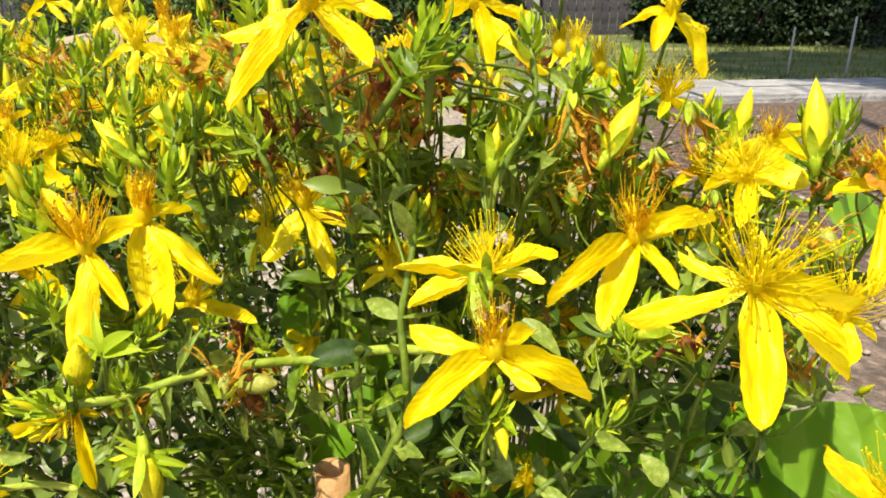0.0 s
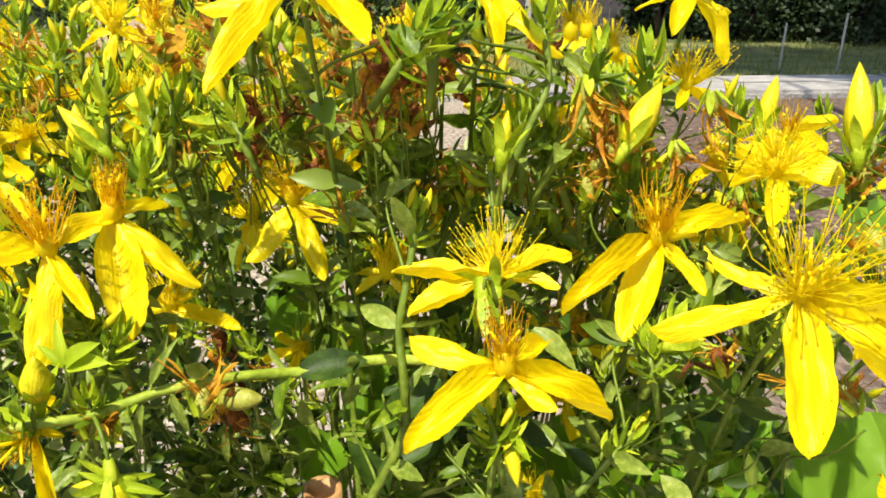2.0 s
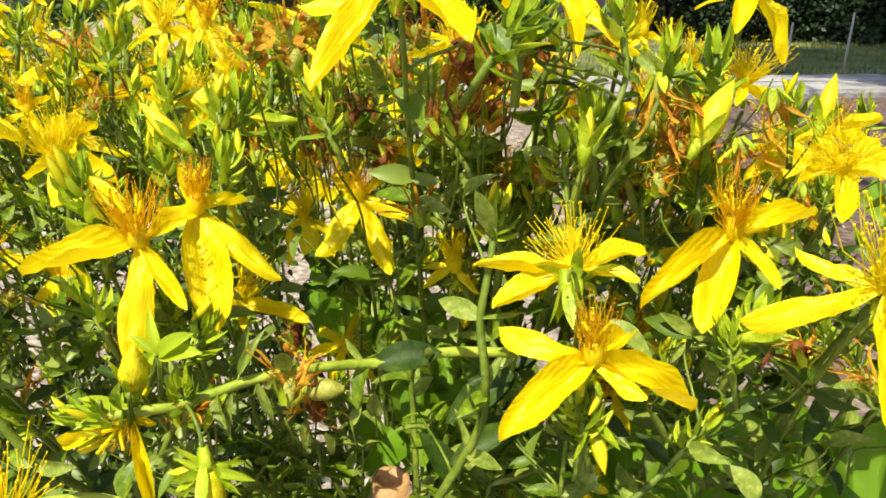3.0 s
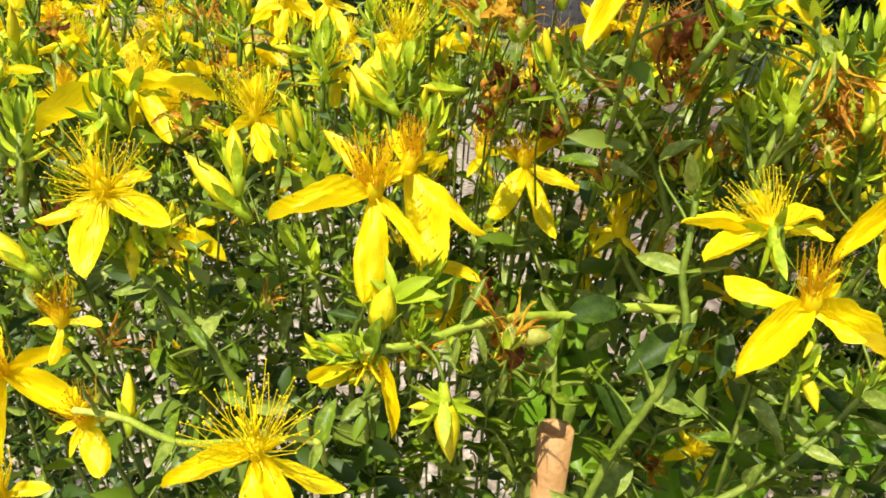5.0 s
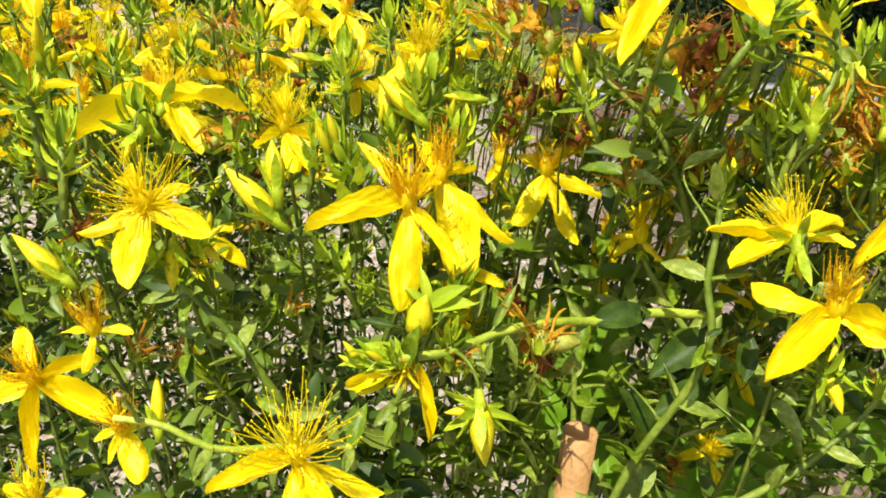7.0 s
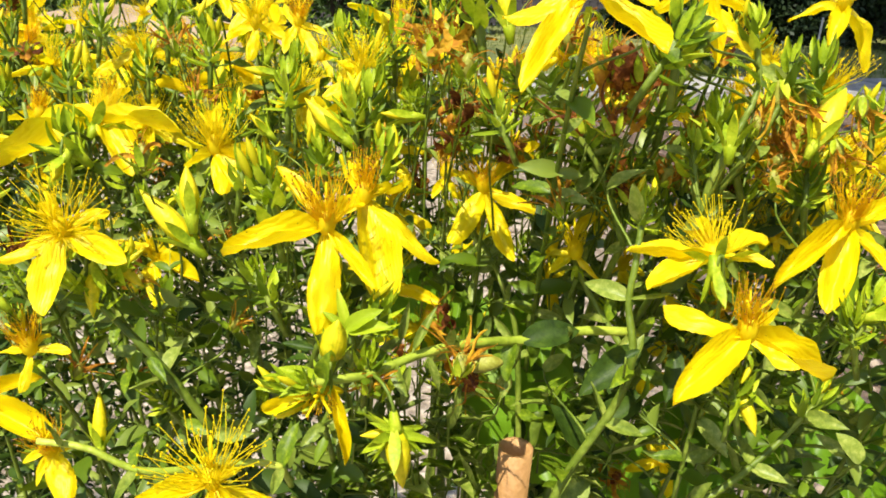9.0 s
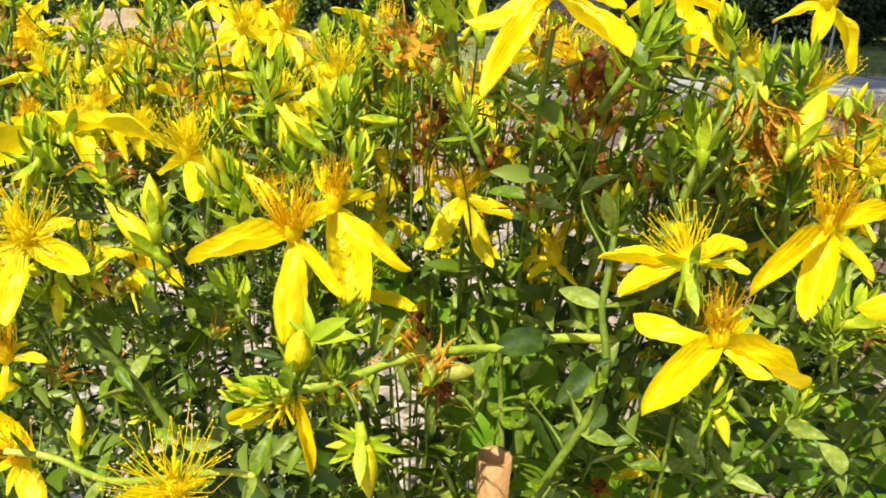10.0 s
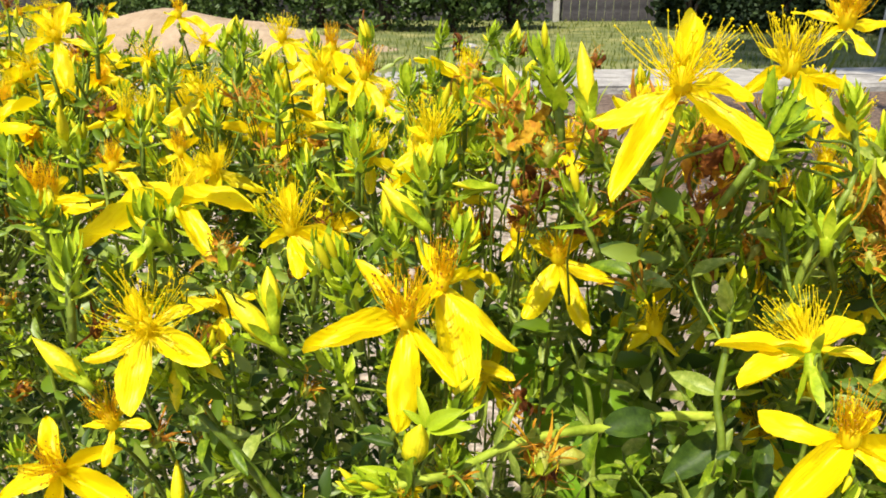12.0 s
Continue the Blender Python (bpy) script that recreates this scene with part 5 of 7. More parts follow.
key_bud((-0.0611, 0.0937, 0.5797), (-0.0604, 0.0907, 0.5742), 1)
key_bud((-0.0585, 0.0958, 0.5803), (-0.0545, 0.0945, 0.5772), 1)
key_bud((-0.0836, 0.1082, 0.5692), (-0.0911, 0.1099, 0.5756), 1)
key_bud((-0.0469, 0.0920, 0.5852), (-0.0537, 0.0947, 0.5914), 1)
key_bud((-0.0461, 0.0913, 0.5897), (-0.0468, 0.0933, 0.5952), 2)
key_bud((-0.0035, 0.1098, 0.6133), (-0.0047, 0.1131, 0.6221), 0)
key_bud((0.0243, 0.0895, 0.5818), (0.0247, 0.0884, 0.5788), 2)
key_bud((0.0271, 0.0817, 0.5684), (0.0280, 0.0780, 0.5641), 1)
key_bud((0.0268, 0.0971, 0.5990), (0.0274, 0.0986, 0.6032), 1)
key_bud((-0.0454, 0.2028, 0.5904), (-0.0498, 0.2057, 0.5983), 1)
key_bud((-0.0669, 0.1924, 0.5924), (-0.0659, 0.1947, 0.5983), 1)
key_bud((-0.0952, 0.2418, 0.6116), (-0.0921, 0.2445, 0.6186), 1)
key_bud((-0.0509, 0.1686, 0.5848), (-0.0549, 0.1699, 0.5885), 1)
key_bud((-0.0319, 0.1138, 0.5939), (-0.0332, 0.1163, 0.6010), 2)
key_bud((-0.0097, 0.1446, 0.6085), (-0.0087, 0.1461, 0.6128), 1)
key_bud((-0.0242, 0.1389, 0.5924), (-0.0287, 0.1400, 0.5952), 1)
key_bud((-0.0500, 0.1759, 0.5970), (-0.0572, 0.1768, 0.5979), 1)
key_bud((-0.0180, 0.1306, 0.5957), (-0.0231, 0.1307, 0.5961), 1)
key_bud((-0.0687, 0.1111, 0.5925), (-0.0715, 0.1105, 0.5962), 1)
key_bud((-0.0699, 0.1086, 0.5912), (-0.0711, 0.1066, 0.5887), 2)
key_bud((0.0479, 0.0878, 0.5772), (0.0502, 0.0862, 0.5787), 2)
key_tuft((-0.0386, 0.1025, 0.5892), (-0.2324, 0.1857, 0.9547), 1.2)
key_tuft((-0.0249, 0.1319, 0.5982), (0.0585, 0.1689, 0.9839), 1.3)
key_tuft((-0.0720, 0.1159, 0.5923), (-0.0398, 0.1762, 0.9835), 1.2)
key_tuft((-0.0448, 0.1760, 0.5985), (0.0585, 0.1689, 0.9839), 1.2)
key_tuft((-0.0325, 0.0824, 0.5684), (-0.7922, -0.1755, 0.5000), 0.85)
key_tuft((-0.0217, 0.0920, 0.5747), (0.4060, 0.1287, 0.9047), 1.0)
key_tuft((-0.0581, 0.0952, 0.5795), (0.4801, 0.1198, 0.8690), 0.9)
key_tuft((0.0259, 0.1073, 0.5951), (-0.1019, 0.1980, 0.9749), 1.0)
key_tuft((0.0461, 0.1242, 0.6012), (-0.0035, 0.1979, 0.9802), 1.2)
key_tuft((0.0682, 0.1311, 0.5976), (-0.0035, 0.1979, 0.9802), 1.1)
key_tuft((0.0833, 0.1161, 0.5980), (0.0949, 0.1959, 0.9760), 1.3)
key_tuft((-0.0420, 0.1466, 0.5982), (-0.0035, 0.1979, 0.9802), 1.2)
key_tuft((-0.0216, 0.1091, 0.5926), (0.0949, 0.1959, 0.9760), 1.1)
key_tuft((0.0250, 0.0815, 0.5709), (-0.1975, 0.1962, 0.9605), 0.9)
key_tuft((0.0263, 0.0817, 0.5686), (0.1905, 0.1921, 0.9627), 0.8)
key_tuft((0.0167, 0.0954, 0.6118), (0.5662, 0.1567, 0.8092), 1.1)
key_tuft((-0.0076, 0.1151, 0.6165), (-0.1045, 0.2051, 0.9731), 1.25)
key_tuft((-0.0097, 0.1160, 0.6188), (-0.2903, 0.1934, 0.9372), 0.9)
key_tuft((0.0268, 0.1097, 0.6114), (0.5640, 0.1837, 0.8051), 1.0)
key_tuft((-0.0381, 0.1017, 0.5911), (-0.2903, 0.1934, 0.9372), 1.1)
key_tuft((-0.0298, 0.1437, 0.5970), (-0.1045, 0.2051, 0.9731), 1.3)
key_tuft((-0.0454, 0.2044, 0.5947), (-0.0062, 0.2083, 0.9781), 1.3)
key_tuft((-0.0732, 0.2076, 0.6048), (-0.0062, 0.2083, 0.9781), 1.3)
key_tuft((-0.0484, 0.2212, 0.6111), (0.0923, 0.2094, 0.9735), 1.3)
key_tuft((-0.0908, 0.2416, 0.6108), (-0.1045, 0.2051, 0.9731), 1.3)
key_tuft((-0.0590, 0.2001, 0.6123), (-0.0062, 0.2083, 0.9781), 1.0)
key_tuft((-0.0999, 0.1820, 0.5950), (-0.0062, 0.2083, 0.9781), 1.2)
key_tuft((-0.0751, 0.0963, 0.5929), (-0.0062, 0.2083, 0.9781), 1.1)
key_tuft((-0.0839, 0.1078, 0.5954), (-0.1045, 0.2051, 0.9731), 1.1)
key_tuft((-0.0575, 0.1693, 0.5872), (-0.0062, 0.2083, 0.9781), 1.2)
key_tuft((-0.0886, 0.2038, 0.5954), (-0.0062, 0.2083, 0.9781), 1.2)
key_tuft((-0.0259, 0.1646, 0.6014), (0.0923, 0.2094, 0.9735), 1.2)
key_tuft((-0.0444, 0.1699, 0.5879), (-0.0062, 0.2083, 0.9781), 1.0)
key_tuft((-0.1162, 0.2001, 0.6156), (-0.0062, 0.2083, 0.9781), 1.2)
key_tuft((-0.1010, 0.2073, 0.6055), (0.0923, 0.2094, 0.9735), 1.2)
key_tuft((-0.1140, 0.1495, 0.5944), (-0.0062, 0.2083, 0.9781), 1.2)
key_tuft((-0.0317, 0.1130, 0.5923), (-0.2000, 0.2001, 0.9591), 0.9)
key_tuft((-0.0642, 0.1751, 0.6028), (-0.0035, 0.1979, 0.9802), 1.2)
key_tuft((-0.0773, 0.1878, 0.6080), (-0.0035, 0.1979, 0.9802), 1.2)
key_tuft((-0.0340, 0.1756, 0.6053), (-0.0035, 0.1979, 0.9802), 1.2)
key_tuft((-0.0279, 0.1299, 0.5969), (-0.1019, 0.1980, 0.9749), 1.2)
key_tuft((-0.0398, 0.1009, 0.5752), (-0.4464, 0.1821, 0.8761), 1.0)
key_tuft((-0.0294, 0.0998, 0.5723), (0.2810, 0.1868, 0.9414), 1.1)
key_tuft((-0.0269, 0.1038, 0.5690), (-0.2878, 0.1928, 0.9381), 0.8)
key_tuft((0.0303, 0.1103, 0.5989), (-0.0332, 0.1794, 0.9832), 1.1)
key_tuft((0.0466, 0.1112, 0.5898), (-0.0332, 0.1794, 0.9832), 1.1)
key_tuft((-0.0060, 0.0986, 0.6023), (-0.3975, 0.1916, 0.8974), 0.9)
key_tuft((-0.0429, 0.1084, 0.5909), (0.1608, 0.1629, 0.9735), 0.9)
key_tuft((-0.1143, 0.1780, 0.5911), (-0.0332, 0.1794, 0.9832), 1.2)
key_tuft((-0.0968, 0.1328, 0.5869), (-0.3153, 0.1911, 0.9295), 1.1)
key_tuft((0.0448, 0.0891, 0.5749), (-0.1975, 0.1962, 0.9605), 0.9)
key_tuft((0.0476, 0.0900, 0.5776), (0.3645, 0.1802, 0.9136), 1.0)
key_tuft((-0.0300, 0.0815, 0.5690), (-0.45, -0.3, 0.75), 0.7)
key_tuft((-0.0230, 0.0868, 0.5691), (0.1, -0.2, 0.95), 0.8)
key_tuft((0.0350, 0.1180, 0.5965), (-0.1, -0.1, 0.95), 1.1)
key_tuft((0.0270, 0.1250, 0.5995), (0.1, -0.1, 0.95), 1.2)
key_tuft((0.0522, 0.1280, 0.5980), (0.1, -0.2, 0.95), 1.2)
key_tuft((0.0179, 0.1300, 0.6054), (-0.1, -0.1, 0.95), 1.1)
key_tuft((0.0218, 0.1220, 0.5872), (0, -0.2, 0.95), 1.0)
key_tuft((0.0352, 0.1220, 0.5805), (0.2, -0.2, 0.9), 1.0)
key_capsule((-0.0106, 0.0940, 0.5659), (-0.0036, 0.0925, 0.5668))
key_withered((0.0392, 0.1110, 0.6054), (0.05, -0.15, -1), 1.5, 0)
key_withered((0.0430, 0.1120, 0.6044), (0.0, -0.15, -1), 1.5, 6)
key_withered((0.0442, 0.1130, 0.5936), (-0.3, -0.3, 0.6), 1.3, 4)
key_withered((0.0410, 0.1130, 0.5920), (0.3, -0.4, 0.5), 1.2, 2)
key_withered((0.0620, 0.1260, 0.6014), (0.1, -0.1, -1), 1.4, 6)
key_withered((0.0553, 0.1200, 0.5948), (0.2, -0.2, -0.6), 1.2, 0)
key_withered((0.0493, 0.1160, 0.5913), (-0.2, -0.3, 0.7), 1.2, 4)
key_withered((0.0651, 0.1180, 0.5882), (0.0, -0.2, -1), 1.1, 0)
key_withered((0.0801, 0.1120, 0.5899), (0.1, -0.2, 0.9), 1.3, 4)
key_withered((0.0143, 0.1130, 0.6044), (0, -0.5, 0.7), 1.5, 4)
key_withered((0.0065, 0.1120, 0.6094), (-0.3, -0.4, 0.6), 1.3, 6)
key_withered((0.0118, 0.1052, 0.6062), (0.0554, 0.1416, 0.9884), 1.5, 1)
key_withered((0.0184, 0.1110, 0.6049), (-0.2452, 0.3236, 0.9139), 1.1, 1)
key_withered((-0.0092, 0.1210, 0.5963), (0.3959, -0.0309, 0.9178), 1.2, 1)
key_withered((0.0084, 0.1084, 0.5976), (-0.3944, 0.5473, 0.7381), 1.2, 3)
key_withered((0.0424, 0.1201, 0.5958), (-0.4742, 0.3539, 0.8061), 1.4, 0)
key_withered((0.0451, 0.1168, 0.5926), (-0.4921, 0.3374, 0.8025), 1.2, 0)
key_withered((0.0203, 0.1247, 0.5841), (0.1729, 0.5265, 0.8324), 1.2, 2)
key_withered((0.0406, 0.1246, 0.5847), (0.2033, 0.2470, 0.9474), 1.1, 1)
key_withered((0.0526, 0.0857, 0.5745), (-0.2774, 0.4060, 0.8708), 1.2, 5)
key_withered((-0.0118, 0.1041, 0.5675), (-0.2510, 0.1545, 0.9556), 1.1, 1)
key_withered((-0.0220, 0.1290, 0.5887), (-0.0653, 0.6270, 0.7763), 1.0, 0)
key_withered((-0.0223, 0.0881, 0.5639), (0.0466, 0.0741, 0.9962), 1.1, 0)
key_withered((0.0701, 0.0884, 0.5880), (-0.2185, 0.5603, 0.7990), 1.4, 2)
key_withered((0.0767, 0.0976, 0.5961), (-0.1223, -0.0705, 0.9900), 1.2, 4)
key_withered((-0.0599, 0.1127, 0.5890), (0.4527, 0.1025, 0.8857), 1.1, 2)
key_withered((-0.0697, 0.1787, 0.6003), (0.3662, -0.0333, 0.9299), 1.3, 0)
key_withered((-0.0150, 0.1027, 0.6084), (-0.1302, 0.6561, 0.7433), 1.3, 4)
key_withered((-0.0099, 0.1037, 0.6064), (0.1478, 0.2486, 0.9573), 1.2, 2)
key_withered((-0.0516, 0.0914, 0.5955), (-0.1721, 0.5758, 0.7993), 1.2, 2)
key_withered((-0.0118, 0.1165, 0.6091), (-0.1212, 0.3751, 0.9190), 1.4, 4)
key_withered((-0.0076, 0.1183, 0.6079), (-0.2742, 0.5101, 0.8152), 1.2, 2)
key_withered((-0.0147, 0.1248, 0.6084), (-0.0496, 0.0116, 0.9987), 1.1, 0)
key_withered((-0.0667, 0.1705, 0.5909), (0.0875, 0.5406, 0.8367), 1.2, 0)
key_withered((-0.0779, 0.1945, 0.5985), (-0.2669, 0.3742, 0.8881), 1.3, 2)
key_withered((-0.1097, 0.1833, 0.5989), (-0.3345, 0.5652, 0.7541), 1.2, 1)
key_withered((0.0112, 0.1005, 0.5992), (-0.0005, 0.6819, 0.7315), 1.2, 3)
key_withered((0.0142, 0.1012, 0.6065), (-0.0313, 0.4750, 0.8794), 1.4, 1)
key_withered((-0.0105, 0.1259, 0.5970), (0.2311, 0.1184, 0.9657), 1.2, 1)
key_withered((-0.0045, 0.1206, 0.5967), (0.2145, 0.1715, 0.9615), 1.0, 3)
key_withered((0.0400, 0.1081, 0.5893), (-0.1536, 0.1856, 0.9705), 1.2, 2)
key_withered((0.0017, 0.1318, 0.6032), (-0.1908, 0.2691, 0.9440), 1.1, 1)
key_withered((-0.0107, 0.1517, 0.5988), (-0.2054, 0.3860, 0.8993), 1.1, 0)
key_withered((-0.0026, 0.1392, 0.5940), (-0.4529, 0.5079, 0.7328), 1.1, 3)
key_withered((0.0274, 0.1349, 0.5833), (0.4807, 0.4986, 0.7214), 1.0, 0)
key_withered((0.0345, 0.1345, 0.5824), (0.2181, 0.1902, 0.9572), 1.1, 1)
key_withered((0.0521, 0.1305, 0.5866), (0.2580, 0.3492, 0.9008), 1.1, 0)
key_withered((0.0598, 0.1314, 0.5893), (0.1089, 0.6816, 0.7236), 1.1, 2)
key_withered((0.0693, 0.0957, 0.5646), (-0.4393, 0.5411, 0.7171), 1.1, 0)
key_withered((0.0641, 0.0779, 0.5740), (-0.3591, 0.6245, 0.6936), 1.0, 0)
key_withered((-0.0716, 0.1747, 0.6016), (-0.4082, 0.2699, 0.8721), 1.2, 0)
key_withered((-0.0582, 0.1500, 0.5924), (-0.3292, -0.0689, 0.9417), 1.1, 2)
key_withered((0.0202, 0.1091, 0.6083), (0.1877, 0.2632, 0.9463), 1.3, 1)
key_withered((0.0153, 0.1067, 0.6000), (0.2314, 0.5005, 0.8342), 1.2, 1)
key_withered((0.0236, 0.1128, 0.5888), (0.3936, -0.0271, 0.9189), 1.2, 2)
key_withered((0.0492, 0.1200, 0.5851), (0.2417, 0.3119, 0.9188), 1.3, 0)
key_withered((0.0471, 0.1221, 0.5907), (0.3322, 0.0580, 0.9414), 1.1, 2)
key_withered((-0.0109, 0.1268, 0.5904), (0.1250, -0.0735, 0.9894), 1.1, 1)
key_withered((-0.0103, 0.0882, 0.5674), (0.1455, 0.4294, 0.8913), 1.2, 0)
key_withered((-0.0230, 0.0856, 0.5659), (0.0624, 0.5781, 0.8135), 1.0, 2)
key_withered((-0.0611, 0.1045, 0.5748), (-0.3742, 0.1238, 0.9190), 1.2, 1)
key_withered((-0.0841, 0.1162, 0.5724), (0.2435, -0.1259, 0.9617), 1.2, 3)
key_withered((-0.0779, 0.1183, 0.5489), (0.3633, 0.2334, 0.9020), 1.1, 0)
key_withered((-0.0701, 0.1210, 0.5587), (-0.4589, 0.3290, 0.8254), 1.0, 3)
key_withered((-0.0515, 0.1283, 0.5537), (0.4028, 0.0145, 0.9152), 1.0, 0)
key_withered((0.0352, 0.1257, 0.6080), (-0.0280, 0.3920, 0.9195), 1.1, 1)
key_withered((0.0181, 0.1122, 0.5859), (-0.3022, 0.5893, 0.7493), 1.1, 3)
key_withered((0.0042, 0.1412, 0.5959), (0.1569, 0.6277, 0.7625), 1.17, 3)
key_withered((0.0326, 0.1268, 0.5831), (-0.3371, 0.1254, 0.9331), 1.23, 6)
key_withered((0.0064, 0.1078, 0.5848), (-0.2718, 0.1984, 0.9417), 1.14, 0)
key_withered((0.0005, 0.1225, 0.5909), (-0.4239, 0.6383, 0.6426), 1.10, 1)
key_withered((0.0132, 0.1199, 0.6039), (0.0274, 0.0247, 0.9993), 1.15, 0)
key_withered((0.0075, 0.1328, 0.5908), (0.1897, -0.0299, 0.9814), 0.82, 6)
key_withered((0.0477, 0.1185, 0.5955), (0.3896, 0.4767, 0.7880), 1.16, 4)
key_withered((0.0195, 0.1370, 0.5800), (0.1976, 0.0165, 0.9802), 0.95, 1)
key_withered((0.0308, 0.1216, 0.5950), (0.2484, 0.6159, 0.7476), 1.04, 4)
key_withered((0.0066, 0.1364, 0.5870), (0.4891, 0.3973, 0.7765), 0.98, 0)
key_withered((0.0011, 0.1415, 0.6011), (0.3297, -0.0857, 0.9402), 1.24, 4)
key_withered((0.0207, 0.1257, 0.5882), (-0.2409, 0.0278, 0.9702), 1.00, 1)
key_withered((0.0256, 0.1346, 0.5992), (-0.3130, 0.0297, 0.9493), 1.23, 1)
key_leaf((-0.0188, 0.0813, 0.5621), (-0.0133, 0.0812, 0.5612), 0.22, 5, (0.0221, -0.6534, 0.7567))
key_leaf((-0.0188, 0.0813, 0.5621), (-0.0207, 0.0830, 0.5640), 0.22, 5, (0.0221, -0.6534, 0.7567))
key_leaf((-0.0188, 0.0813, 0.5621), (-0.0148, 0.0840, 0.5621), 0.22, 5, (0.0221, -0.6534, 0.7567))
key_leaf((-0.0188, 0.0813, 0.5621), (-0.0218, 0.0800, 0.5649), 0.22, 5, (0.0221, -0.6534, 0.7567))
key_leaf((-0.0188, 0.0813, 0.5621), (-0.0157, 0.0805, 0.5596), 0.22, 5, (0.0221, -0.6534, 0.7567))
key_leaf((-0.0178, 0.0880, 0.5687), (-0.0215, 0.0860, 0.5639), 0.20, 5, (0.0221, -0.6534, 0.7567))
key_leaf((-0.0172, 0.0880, 0.5686), (-0.0184, 0.0865, 0.5625), 0.2, 3, (0.0221, -0.6534, 0.7567))
key_leaf((-0.0146, 0.0908, 0.5685), (-0.0125, 0.0892, 0.5636), 0.22, 3, (0.0221, -0.6534, 0.7567))
key_leaf((-0.0166, 0.0900, 0.5703), (-0.0139, 0.0910, 0.5762), 0.2, 3, (0.0221, -0.6534, 0.7567))
key_leaf((-0.0258, 0.0885, 0.5740), (-0.0270, 0.0895, 0.5794), 0.26, 5, (0.0221, -0.6534, 0.7567))
key_leaf((-0.0258, 0.0885, 0.5740), (-0.0218, 0.0865, 0.5781), 0.4, 5, (0.0221, -0.6534, 0.7567))
key_leaf((-0.0256, 0.0885, 0.5738), (-0.0206, 0.0860, 0.5762), 0.42, 5, (0.0221, -0.6534, 0.7567))
key_leaf((-0.0260, 0.0885, 0.5740), (-0.0289, 0.0885, 0.5768), 0.29, 5, (0.0221, -0.6534, 0.7567))
key_leaf((-0.0281, 0.0835, 0.5687), (-0.0350, 0.0845, 0.5708), 0.26, 5, (0.0221, -0.6534, 0.7567))
key_leaf((-0.0281, 0.0835, 0.5687), (-0.0378, 0.0830, 0.5687), 0.26, 5, (0.0221, -0.6534, 0.7567))
key_leaf((-0.0281, 0.0835, 0.5686), (-0.0348, 0.0810, 0.5657), 0.29, 5, (0.0221, -0.6534, 0.7567))
key_leaf((-0.0292, 0.0830, 0.5688), (-0.0335, 0.0805, 0.5690), 0.42, 5, (0.0221, -0.6534, 0.7567))
key_leaf((0.0194, 0.1000, 0.5557), (0.0103, 0.0960, 0.5527), 0.42, 0, (0.0221, -0.6534, 0.7567))
key_leaf((0.0248, 0.1000, 0.5649), (0.0234, 0.0960, 0.5591), 0.45, 0, (0.0221, -0.6534, 0.7567))
key_leaf((0.0193, 0.1020, 0.5642), (0.0095, 0.0980, 0.5581), 0.4, 0, (0.0221, -0.6534, 0.7567))
key_leaf((0.0129, 0.1000, 0.5405), (0.0065, 0.0960, 0.5352), 0.5, 2, (0.0221, -0.6534, 0.7567))
key_leaf((0.0118, 0.1000, 0.5465), (0.0063, 0.1000, 0.5550), 0.4, 0, (0.0221, -0.6534, 0.7567))
key_leaf((0.0161, 0.1050, 0.5492), (0.0207, 0.1030, 0.5557), 0.34, 2, (0.0221, -0.6534, 0.7567))
key_leaf((0.0335, 0.1100, 0.5521), (0.0390, 0.1060, 0.5477), 0.36, 2, (0.0221, -0.6534, 0.7567))
key_leaf((0.0414, 0.1000, 0.5403), (0.0463, 0.0970, 0.5456), 0.36, 0, (0.0221, -0.6534, 0.7567))
key_leaf((0.0051, 0.1050, 0.5586), (0.0087, 0.1030, 0.5626), 0.4, 2, (0.0221, -0.6534, 0.7567))
key_leaf((-0.0012, 0.1080, 0.5528), (-0.0008, 0.1060, 0.5591), 0.4, 2, (0.0221, -0.6534, 0.7567))
key_withered((-0.0091, 0.0955, 0.5653), (0.2, -0.3, -0.6), 1.5, 1)
key_leaf((0.0002, 0.0988, 0.5672), (0.0093, 0.0998, 0.5689), 0.5, 0, (0.0183, -0.6557, 0.7548))
key_leaf((0.0312, 0.0949, 0.5756), (0.0367, 0.0906, 0.5729), 0.36, 3, (0.0898, -0.6350, 0.7673))
key_leaf((0.0528, 0.0909, 0.5507), (0.0501, 0.0924, 0.5549), 0.7, 3, (0.0898, -0.6350, 0.7673))
key_leaf((0.0620, 0.0958, 0.5645), (0.0585, 0.0916, 0.5588), 0.36, 0, (0.0898, -0.6350, 0.7673))
key_leaf((0.0524, 0.0953, 0.5629), (0.0589, 0.0950, 0.5623), 0.34, 0, (0.0898, -0.6350, 0.7673))
key_leaf((0.0196, 0.1023, 0.5631), (0.0109, 0.0983, 0.5585), 0.38, 0, (0.0221, -0.6534, 0.7567))
key_leaf((0.0206, 0.1018, 0.5558), (0.0110, 0.0971, 0.5521), 0.45, 0, (0.0221, -0.6534, 0.7567))
key_leaf((0.0218, 0.0929, 0.5673), (0.0199, 0.0884, 0.5628), 0.4, 0, (0.0221, -0.6534, 0.7567))
key_leaf((0.0150, 0.1122, 0.5381), (0.0112, 0.1126, 0.5477), 0.36, 3, (0.0221, -0.6534, 0.7567))
key_leaf((0.0138, 0.1119, 0.5215), (0.0179, 0.1122, 0.5326), 0.5, 3, (0.0221, -0.6534, 0.7567))
key_leaf((0.0396, 0.0900, 0.5569), (0.0355, 0.0917, 0.5609), 0.36, 0, (0.0221, -0.6534, 0.7567))
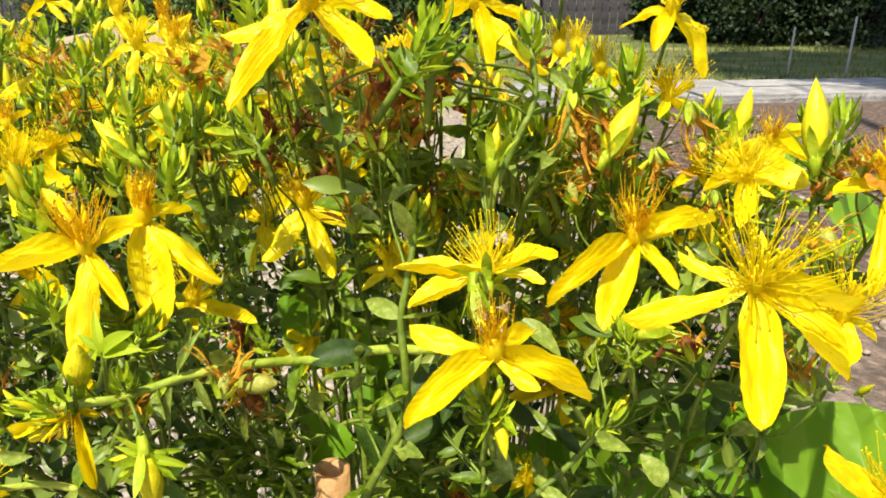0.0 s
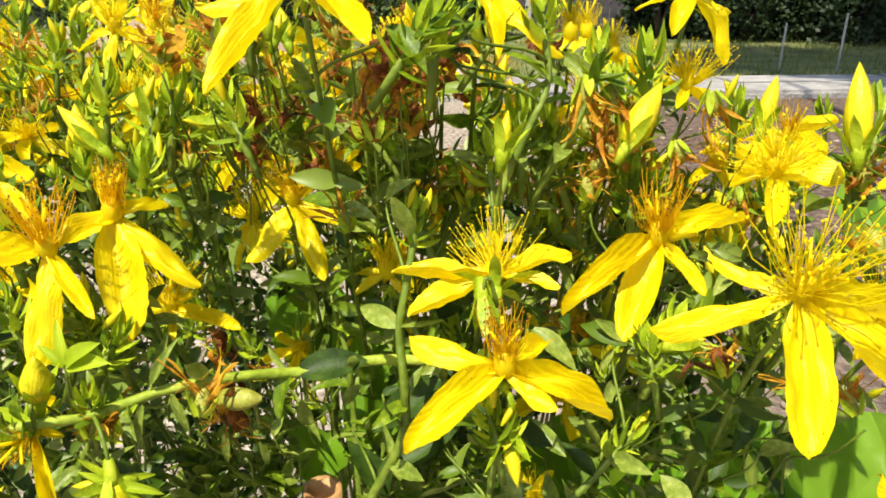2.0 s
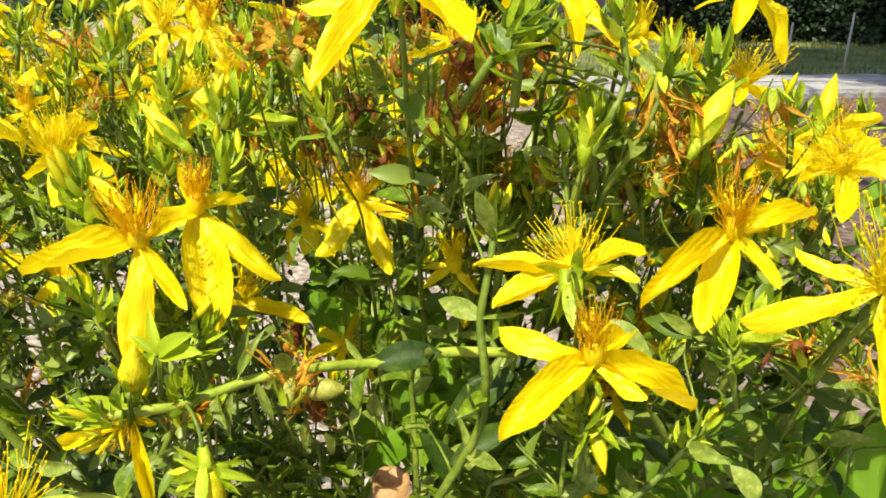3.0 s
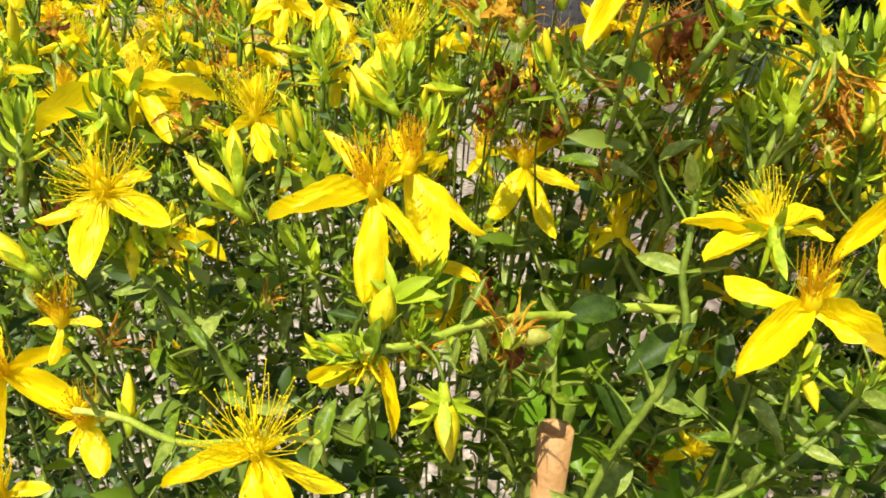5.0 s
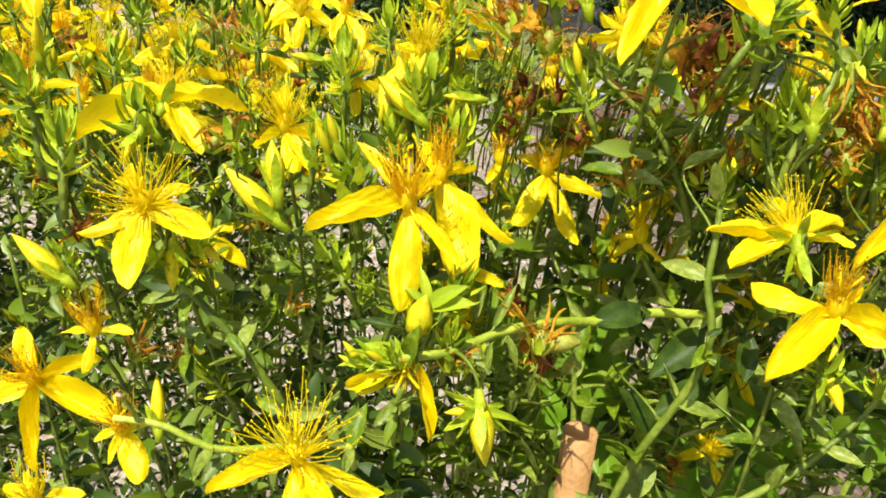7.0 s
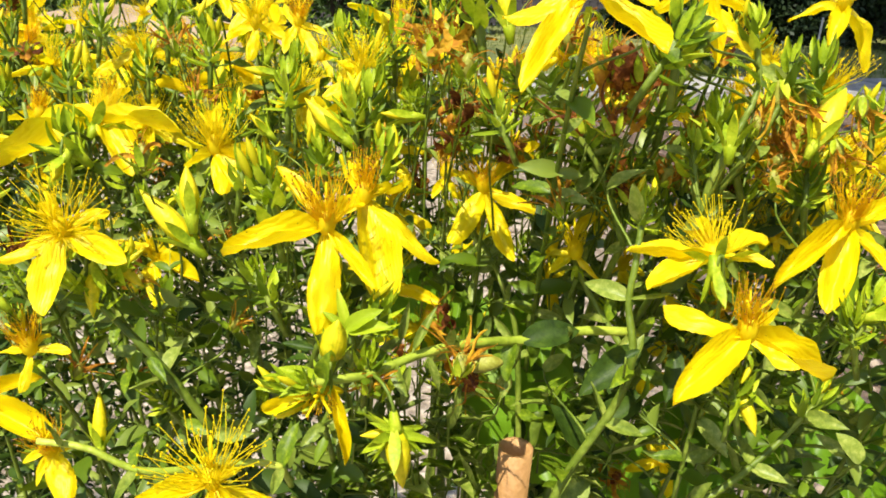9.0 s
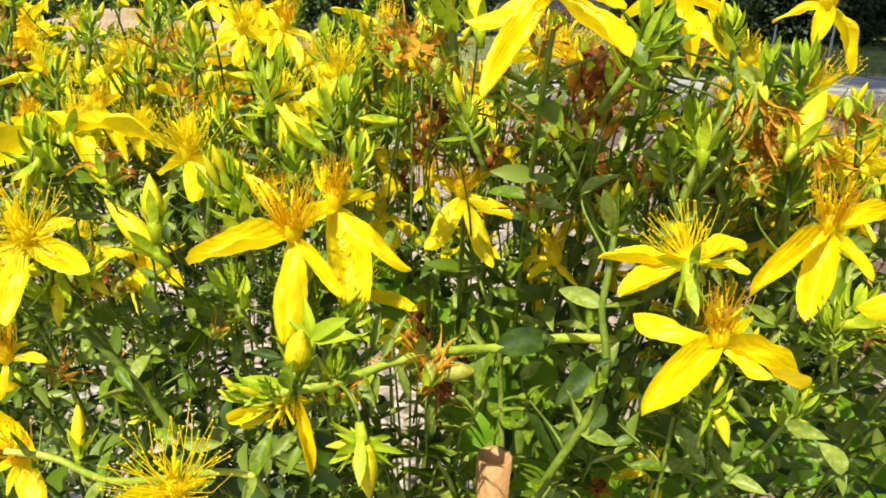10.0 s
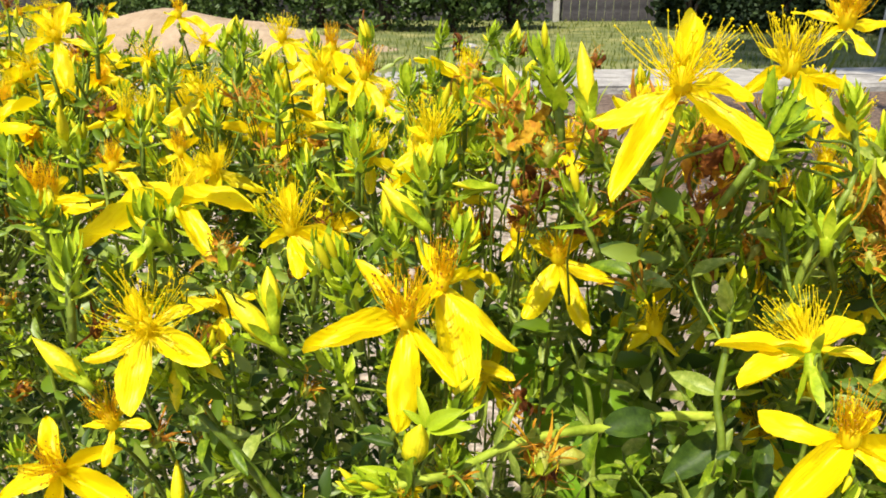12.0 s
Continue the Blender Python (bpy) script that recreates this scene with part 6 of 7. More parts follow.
key_leaf((0.0065, 0.1145, 0.5897), (-0.0005, 0.1153, 0.5903), 0.3, 0, (0.0221, -0.6534, 0.7567))
key_leaf((0.0121, 0.1036, 0.5902), (0.0149, 0.0996, 0.5948), 0.3, 3, (0.0221, -0.6534, 0.7567))
key_leaf((0.0142, 0.1163, 0.5901), (0.0091, 0.1105, 0.5886), 0.3, 3, (0.0898, -0.6350, 0.7673))
key_leaf((0.0141, 0.1073, 0.5947), (0.0134, 0.1081, 0.5969), 0.6, 4, (0.0898, -0.6350, 0.7673))
key_leaf((0.0014, 0.1376, 0.5898), (-0.0018, 0.1322, 0.5894), 0.36, 0, (0.0898, -0.6350, 0.7673))
key_leaf((0.0004, 0.1363, 0.5860), (0.0044, 0.1325, 0.5904), 0.34, 0, (0.0898, -0.6350, 0.7673))
key_leaf((0.0320, 0.1178, 0.5949), (0.0358, 0.1127, 0.5956), 0.35, 4, (0.0898, -0.6350, 0.7673))
key_leaf((0.0253, 0.1071, 0.5944), (0.0206, 0.1049, 0.5972), 0.34, 3, (0.0898, -0.6350, 0.7673))
key_leaf((0.0378, 0.1150, 0.6021), (0.0339, 0.1132, 0.6027), 0.3, 1, (0.0898, -0.6350, 0.7673))
key_leaf((-0.0186, 0.0979, 0.5677), (-0.0175, 0.0978, 0.5733), 0.24, 3, (0.0898, -0.6350, 0.7673))
key_leaf((0.0628, 0.0934, 0.5580), (0.0646, 0.0895, 0.5620), 0.4, 3, (0.0898, -0.6350, 0.7673))
key_leaf((0.0216, 0.0981, 0.6135), (0.0165, 0.0926, 0.6128), 0.4, 4, (0.0898, -0.6350, 0.7673))
key_leaf((0.0132, 0.0969, 0.6129), (0.0177, 0.0915, 0.6099), 0.36, 1, (0.0898, -0.6350, 0.7673))
key_leaf((-0.0075, 0.1389, 0.5344), (-0.0104, 0.1378, 0.5311), 0.4, 0, (0.0898, -0.6350, 0.7673))
key_leaf((0.0427, 0.0983, 0.5709), (0.0408, 0.0973, 0.5680), 0.3, 3, (0.0898, -0.6350, 0.7673))
key_leaf((0.0198, 0.1016, 0.6103), (0.0241, 0.0988, 0.6138), 0.4, 4, (0.1133, -0.6235, 0.7736))
key_leaf((0.0190, 0.1029, 0.6138), (0.0230, 0.0994, 0.6155), 0.36, 0, (0.1133, -0.6235, 0.7736))
key_leaf((0.0205, 0.1014, 0.6096), (0.0231, 0.0974, 0.6101), 0.36, 0, (0.1133, -0.6235, 0.7736))
key_leaf((-0.0536, 0.0910, 0.5680), (-0.0507, 0.0880, 0.5661), 0.36, 4, (0.0221, -0.6534, 0.7567))
key_leaf((-0.0306, 0.0898, 0.5702), (-0.0352, 0.0905, 0.5710), 0.3, 0, (0.0221, -0.6534, 0.7567))
key_leaf((-0.0032, 0.0946, 0.5598), (-0.0020, 0.0956, 0.5631), 0.36, 3, (0.0221, -0.6534, 0.7567))
key_leaf((-0.0096, 0.0953, 0.5603), (-0.0099, 0.0937, 0.5555), 0.24, 3, (0.0221, -0.6534, 0.7567))
key_leaf((0.0124, 0.0865, 0.5711), (0.0143, 0.0867, 0.5722), 0.5, 0, (0.0221, -0.6534, 0.7567))
key_leaf((-0.0362, 0.1088, 0.5936), (-0.0387, 0.1092, 0.5943), 0.4, 0, (0.0221, -0.6534, 0.7567))
key_sprig((0.0089, 0.0998, 0.5314), (0.0116, 0.1021, 0.5388))
key_sprig((-0.0173, 0.1050, 0.5346), (-0.0213, 0.1070, 0.5416))
key_sprig((-0.0060, 0.1060, 0.5300), (-0.0030, 0.1080, 0.5370))
key_sprig((0.0094, 0.1000, 0.5373), (0.0124, 0.1020, 0.5443))
key_sprig((0.0163, 0.1000, 0.5441), (0.0183, 0.1020, 0.5511))
key_sprig((0.0440, 0.1040, 0.5490), (0.0470, 0.1060, 0.5560))
key_sprig((0.0103, 0.1100, 0.5430), (0.0073, 0.1120, 0.5500))
key_sprig((0.0230, 0.1080, 0.5410), (0.0270, 0.1100, 0.5480))
key_sprig((-0.0256, 0.1180, 0.5250), (-0.0226, 0.1200, 0.5320))
key_sprig((-0.0201, 0.1160, 0.5200), (-0.0231, 0.1180, 0.5270))
key_sprig((-0.0304, 0.1140, 0.5222), (-0.0284, 0.1160, 0.5292))
key_sprig((-0.0225, 0.1200, 0.5306), (-0.0245, 0.1220, 0.5376))
key_sprig((-0.0358, 0.1180, 0.5263), (-0.0328, 0.1200, 0.5333))
key_sprig((-0.0156, 0.1120, 0.5205), (-0.0126, 0.1140, 0.5275))
key_sprig((-0.0413, 0.1200, 0.5287), (-0.0443, 0.1220, 0.5357))
key_sprig((0.0132, 0.1050, 0.5315), (0.0162, 0.1070, 0.5385))
key_sprig((0.0173, 0.1080, 0.5456), (0.0143, 0.1100, 0.5526))
key_sprig((0.0121, 0.1120, 0.5410), (0.0141, 0.1140, 0.5480))
key_sprig((0.0401, 0.1040, 0.5345), (0.0431, 0.1060, 0.5415))
key_sprig((0.0473, 0.1060, 0.5447), (0.0453, 0.1080, 0.5517))
key_sprig((-0.0117, 0.1120, 0.5367), (-0.0087, 0.1140, 0.5437))
key_sprig((-0.0070, 0.1150, 0.5387), (-0.0100, 0.1170, 0.5457))
key_sprig((-0.0097, 0.1100, 0.5312), (-0.0077, 0.1120, 0.5382))
key_sprig((-0.0045, 0.1130, 0.5313), (-0.0065, 0.1150, 0.5383))
key_sprig((-0.0181, 0.1140, 0.5323), (-0.0151, 0.1160, 0.5393))
key_sprig((-0.0153, 0.1120, 0.5273), (-0.0183, 0.1140, 0.5343))
key_sprig((-0.0209, 0.1180, 0.5346), (-0.0189, 0.1200, 0.5416))
key_sprig((-0.0083, 0.1200, 0.5407), (-0.0053, 0.1220, 0.5477))
key_sprig((0.0425, 0.1017, 0.5297), (0.0443, 0.1042, 0.5374))
key_sprig((0.0524, 0.1086, 0.5368), (0.0554, 0.1111, 0.5448))
key_sprig((0.0338, 0.1126, 0.5597), (0.0356, 0.1151, 0.5674))
key_sprig((-0.0355, 0.1357, 0.5483), (-0.0323, 0.1385, 0.5572))
key_sprig((-0.0551, 0.1371, 0.5474), (-0.0530, 0.1399, 0.5562))
key_sprig((0.0538, 0.1113, 0.5606), (0.0497, 0.1135, 0.5661))
key_sprig((0.0592, 0.0999, 0.5465), (0.0575, 0.1019, 0.5520))
key_sprig((0.0054, 0.1352, 0.5832), (0.0014, 0.1376, 0.5898))
key_sprig((0.0555, 0.1305, 0.5722), (0.0515, 0.1323, 0.5769))
key_sprig((0.0405, 0.1314, 0.5740), (0.0375, 0.1335, 0.5796))
key_sprig((0.0134, 0.1385, 0.5927), (0.0104, 0.1409, 0.5992))
key_sprig((0.0364, 0.1389, 0.5947), (0.0344, 0.1414, 0.6013))
key_sprig((0.0649, 0.1424, 0.5759), (0.0681, 0.1446, 0.5820))
key_sprig((0.0001, 0.1412, 0.5704), (0.0044, 0.1430, 0.5755))
key_sprig((0.0142, 0.1269, 0.5945), (0.0133, 0.1282, 0.5981))
key_sprig((0.0160, 0.1379, 0.5996), (0.0134, 0.1395, 0.6037))
key_sprig((-0.0012, 0.1263, 0.5902), (-0.0035, 0.1285, 0.5961))
key_sprig((0.0094, 0.1197, 0.5764), (0.0104, 0.1219, 0.5825))
key_sprig((0.0098, 0.1186, 0.5961), (0.0055, 0.1209, 0.6021))
key_sprig((0.0148, 0.1309, 0.5850), (0.0164, 0.1327, 0.5900))
key_sprig((0.0088, 0.1299, 0.5976), (0.0068, 0.1318, 0.6025))
key_sprig((0.0248, 0.1150, 0.5886), (0.0211, 0.1166, 0.5926))
key_sprig((0.0106, 0.1206, 0.5914), (0.0150, 0.1217, 0.5948))
key_sprig((0.0076, 0.1347, 0.5835), (0.0075, 0.1367, 0.5889))
key_sprig((0.0142, 0.1170, 0.5841), (0.0118, 0.1190, 0.5894))
key_sprig((0.0102, 0.1148, 0.5896), (0.0127, 0.1169, 0.5954))
key_sprig((0.0182, 0.1279, 0.5850), (0.0167, 0.1302, 0.5913))
key_sprig((0.0386, 0.1314, 0.5870), (0.0434, 0.1332, 0.5922))
key_sprig((0.0222, 0.1306, 0.5831), (0.0257, 0.1317, 0.5861))
key_sprig((-0.0005, 0.1313, 0.5862), (-0.0027, 0.1333, 0.5915))
star_flower((0.0000, 0.1503, 0.5983), (-0.0361, 0.1252, 0.9915), [(0.0008, -0.0039, -0.0052, 0.42), (-0.0028, -0.0011, -0.0040, 0.42), (0.0034, 0.0016, -0.0006, 0.42)], 0.0055, 0.6, 0.8, (-0.0807, -0.7358, 0.6724))
star_flower((0.0011, 0.1306, 0.5872), (-0.0361, 0.1252, 0.9915), [(0.0050, -0.0012, 0.0039, 0.42), (0.0026, -0.0006, -0.0012, 0.42)], 0.0055, 0.6, 0.8, (-0.0807, -0.7358, 0.6724))
star_flower((0.0488, 0.1382, 0.6060), (-0.0361, 0.1252, 0.9915), [(-0.0032, -0.0025, -0.0020, 0.42), (0.0032, -0.0006, -0.0009, 0.42), (0.0018, 0.0009, -0.0032, 0.42)], 0.0055, 0.6, 0.1, (-0.0807, -0.7358, 0.6724))
star_flower((0.0533, 0.1348, 0.5970), (-0.0361, 0.1252, 0.9915), [(0.0020, -0.0024, -0.0005, 0.42), (-0.0032, 0.0002, -0.0004, 0.42)], 0.0055, 0.6, 0.1, (-0.0807, -0.7358, 0.6724))
star_flower((0.0187, 0.1316, 0.5785), (-0.0361, 0.1252, 0.9915), [(-0.0044, -0.0032, -0.0042, 0.42), (0.0038, -0.0015, -0.0034, 0.42), (0.0009, -0.0000, -0.0062, 0.42), (0.0042, 0.0041, 0.0008, 0.42)], 0.0055, 0.6, 0.8, (-0.0807, -0.7358, 0.6724))
star_flower((0.0111, 0.1413, 0.6058), (-0.0361, 0.1252, 0.9915), [(-0.0038, -0.0027, -0.0026, 0.42), (0.0038, -0.0001, 0.0007, 0.42), (0.0018, 0.0007, -0.0037, 0.42)], 0.0055, 0.6, 0.1, (-0.0807, -0.7358, 0.6724))
star_flower((-0.0100, 0.1453, 0.5808), (-0.0361, 0.1252, 0.9915), [(-0.0031, -0.0032, -0.0041, 0.42), (0.0024, -0.0016, -0.0043, 0.42), (0.0038, 0.0017, -0.0002, 0.42)], 0.0055, 0.6, 0.8, (-0.0807, -0.7358, 0.6724))
star_flower((0.0465, 0.1498, 0.6086), (-0.0361, 0.1252, 0.9915), [(-0.0044, -0.0027, -0.0028, 0.42), (0.0035, -0.0008, -0.0015, 0.42), (0.0012, 0.0005, -0.0045, 0.42)], 0.0055, 0.6, 0.1, (-0.0807, -0.7358, 0.6724))
star_flower((0.0195, 0.1292, 0.6034), (-0.0361, 0.1252, 0.9915), [(-0.0037, -0.0031, -0.0038, 0.42), (0.0025, 0.0001, 0.0011, 0.42)], 0.0055, 0.6, 0.8, (-0.0807, -0.7358, 0.6724))
star_flower((0.0334, 0.1291, 0.5746), (-0.0361, 0.1252, 0.9915), [(-0.0041, -0.0023, -0.0016, 0.42), (0.0032, 0.0001, 0.0012, 0.42)], 0.0055, 0.6, 0.1, (-0.0807, -0.7358, 0.6724))
star_flower((0.0519, 0.1378, 0.5737), (-0.0361, 0.1252, 0.9915), [(-0.0033, -0.0031, -0.0039, 0.42), (0.0035, -0.0010, -0.0020, 0.42), (0.0022, 0.0029, 0.0029, 0.42)], 0.0055, 0.6, 0.1, (-0.0807, -0.7358, 0.6724))
star_flower((0.0119, 0.1433, 0.6058), (-0.0041, 0.1502, 0.9887), [(-0.0024, -0.0034, -0.0036, 0.42), (0.0030, -0.0011, -0.0028, 0.42)], 0.0055, 0.6, 0.8, (-0.0116, -0.7204, 0.6935))
star_flower((0.0406, 0.1336, 0.6095), (-0.0041, 0.1502, 0.9887), [(-0.0026, -0.0031, -0.0029, 0.42), (0.0023, -0.0007, -0.0017, 0.42)], 0.0055, 0.6, 0.1, (-0.0116, -0.7204, 0.6935))
star_flower((0.0044, 0.1506, 0.5963), (-0.0041, 0.1502, 0.9887), [(-0.0030, -0.0029, -0.0022, 0.42), (0.0032, -0.0010, -0.0025, 0.42), (0.0009, 0.0029, 0.0023, 0.42)], 0.0055, 0.6, 0.1, (-0.0116, -0.7204, 0.6935))
star_flower((0.0122, 0.1390, 0.5675), (-0.0361, 0.1252, 0.9915), [(-0.0034, -0.0028, -0.0028, 0.42), (0.0035, -0.0010, -0.0020, 0.42), (0.0013, -0.0000, -0.0061, 0.42)], 0.0055, 0.6, 0.8, (-0.0807, -0.7358, 0.6724))
star_flower((0.0429, 0.1441, 0.5903), (-0.0361, 0.1252, 0.9915), [(-0.0038, -0.0026, -0.0026, 0.42), (0.0035, -0.0008, -0.0015, 0.42)], 0.0055, 0.6, 0.8, (-0.0807, -0.7358, 0.6724))
key_tuft((0.0353, 0.1180, 0.5951), (-0.35, 0.15, 0.95), 1.3)
key_tuft((0.0501, 0.1200, 0.6057), (-0.02, 0.15, 0.95), 1.3)
key_tuft((0.0314, 0.1220, 0.5933), (0.15, 0.15, 0.95), 1.0)
key_tuft((0.0187, 0.1000, 0.6136), (0.07, 0.15, 0.95), 1.2)
key_tuft((0.0363, 0.1250, 0.5897), (0.10, 0.15, 0.95), 1.0)
key_tuft((0.0227, 0.1250, 0.5849), (0.33, 0.15, 0.95), 0.9)
key_tuft((0.0493, 0.1230, 0.5942), (-0.24, 0.15, 0.95), 1.1)
key_tuft((0.0407, 0.1200, 0.5870), (-0.10, 0.15, 0.95), 0.9)
key_tuft((0.0249, 0.1150, 0.5834), (-0.25, 0.15, 0.95), 1.0)
key_tuft((0.0524, 0.1200, 0.5882), (0.30, 0.15, 0.95), 1.0)
star_flower((0.0154, 0.1400, 0.5811), (0.25, -0.2, 0.95), [(-0.0070, -0.0012, -0.0022, 0.43), (0.0058, -0.0030, -0.0015, 0.43), (0.0011, -0.0021, -0.0056, 0.45), (-0.0015, -0.0012, 0.0036, 0.43)], 0.0065, 0.5, 0.2, (-0.05, -0.7, 0.7))
star_flower((0.0438, 0.1350, 0.5985), (-0.16, -0.2, 0.95), [(-0.0045, -0.0008, -0.0030, 0.43), (0.0057, -0.0028, -0.0014, 0.48), (0.0009, -0.0049, -0.0053, 0.44), (-0.0020, -0.0050, 0.0030, 0.47)], 0.0065, 0.5, 0.2, (-0.05, -0.7, 0.7))
star_flower((0.0159, 0.1400, 0.6042), (0.27, -0.2, 0.95), [(-0.0073, -0.0003, -0.0013, 0.41), (0.0069, -0.0013, -0.0014, 0.43), (0.0012, -0.0020, -0.0043, 0.42), (-0.0017, -0.0030, 0.0039, 0.50)], 0.0065, 0.8, 0.7, (-0.05, -0.7, 0.7))
star_flower((0.0492, 0.1350, 0.5893), (0.08, -0.2, 0.95), [(-0.0048, -0.0023, -0.0021, 0.46), (0.0062, -0.0047, -0.0006, 0.48), (0.0010, -0.0038, -0.0060, 0.45), (-0.0021, -0.0026, 0.0036, 0.42)], 0.0065, 0.8, 0.7, (-0.05, -0.7, 0.7))
star_flower((0.0235, 0.1400, 0.5836), (0.20, -0.2, 0.95), [(-0.0048, -0.0045, -0.0022, 0.42), (0.0042, -0.0030, -0.0017, 0.48), (0.0013, -0.0039, -0.0041, 0.43), (-0.0014, -0.0045, 0.0023, 0.49)], 0.0065, 0.8, 0.2, (-0.05, -0.7, 0.7))
star_flower((0.0502, 0.1250, 0.5755), (-0.18, -0.2, 0.95), [(-0.0068, -0.0009, -0.0024, 0.43), (0.0040, -0.0017, -0.0012, 0.48), (0.0011, -0.0011, -0.0031, 0.48), (-0.0020, -0.0029, 0.0033, 0.47)], 0.0065, 0.8, 0.7, (-0.05, -0.7, 0.7))
star_flower((0.0316, 0.1400, 0.5954), (0.08, -0.2, 0.95), [(-0.0051, -0.0042, -0.0028, 0.41), (0.0059, -0.0032, -0.0007, 0.45), (0.0008, -0.0028, -0.0023, 0.41), (-0.0016, -0.0009, 0.0020, 0.42)], 0.0065, 0.5, 0.7, (-0.05, -0.7, 0.7))
star_flower((0.0424, 0.1350, 0.5736), (-0.29, -0.2, 0.95), [(-0.0048, -0.0002, -0.0015, 0.47), (0.0043, -0.0038, -0.0018, 0.42), (0.0012, -0.0027, -0.0038, 0.45), (-0.0014, -0.0008, 0.0019, 0.42)], 0.0065, 0.8, 0.7, (-0.05, -0.7, 0.7))
star_flower((0.0049, 0.1500, 0.5960), (-0.16, -0.2, 0.95), [(-0.0056, -0.0031, -0.0015, 0.49), (0.0040, -0.0025, -0.0017, 0.41), (0.0012, -0.0019, -0.0022, 0.44), (-0.0019, -0.0027, 0.0039, 0.42)], 0.0065, 0.5, 0.1, (-0.05, -0.7, 0.7))
star_flower((0.0699, 0.1400, 0.5865), (-0.07, -0.2, 0.95), [(-0.0060, -0.0029, -0.0026, 0.42), (0.0068, -0.0009, -0.0014, 0.42), (0.0012, -0.0034, -0.0030, 0.50), (-0.0022, -0.0048, 0.0044, 0.46)], 0.0065, 0.8, 0.7, (-0.05, -0.7, 0.7))
star_flower((0.0289, 0.1500, 0.5999), (0.29, -0.2, 0.95), [(-0.0056, -0.0022, -0.0034, 0.45), (0.0058, -0.0021, -0.0008, 0.45), (0.0012, -0.0010, -0.0024, 0.43), (-0.0013, -0.0010, 0.0038, 0.40)], 0.0065, 0.8, 0.7, (-0.05, -0.7, 0.7))


# ---- the rest of the bush ----


def near_head(s, top, r, flowers, buds, tufts, dry, wide):
    """Flowers, buds, leafy tips and spent flowers round the top of a stem, each with its parts."""
    def place(up):
        return Vector(top) + Vector((r.gauss(0, wide), r.gauss(0, wide), r.uniform(-up, up * 0.2)))
    for _ in range(flowers):
        p = place(0.02)
        ax = Vector((r.uniform(-0.5, 0.5), r.uniform(-0.7, 0.3), 1)).normalized()
        twig(s, p - ax * 0.004, 0.025)
        flower(s, p, ax, loose_tips(ax, 0.0125, r, r.choice((0, 0, 0.4))), r.uniform(0.007, 0.009), r.choice((0.3, 0.5, 0.8, 1.0)), r.choice((0.1, 0.1, 0.6, 0.9)), r)
    for _ in range(buds):
        p = place(0.03)
        twig(s, p, 0.02)
        bud(s, p, p + Vector((r.uniform(-0.6, 0.6), r.uniform(-0.6, 0.6), 1)).normalized() * r.uniform(0.006, 0.0095), None, r)
    for _ in range(tufts):
        p = place(0.035)
        twig(s, p, 0.025)
        tuft(s, p, (r.uniform(-0.6, 0.6), r.uniform(-0.6, 0.4), 1), r.uniform(0.75, 1.1), r)
    for _ in range(dry):
        p = place(0.05)
        twig(s, p, 0.022)
        withered(s, p, (r.uniform(-0.8, 0.8), r.uniform(-0.8, 0.8), 1), r.uniform(0.6, 0.95), None, r)


def far_head(s, top, r, flowers, buds, tufts, dry, wide):
    """The same in simpler pieces."""
    base = s["base"]
    bm = bmesh.new()

    def place(up, me, size, tilt, name):
        p = Vector(top) + Vector((r.gauss(0, wide), r.gauss(0, wide), r.uniform(-up, up * 0.2)))
        q = Vector(top) + (p - Vector(top)) * 0.15 - Vector((0, 0, 0.03 + up * 0.4))
        tube(bm, [v - base for v in bezier(q, q + (p - q) * 0.3, p - Vector((0, 0, 0.008)), p, 5)], 0.0005, 4)
        ax = (r.uniform(-tilt, tilt), r.uniform(-tilt - 0.2, tilt), 1)
        part(name, me, s["root"], lm(s, Matrix.Translation(p) @ frame_of(ax, (r.uniform(-1, 1), r.uniform(-1, 1), 0.1)) @ Matrix.Diagonal((size, size, size, 1))))
    for _ in range(flowers):
        place(0.025, r.choice(WHOLE), r.uniform(0.85, 1.15), 0.6, "flower")
    for _ in range(buds):
        place(0.03, r.choice(WHOLE_BUDS), r.uniform(0.6, 0.9), 0.6, "bud")
    for _ in range(tufts):
        place(0.035, r.choice(TUFTS), r.uniform(0.85, 1.2), 0.6, "leaf_tuft")
    for _ in range(dry):
        place(0.05, r.choice(WITHERED), r.uniform(0.6, 1.0), 0.8, "withered_flower")
    part("stalk_growth", mesh_of("stalk_growth", bm, STEM), s["root"])["kind"] = "stuff"


def spread_spots(r, count, ys, power, q_lo, q_hi, gap):
    spots, tries = [], 0
    while len(spots) < count and tries < 6000:
        tries += 1
        y = ys[0] + (ys[1] - ys[0]) * r.random() ** power
        x = r.uniform(q_lo, q_hi) * (y + 0.03)
        if all((x - a) ** 2 + (y - b) ** 2 > (gap * (0.5 + 3 * y)) ** 2 for a, b in spots):
            spots.append((x, y))
    return spots


LABEL_BUSH = "bushy St John's wort stem with flowers, buds and narrow leaves"


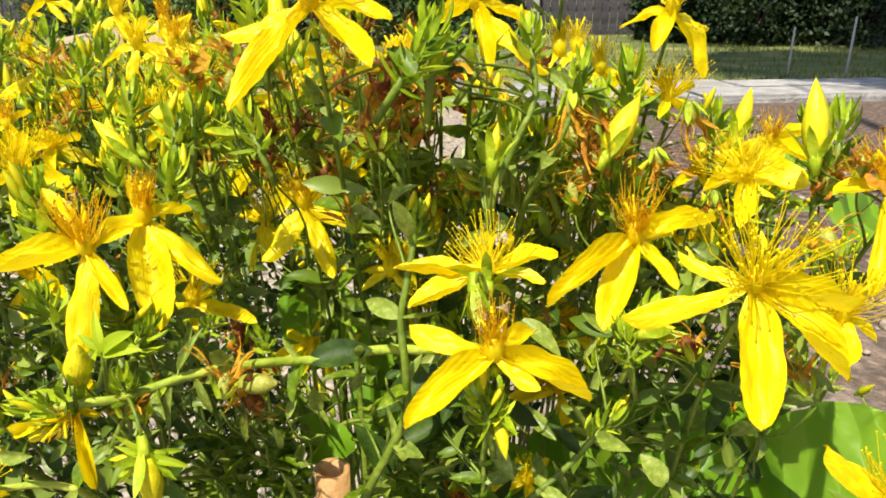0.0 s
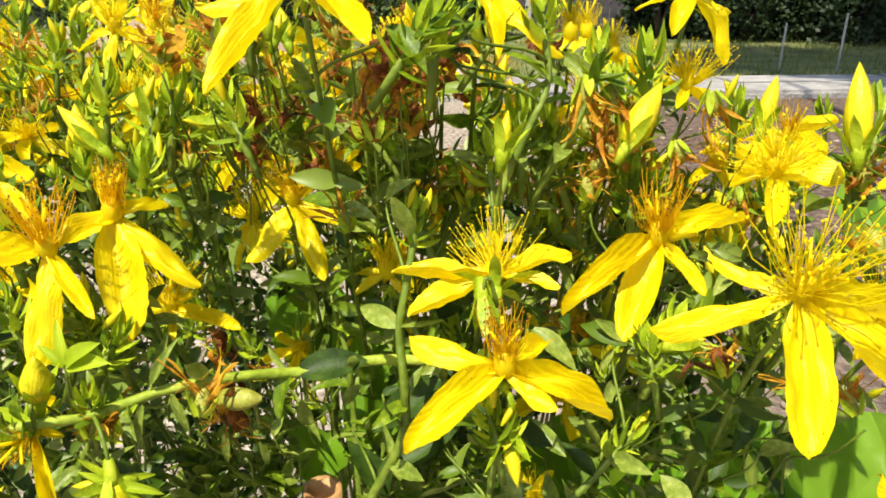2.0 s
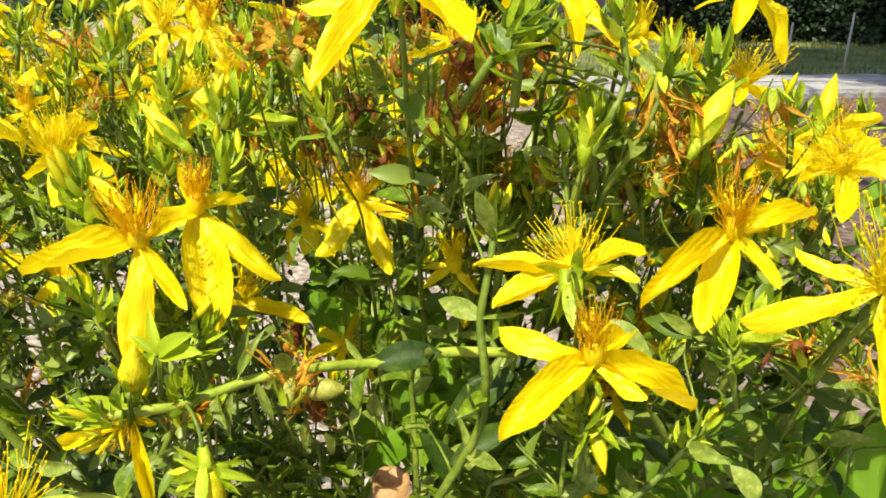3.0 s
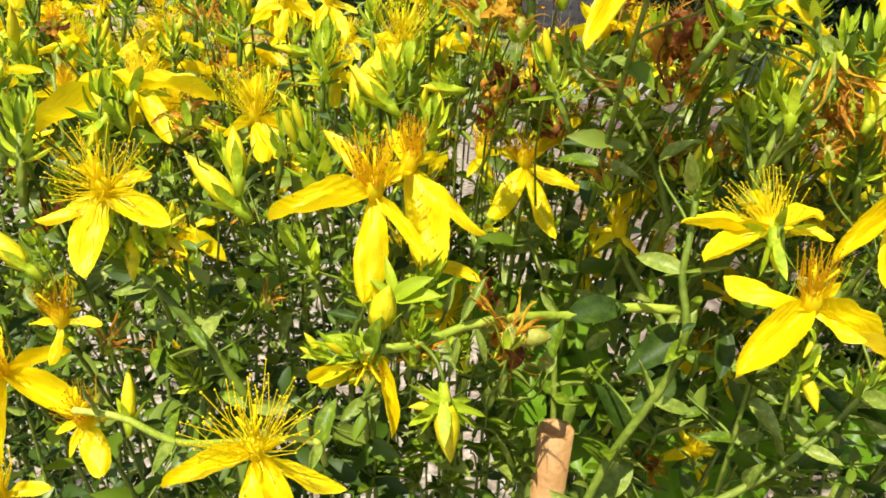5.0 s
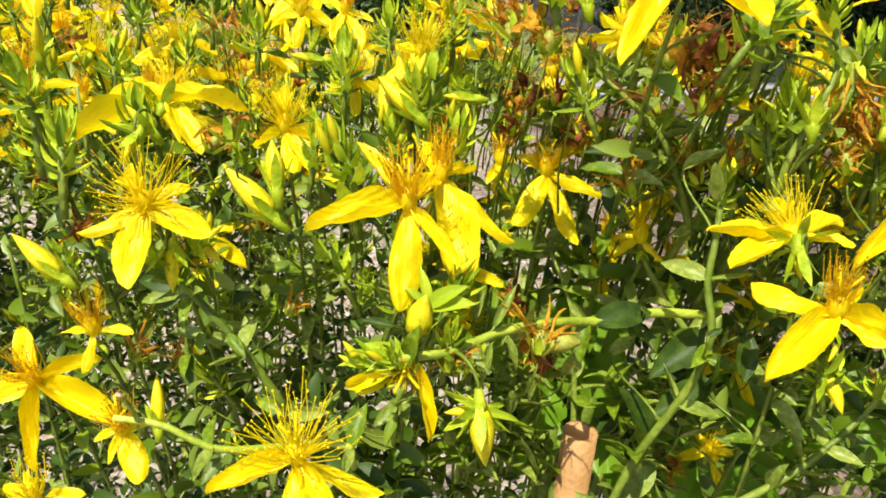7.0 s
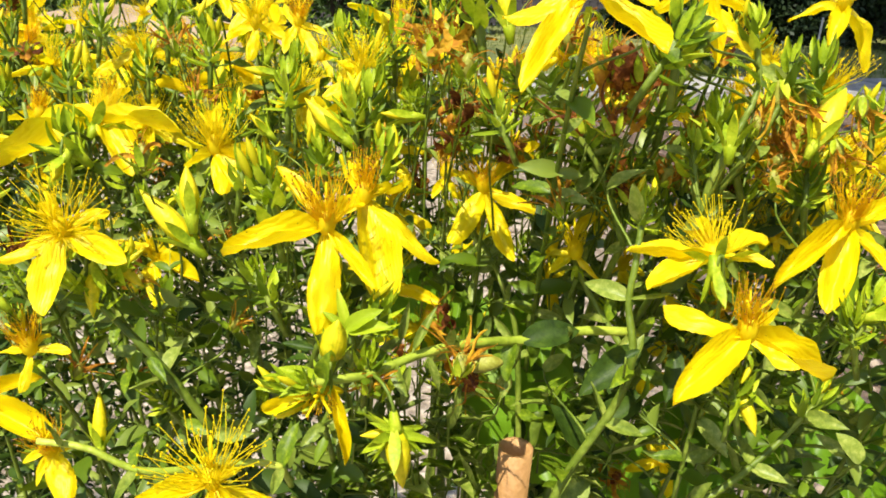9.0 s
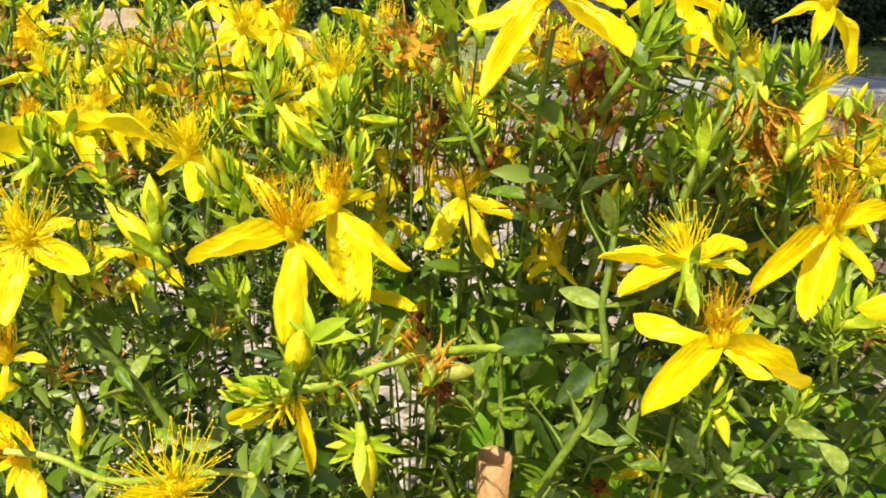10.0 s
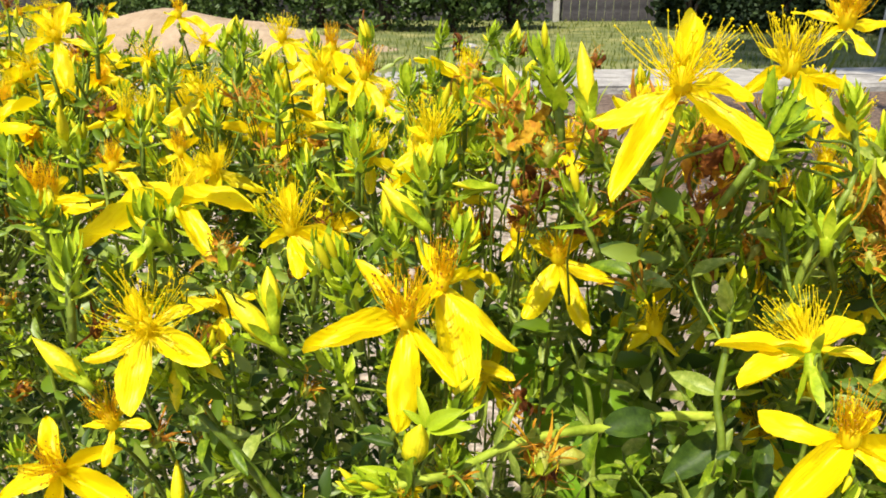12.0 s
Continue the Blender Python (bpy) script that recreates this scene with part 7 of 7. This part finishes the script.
def fill_near(r):
    """Stems just behind the nearest flowers."""
    for x, y in spread_spots(r, 32, (0.132, 0.21), 1.0, -0.95, 0.5, 0.017):
        if -0.05 < x < 0.07:
            continue
        right = x > 0.045
        z = r.uniform(0.52, 0.575) if right else (r.uniform(0.555, 0.605) if x > -0.03 else r.uniform(0.545, 0.6))
        z -= 0.25 * (y - 0.13)
        s = new_shoot((x, y, z), (x * 1.1 + r.uniform(-0.03, 0.03), y + r.uniform(0.02, 0.1), 0), LABEL_BUSH, thick=0.0006)
        left = x < -0.04
        near_head(s, (x, y, z), r, (2 if z > 0.57 and y > 0.16 else 0) if left else r.choice((0, 0, 1)), 1, 5, 1, 0.014)
        joined_leaves(s, 0.42, z - 0.006, 0.0055, 0.0058, r, 17, (0.015, 0.04))


def fill_far(r):
    """The bush behind, tall on one side and sloping away on the other."""
    for x, y in spread_spots(r, 78, (0.22, 0.52), 1.3, -0.95, 0.2, 0.0135):
        q = (x + 0.02) / y
        left = min(1, max(0, (-0.05 - q) / 0.3))
        if -0.02 < x < 0.09 or abs(x + 0.008 + 0.19 * (y - 0.15)) < 0.016 or (q > 0.0 and r.random() < 0.45):
            continue
        z = 0.583 - 0.1 * (y - 0.2) - (0.03 if q > -0.04 else 0.0) + left * (0.026 + 0.1 * (y - 0.2)) - r.uniform(0, 0.03)
        s = new_shoot((x, y, z), (x * 1.1 + r.uniform(-0.03, 0.03), y + r.uniform(0.02, 0.1), 0), LABEL_BUSH, thick=0.0009)
        far_head(s, (x, y, z), r, r.choice((3, 4, 4)) if left > 0.3 else 2, 2, 8, 3 if left > 0.3 else 4, 0.026)
        joined_leaves(s, 0.36, z - 0.008, 0.0065, 0.006, r, 12 if x > -0.05 else 20, (0.02, 0.055))


def fill_crest(r):
    """Sunlit tips along the crest of the bush."""
    for x, y in spread_spots(r, 11, (0.165, 0.27), 1.0, -0.14, 0.01, 0.012):
        z = r.uniform(0.596, 0.61) - 0.05 * (y - 0.2)
        s = new_shoot((x, y, z), (x * 1.1 + r.uniform(-0.03, 0.03), y + r.uniform(0.02, 0.1), 0), LABEL_BUSH, thick=0.00045)
        near_head(s, (x, y, z), r, 1, 1, 6, 2, 0.014)
        joined_leaves(s, 0.57, z - 0.004, 0.008, 0.006, r, 4, (0.015, 0.03))


def fill_centre(r):
    """Leafy, half spent stems standing between the nearest flowers and the bush."""
    for x, y in spread_spots(r, 6, (0.128, 0.2), 1.0, -0.05, 0.4, 0.012) + spread_spots(r, 9, (0.13, 0.185), 1.0, 0.14, 0.56, 0.0105):
        if (x + 0.0035) ** 2 + (y - 0.124) ** 2 < 0.027 ** 2 or 0.0 < x < 0.042:
            continue
        z = (r.uniform(0.55, 0.59) if x < 0.045 else r.uniform(0.572, 0.6)) - 0.2 * (y - 0.128)
        s = new_shoot((x, y, z), (x * 1.1 + r.uniform(-0.03, 0.03), y + r.uniform(0.02, 0.1), 0), "half spent St John's wort stem with brown dry flowers", thick=0.0006)
        near_head(s, (x, y, z), r, r.choice((1, 1, 2)) if y > 0.15 else 1, 1, 4, 2, 0.014)
        joined_leaves(s, (0.54 if x < 0.06 else 0.51), z - 0.002, 0.006, 0.006, r, 10, (0.012, 0.03))


def fill_sides(r):
    """More of the bush beyond both sides."""
    for k in range(44):
        x, y = (r.uniform(-0.62, -0.3), r.uniform(0.12, 0.5)) if k < 26 else (r.uniform(0.2, 0.45), r.uniform(0.0, 0.2))
        if k < 26 and x > -1.1 * (y + 0.05):
            x = -1.1 * (y + 0.05) - r.uniform(0, 0.1)
        z = r.uniform(0.55, 0.61) if k < 26 else r.uniform(0.46, 0.53)
        s = new_shoot((x, y, z), (x * 1.05 + r.uniform(-0.04, 0.04), y + r.uniform(-0.02, 0.08), 0), LABEL_BUSH, thick=0.0006)
        far_head(s, (x, y, z), r, 3, 1, 5, 3, 0.02)
        joined_leaves(s, 0.2, z - 0.008, 0.012, 0.008, r, 14)


fill_sides(random.Random(8))
fill_near(random.Random(21))
fill_centre(random.Random(52))
fill_crest(random.Random(5))
fill_far(random.Random(33))

# ---- the cane ----


def build_cane():
    """A cut hollow garden cane stuck in the soil."""
    root = tagged(new("garden_cane"), "cut brown hollow cane standing among the stems", "cane")
    top, base = Vector((0.0013, 0.1041, 0.5439)), Vector((-0.012, 0.125, -0.02))
    root.location = base
    bm = bmesh.new()
    line = [(top - base) * (i / 24) for i in range(25)]
    rad = [0.0030 * (1 + 0.02 * math.sin(i * 2.1)) for i in range(25)]
    rings = tube(bm, line, rad, 16, 0, False)
    inner = [bm.verts.new(v.co + (Vector(line[-1]) - v.co) * 0.28 + Vector((0, 0, -0.0002))) for v in rings[-1]]
    deep = [bm.verts.new(v.co - (top - base).normalized() * 0.0015 + (Vector(line[-1]) - v.co) * 0.2) for v in inner]
    for k in range(16):
        j = (k + 1) % 16
        bm.faces.new((rings[-1][k], rings[-1][j], inner[j], inner[k]))
        bm.faces.new((inner[k], inner[j], deep[j], deep[k]))
    bm.faces.new(deep)
    part("shaft", mesh_of("shaft", bm, CANE), root)


build_cane()

# ---- broad leaves ----


def broad_plant(base, leaves):
    """A low plant with large leaves on stalks; leaves: tip and width."""
    root = tagged(new("broad_leaved_plant"), "low plant with large smooth bright green leaves in soil", "plant", "broad-leaved plants")
    base = Vector(base)
    root.location = base
    for k, (foot, tip, width, nrm) in enumerate(leaves):
        foot, tip = Vector(foot), Vector(tip)
        bm = bmesh.new()
        tube(bm, [q - base for q in bezier(base, base + Vector((0, 0, 0.1)), foot - Vector((0, 0, 0.06)), foot, 9)], [0.003 - 0.0002 * i for i in range(10)], 7)
        part("stalk", mesh_of("stalk", bm, STEM), root)
        ln_ = (tip - foot).length
        ph = k * 1.7
        bm = bmesh.new()

        def at(u, v):
            w = (math.sin(math.pi * min(1, 0.12 + u * 0.88) ** 0.75)) ** 0.7 * 0.5 * width
            rib = 0.012 * width * abs(math.sin((u * 7 - abs(v) * 1.6) * math.pi))
            return Vector((v * w * (1 + 0.03 * math.sin(u * 21 + ph)), u * ln_, -0.2 * ln_ * u * u + 0.34 * abs(v) * w + rib * abs(v) ** 0.5 + 0.05 * width * math.sin(u * 9 + v * 2 + ph) * abs(v)))
        sheet(bm, 18, 12, at)
        bmesh.ops.transform(bm, matrix=leaf_pose(foot - base, tip - foot, 1, nrm), verts=bm.verts[:])
        part("leaf", mesh_of("leaf", bm, BROAD), root)


broad_plant((0.1, 0.3, 0), [
    ((0.0627, 0.1361, 0.5111), (0.0605, 0.1591, 0.5316), 0.03, (0.0238, -0.6865, 0.7267)),
    ((0.0505, 0.1545, 0.4998), (0.0620, 0.1707, 0.5191), 0.026, (0.0238, -0.6865, 0.7267)),
    ((0.0758, 0.1356, 0.5129), (0.0933, 0.1555, 0.5290), 0.032, (0.0238, -0.6865, 0.7267)),
    ((0.0959, 0.1237, 0.5199), (0.1121, 0.1302, 0.5384), 0.034, (0.1034, -0.6733, 0.7321)),
    ((0.0551, 0.1337, 0.5020), (0.0418, 0.1375, 0.5101), 0.02, (0.0238, -0.6865, 0.7267)),
])
broad_plant((0.22, 0.34, 0), [
    ((0.1635, 0.2465, 0.5372), (0.1815, 0.2612, 0.5487), 0.03, (0.1034, -0.6733, 0.7321)),
    ((0.1034, 0.1419, 0.5115), (0.0876, 0.1463, 0.5238), 0.024, (0.1034, -0.6733, 0.7321)),
    ((0.1596, 0.3007, 0.5463), (0.1814, 0.3250, 0.5555), 0.03, (0.0921, -0.6686, 0.7379)),
])
broad_plant((-0.03, 0.42, 0), [
    ((0.0081, 0.1516, 0.5112), (0.0053, 0.1742, 0.5441), 0.02, (0.0921, -0.6686, 0.7379)),
    ((-0.0078, 0.1780, 0.5248), (-0.0246, 0.1970, 0.5474), 0.022, (0.0921, -0.6686, 0.7379)),
    ((0.0156, 0.1350, 0.5120), (0.0153, 0.1514, 0.5289), 0.02, (0.0238, -0.6865, 0.7267)),
    ((0.0097, 0.1277, 0.5360), (0.0071, 0.1411, 0.5578), 0.016, (0.0919, -0.6638, 0.7422)),
])
broad_plant((0.02, 0.3, 0), [
    ((0.0145, 0.2000, 0.4634), (0.0044, 0.2250, 0.5258), 0.021, (0.0200, -0.7200, 0.6900)),
    ((-0.0074, 0.2100, 0.5129), (-0.0363, 0.2400, 0.5377), 0.017, (0.0200, -0.7200, 0.6900)),
    ((0.0216, 0.2000, 0.4741), (0.0209, 0.2220, 0.5150), 0.021, (0.0200, -0.7200, 0.6900)),
    ((0.0003, 0.1200, 0.5340), (-0.0070, 0.1230, 0.5430), 0.009, (0.3, -0.75, 0.55)),
    ((0.0258, 0.1350, 0.5040), (0.0322, 0.1500, 0.5239), 0.022, (0.0200, -0.7200, 0.6900)),
    ((0.0454, 0.1400, 0.5017), (0.0212, 0.1600, 0.5140), 0.02, (0.0200, -0.7200, 0.6900)),
])
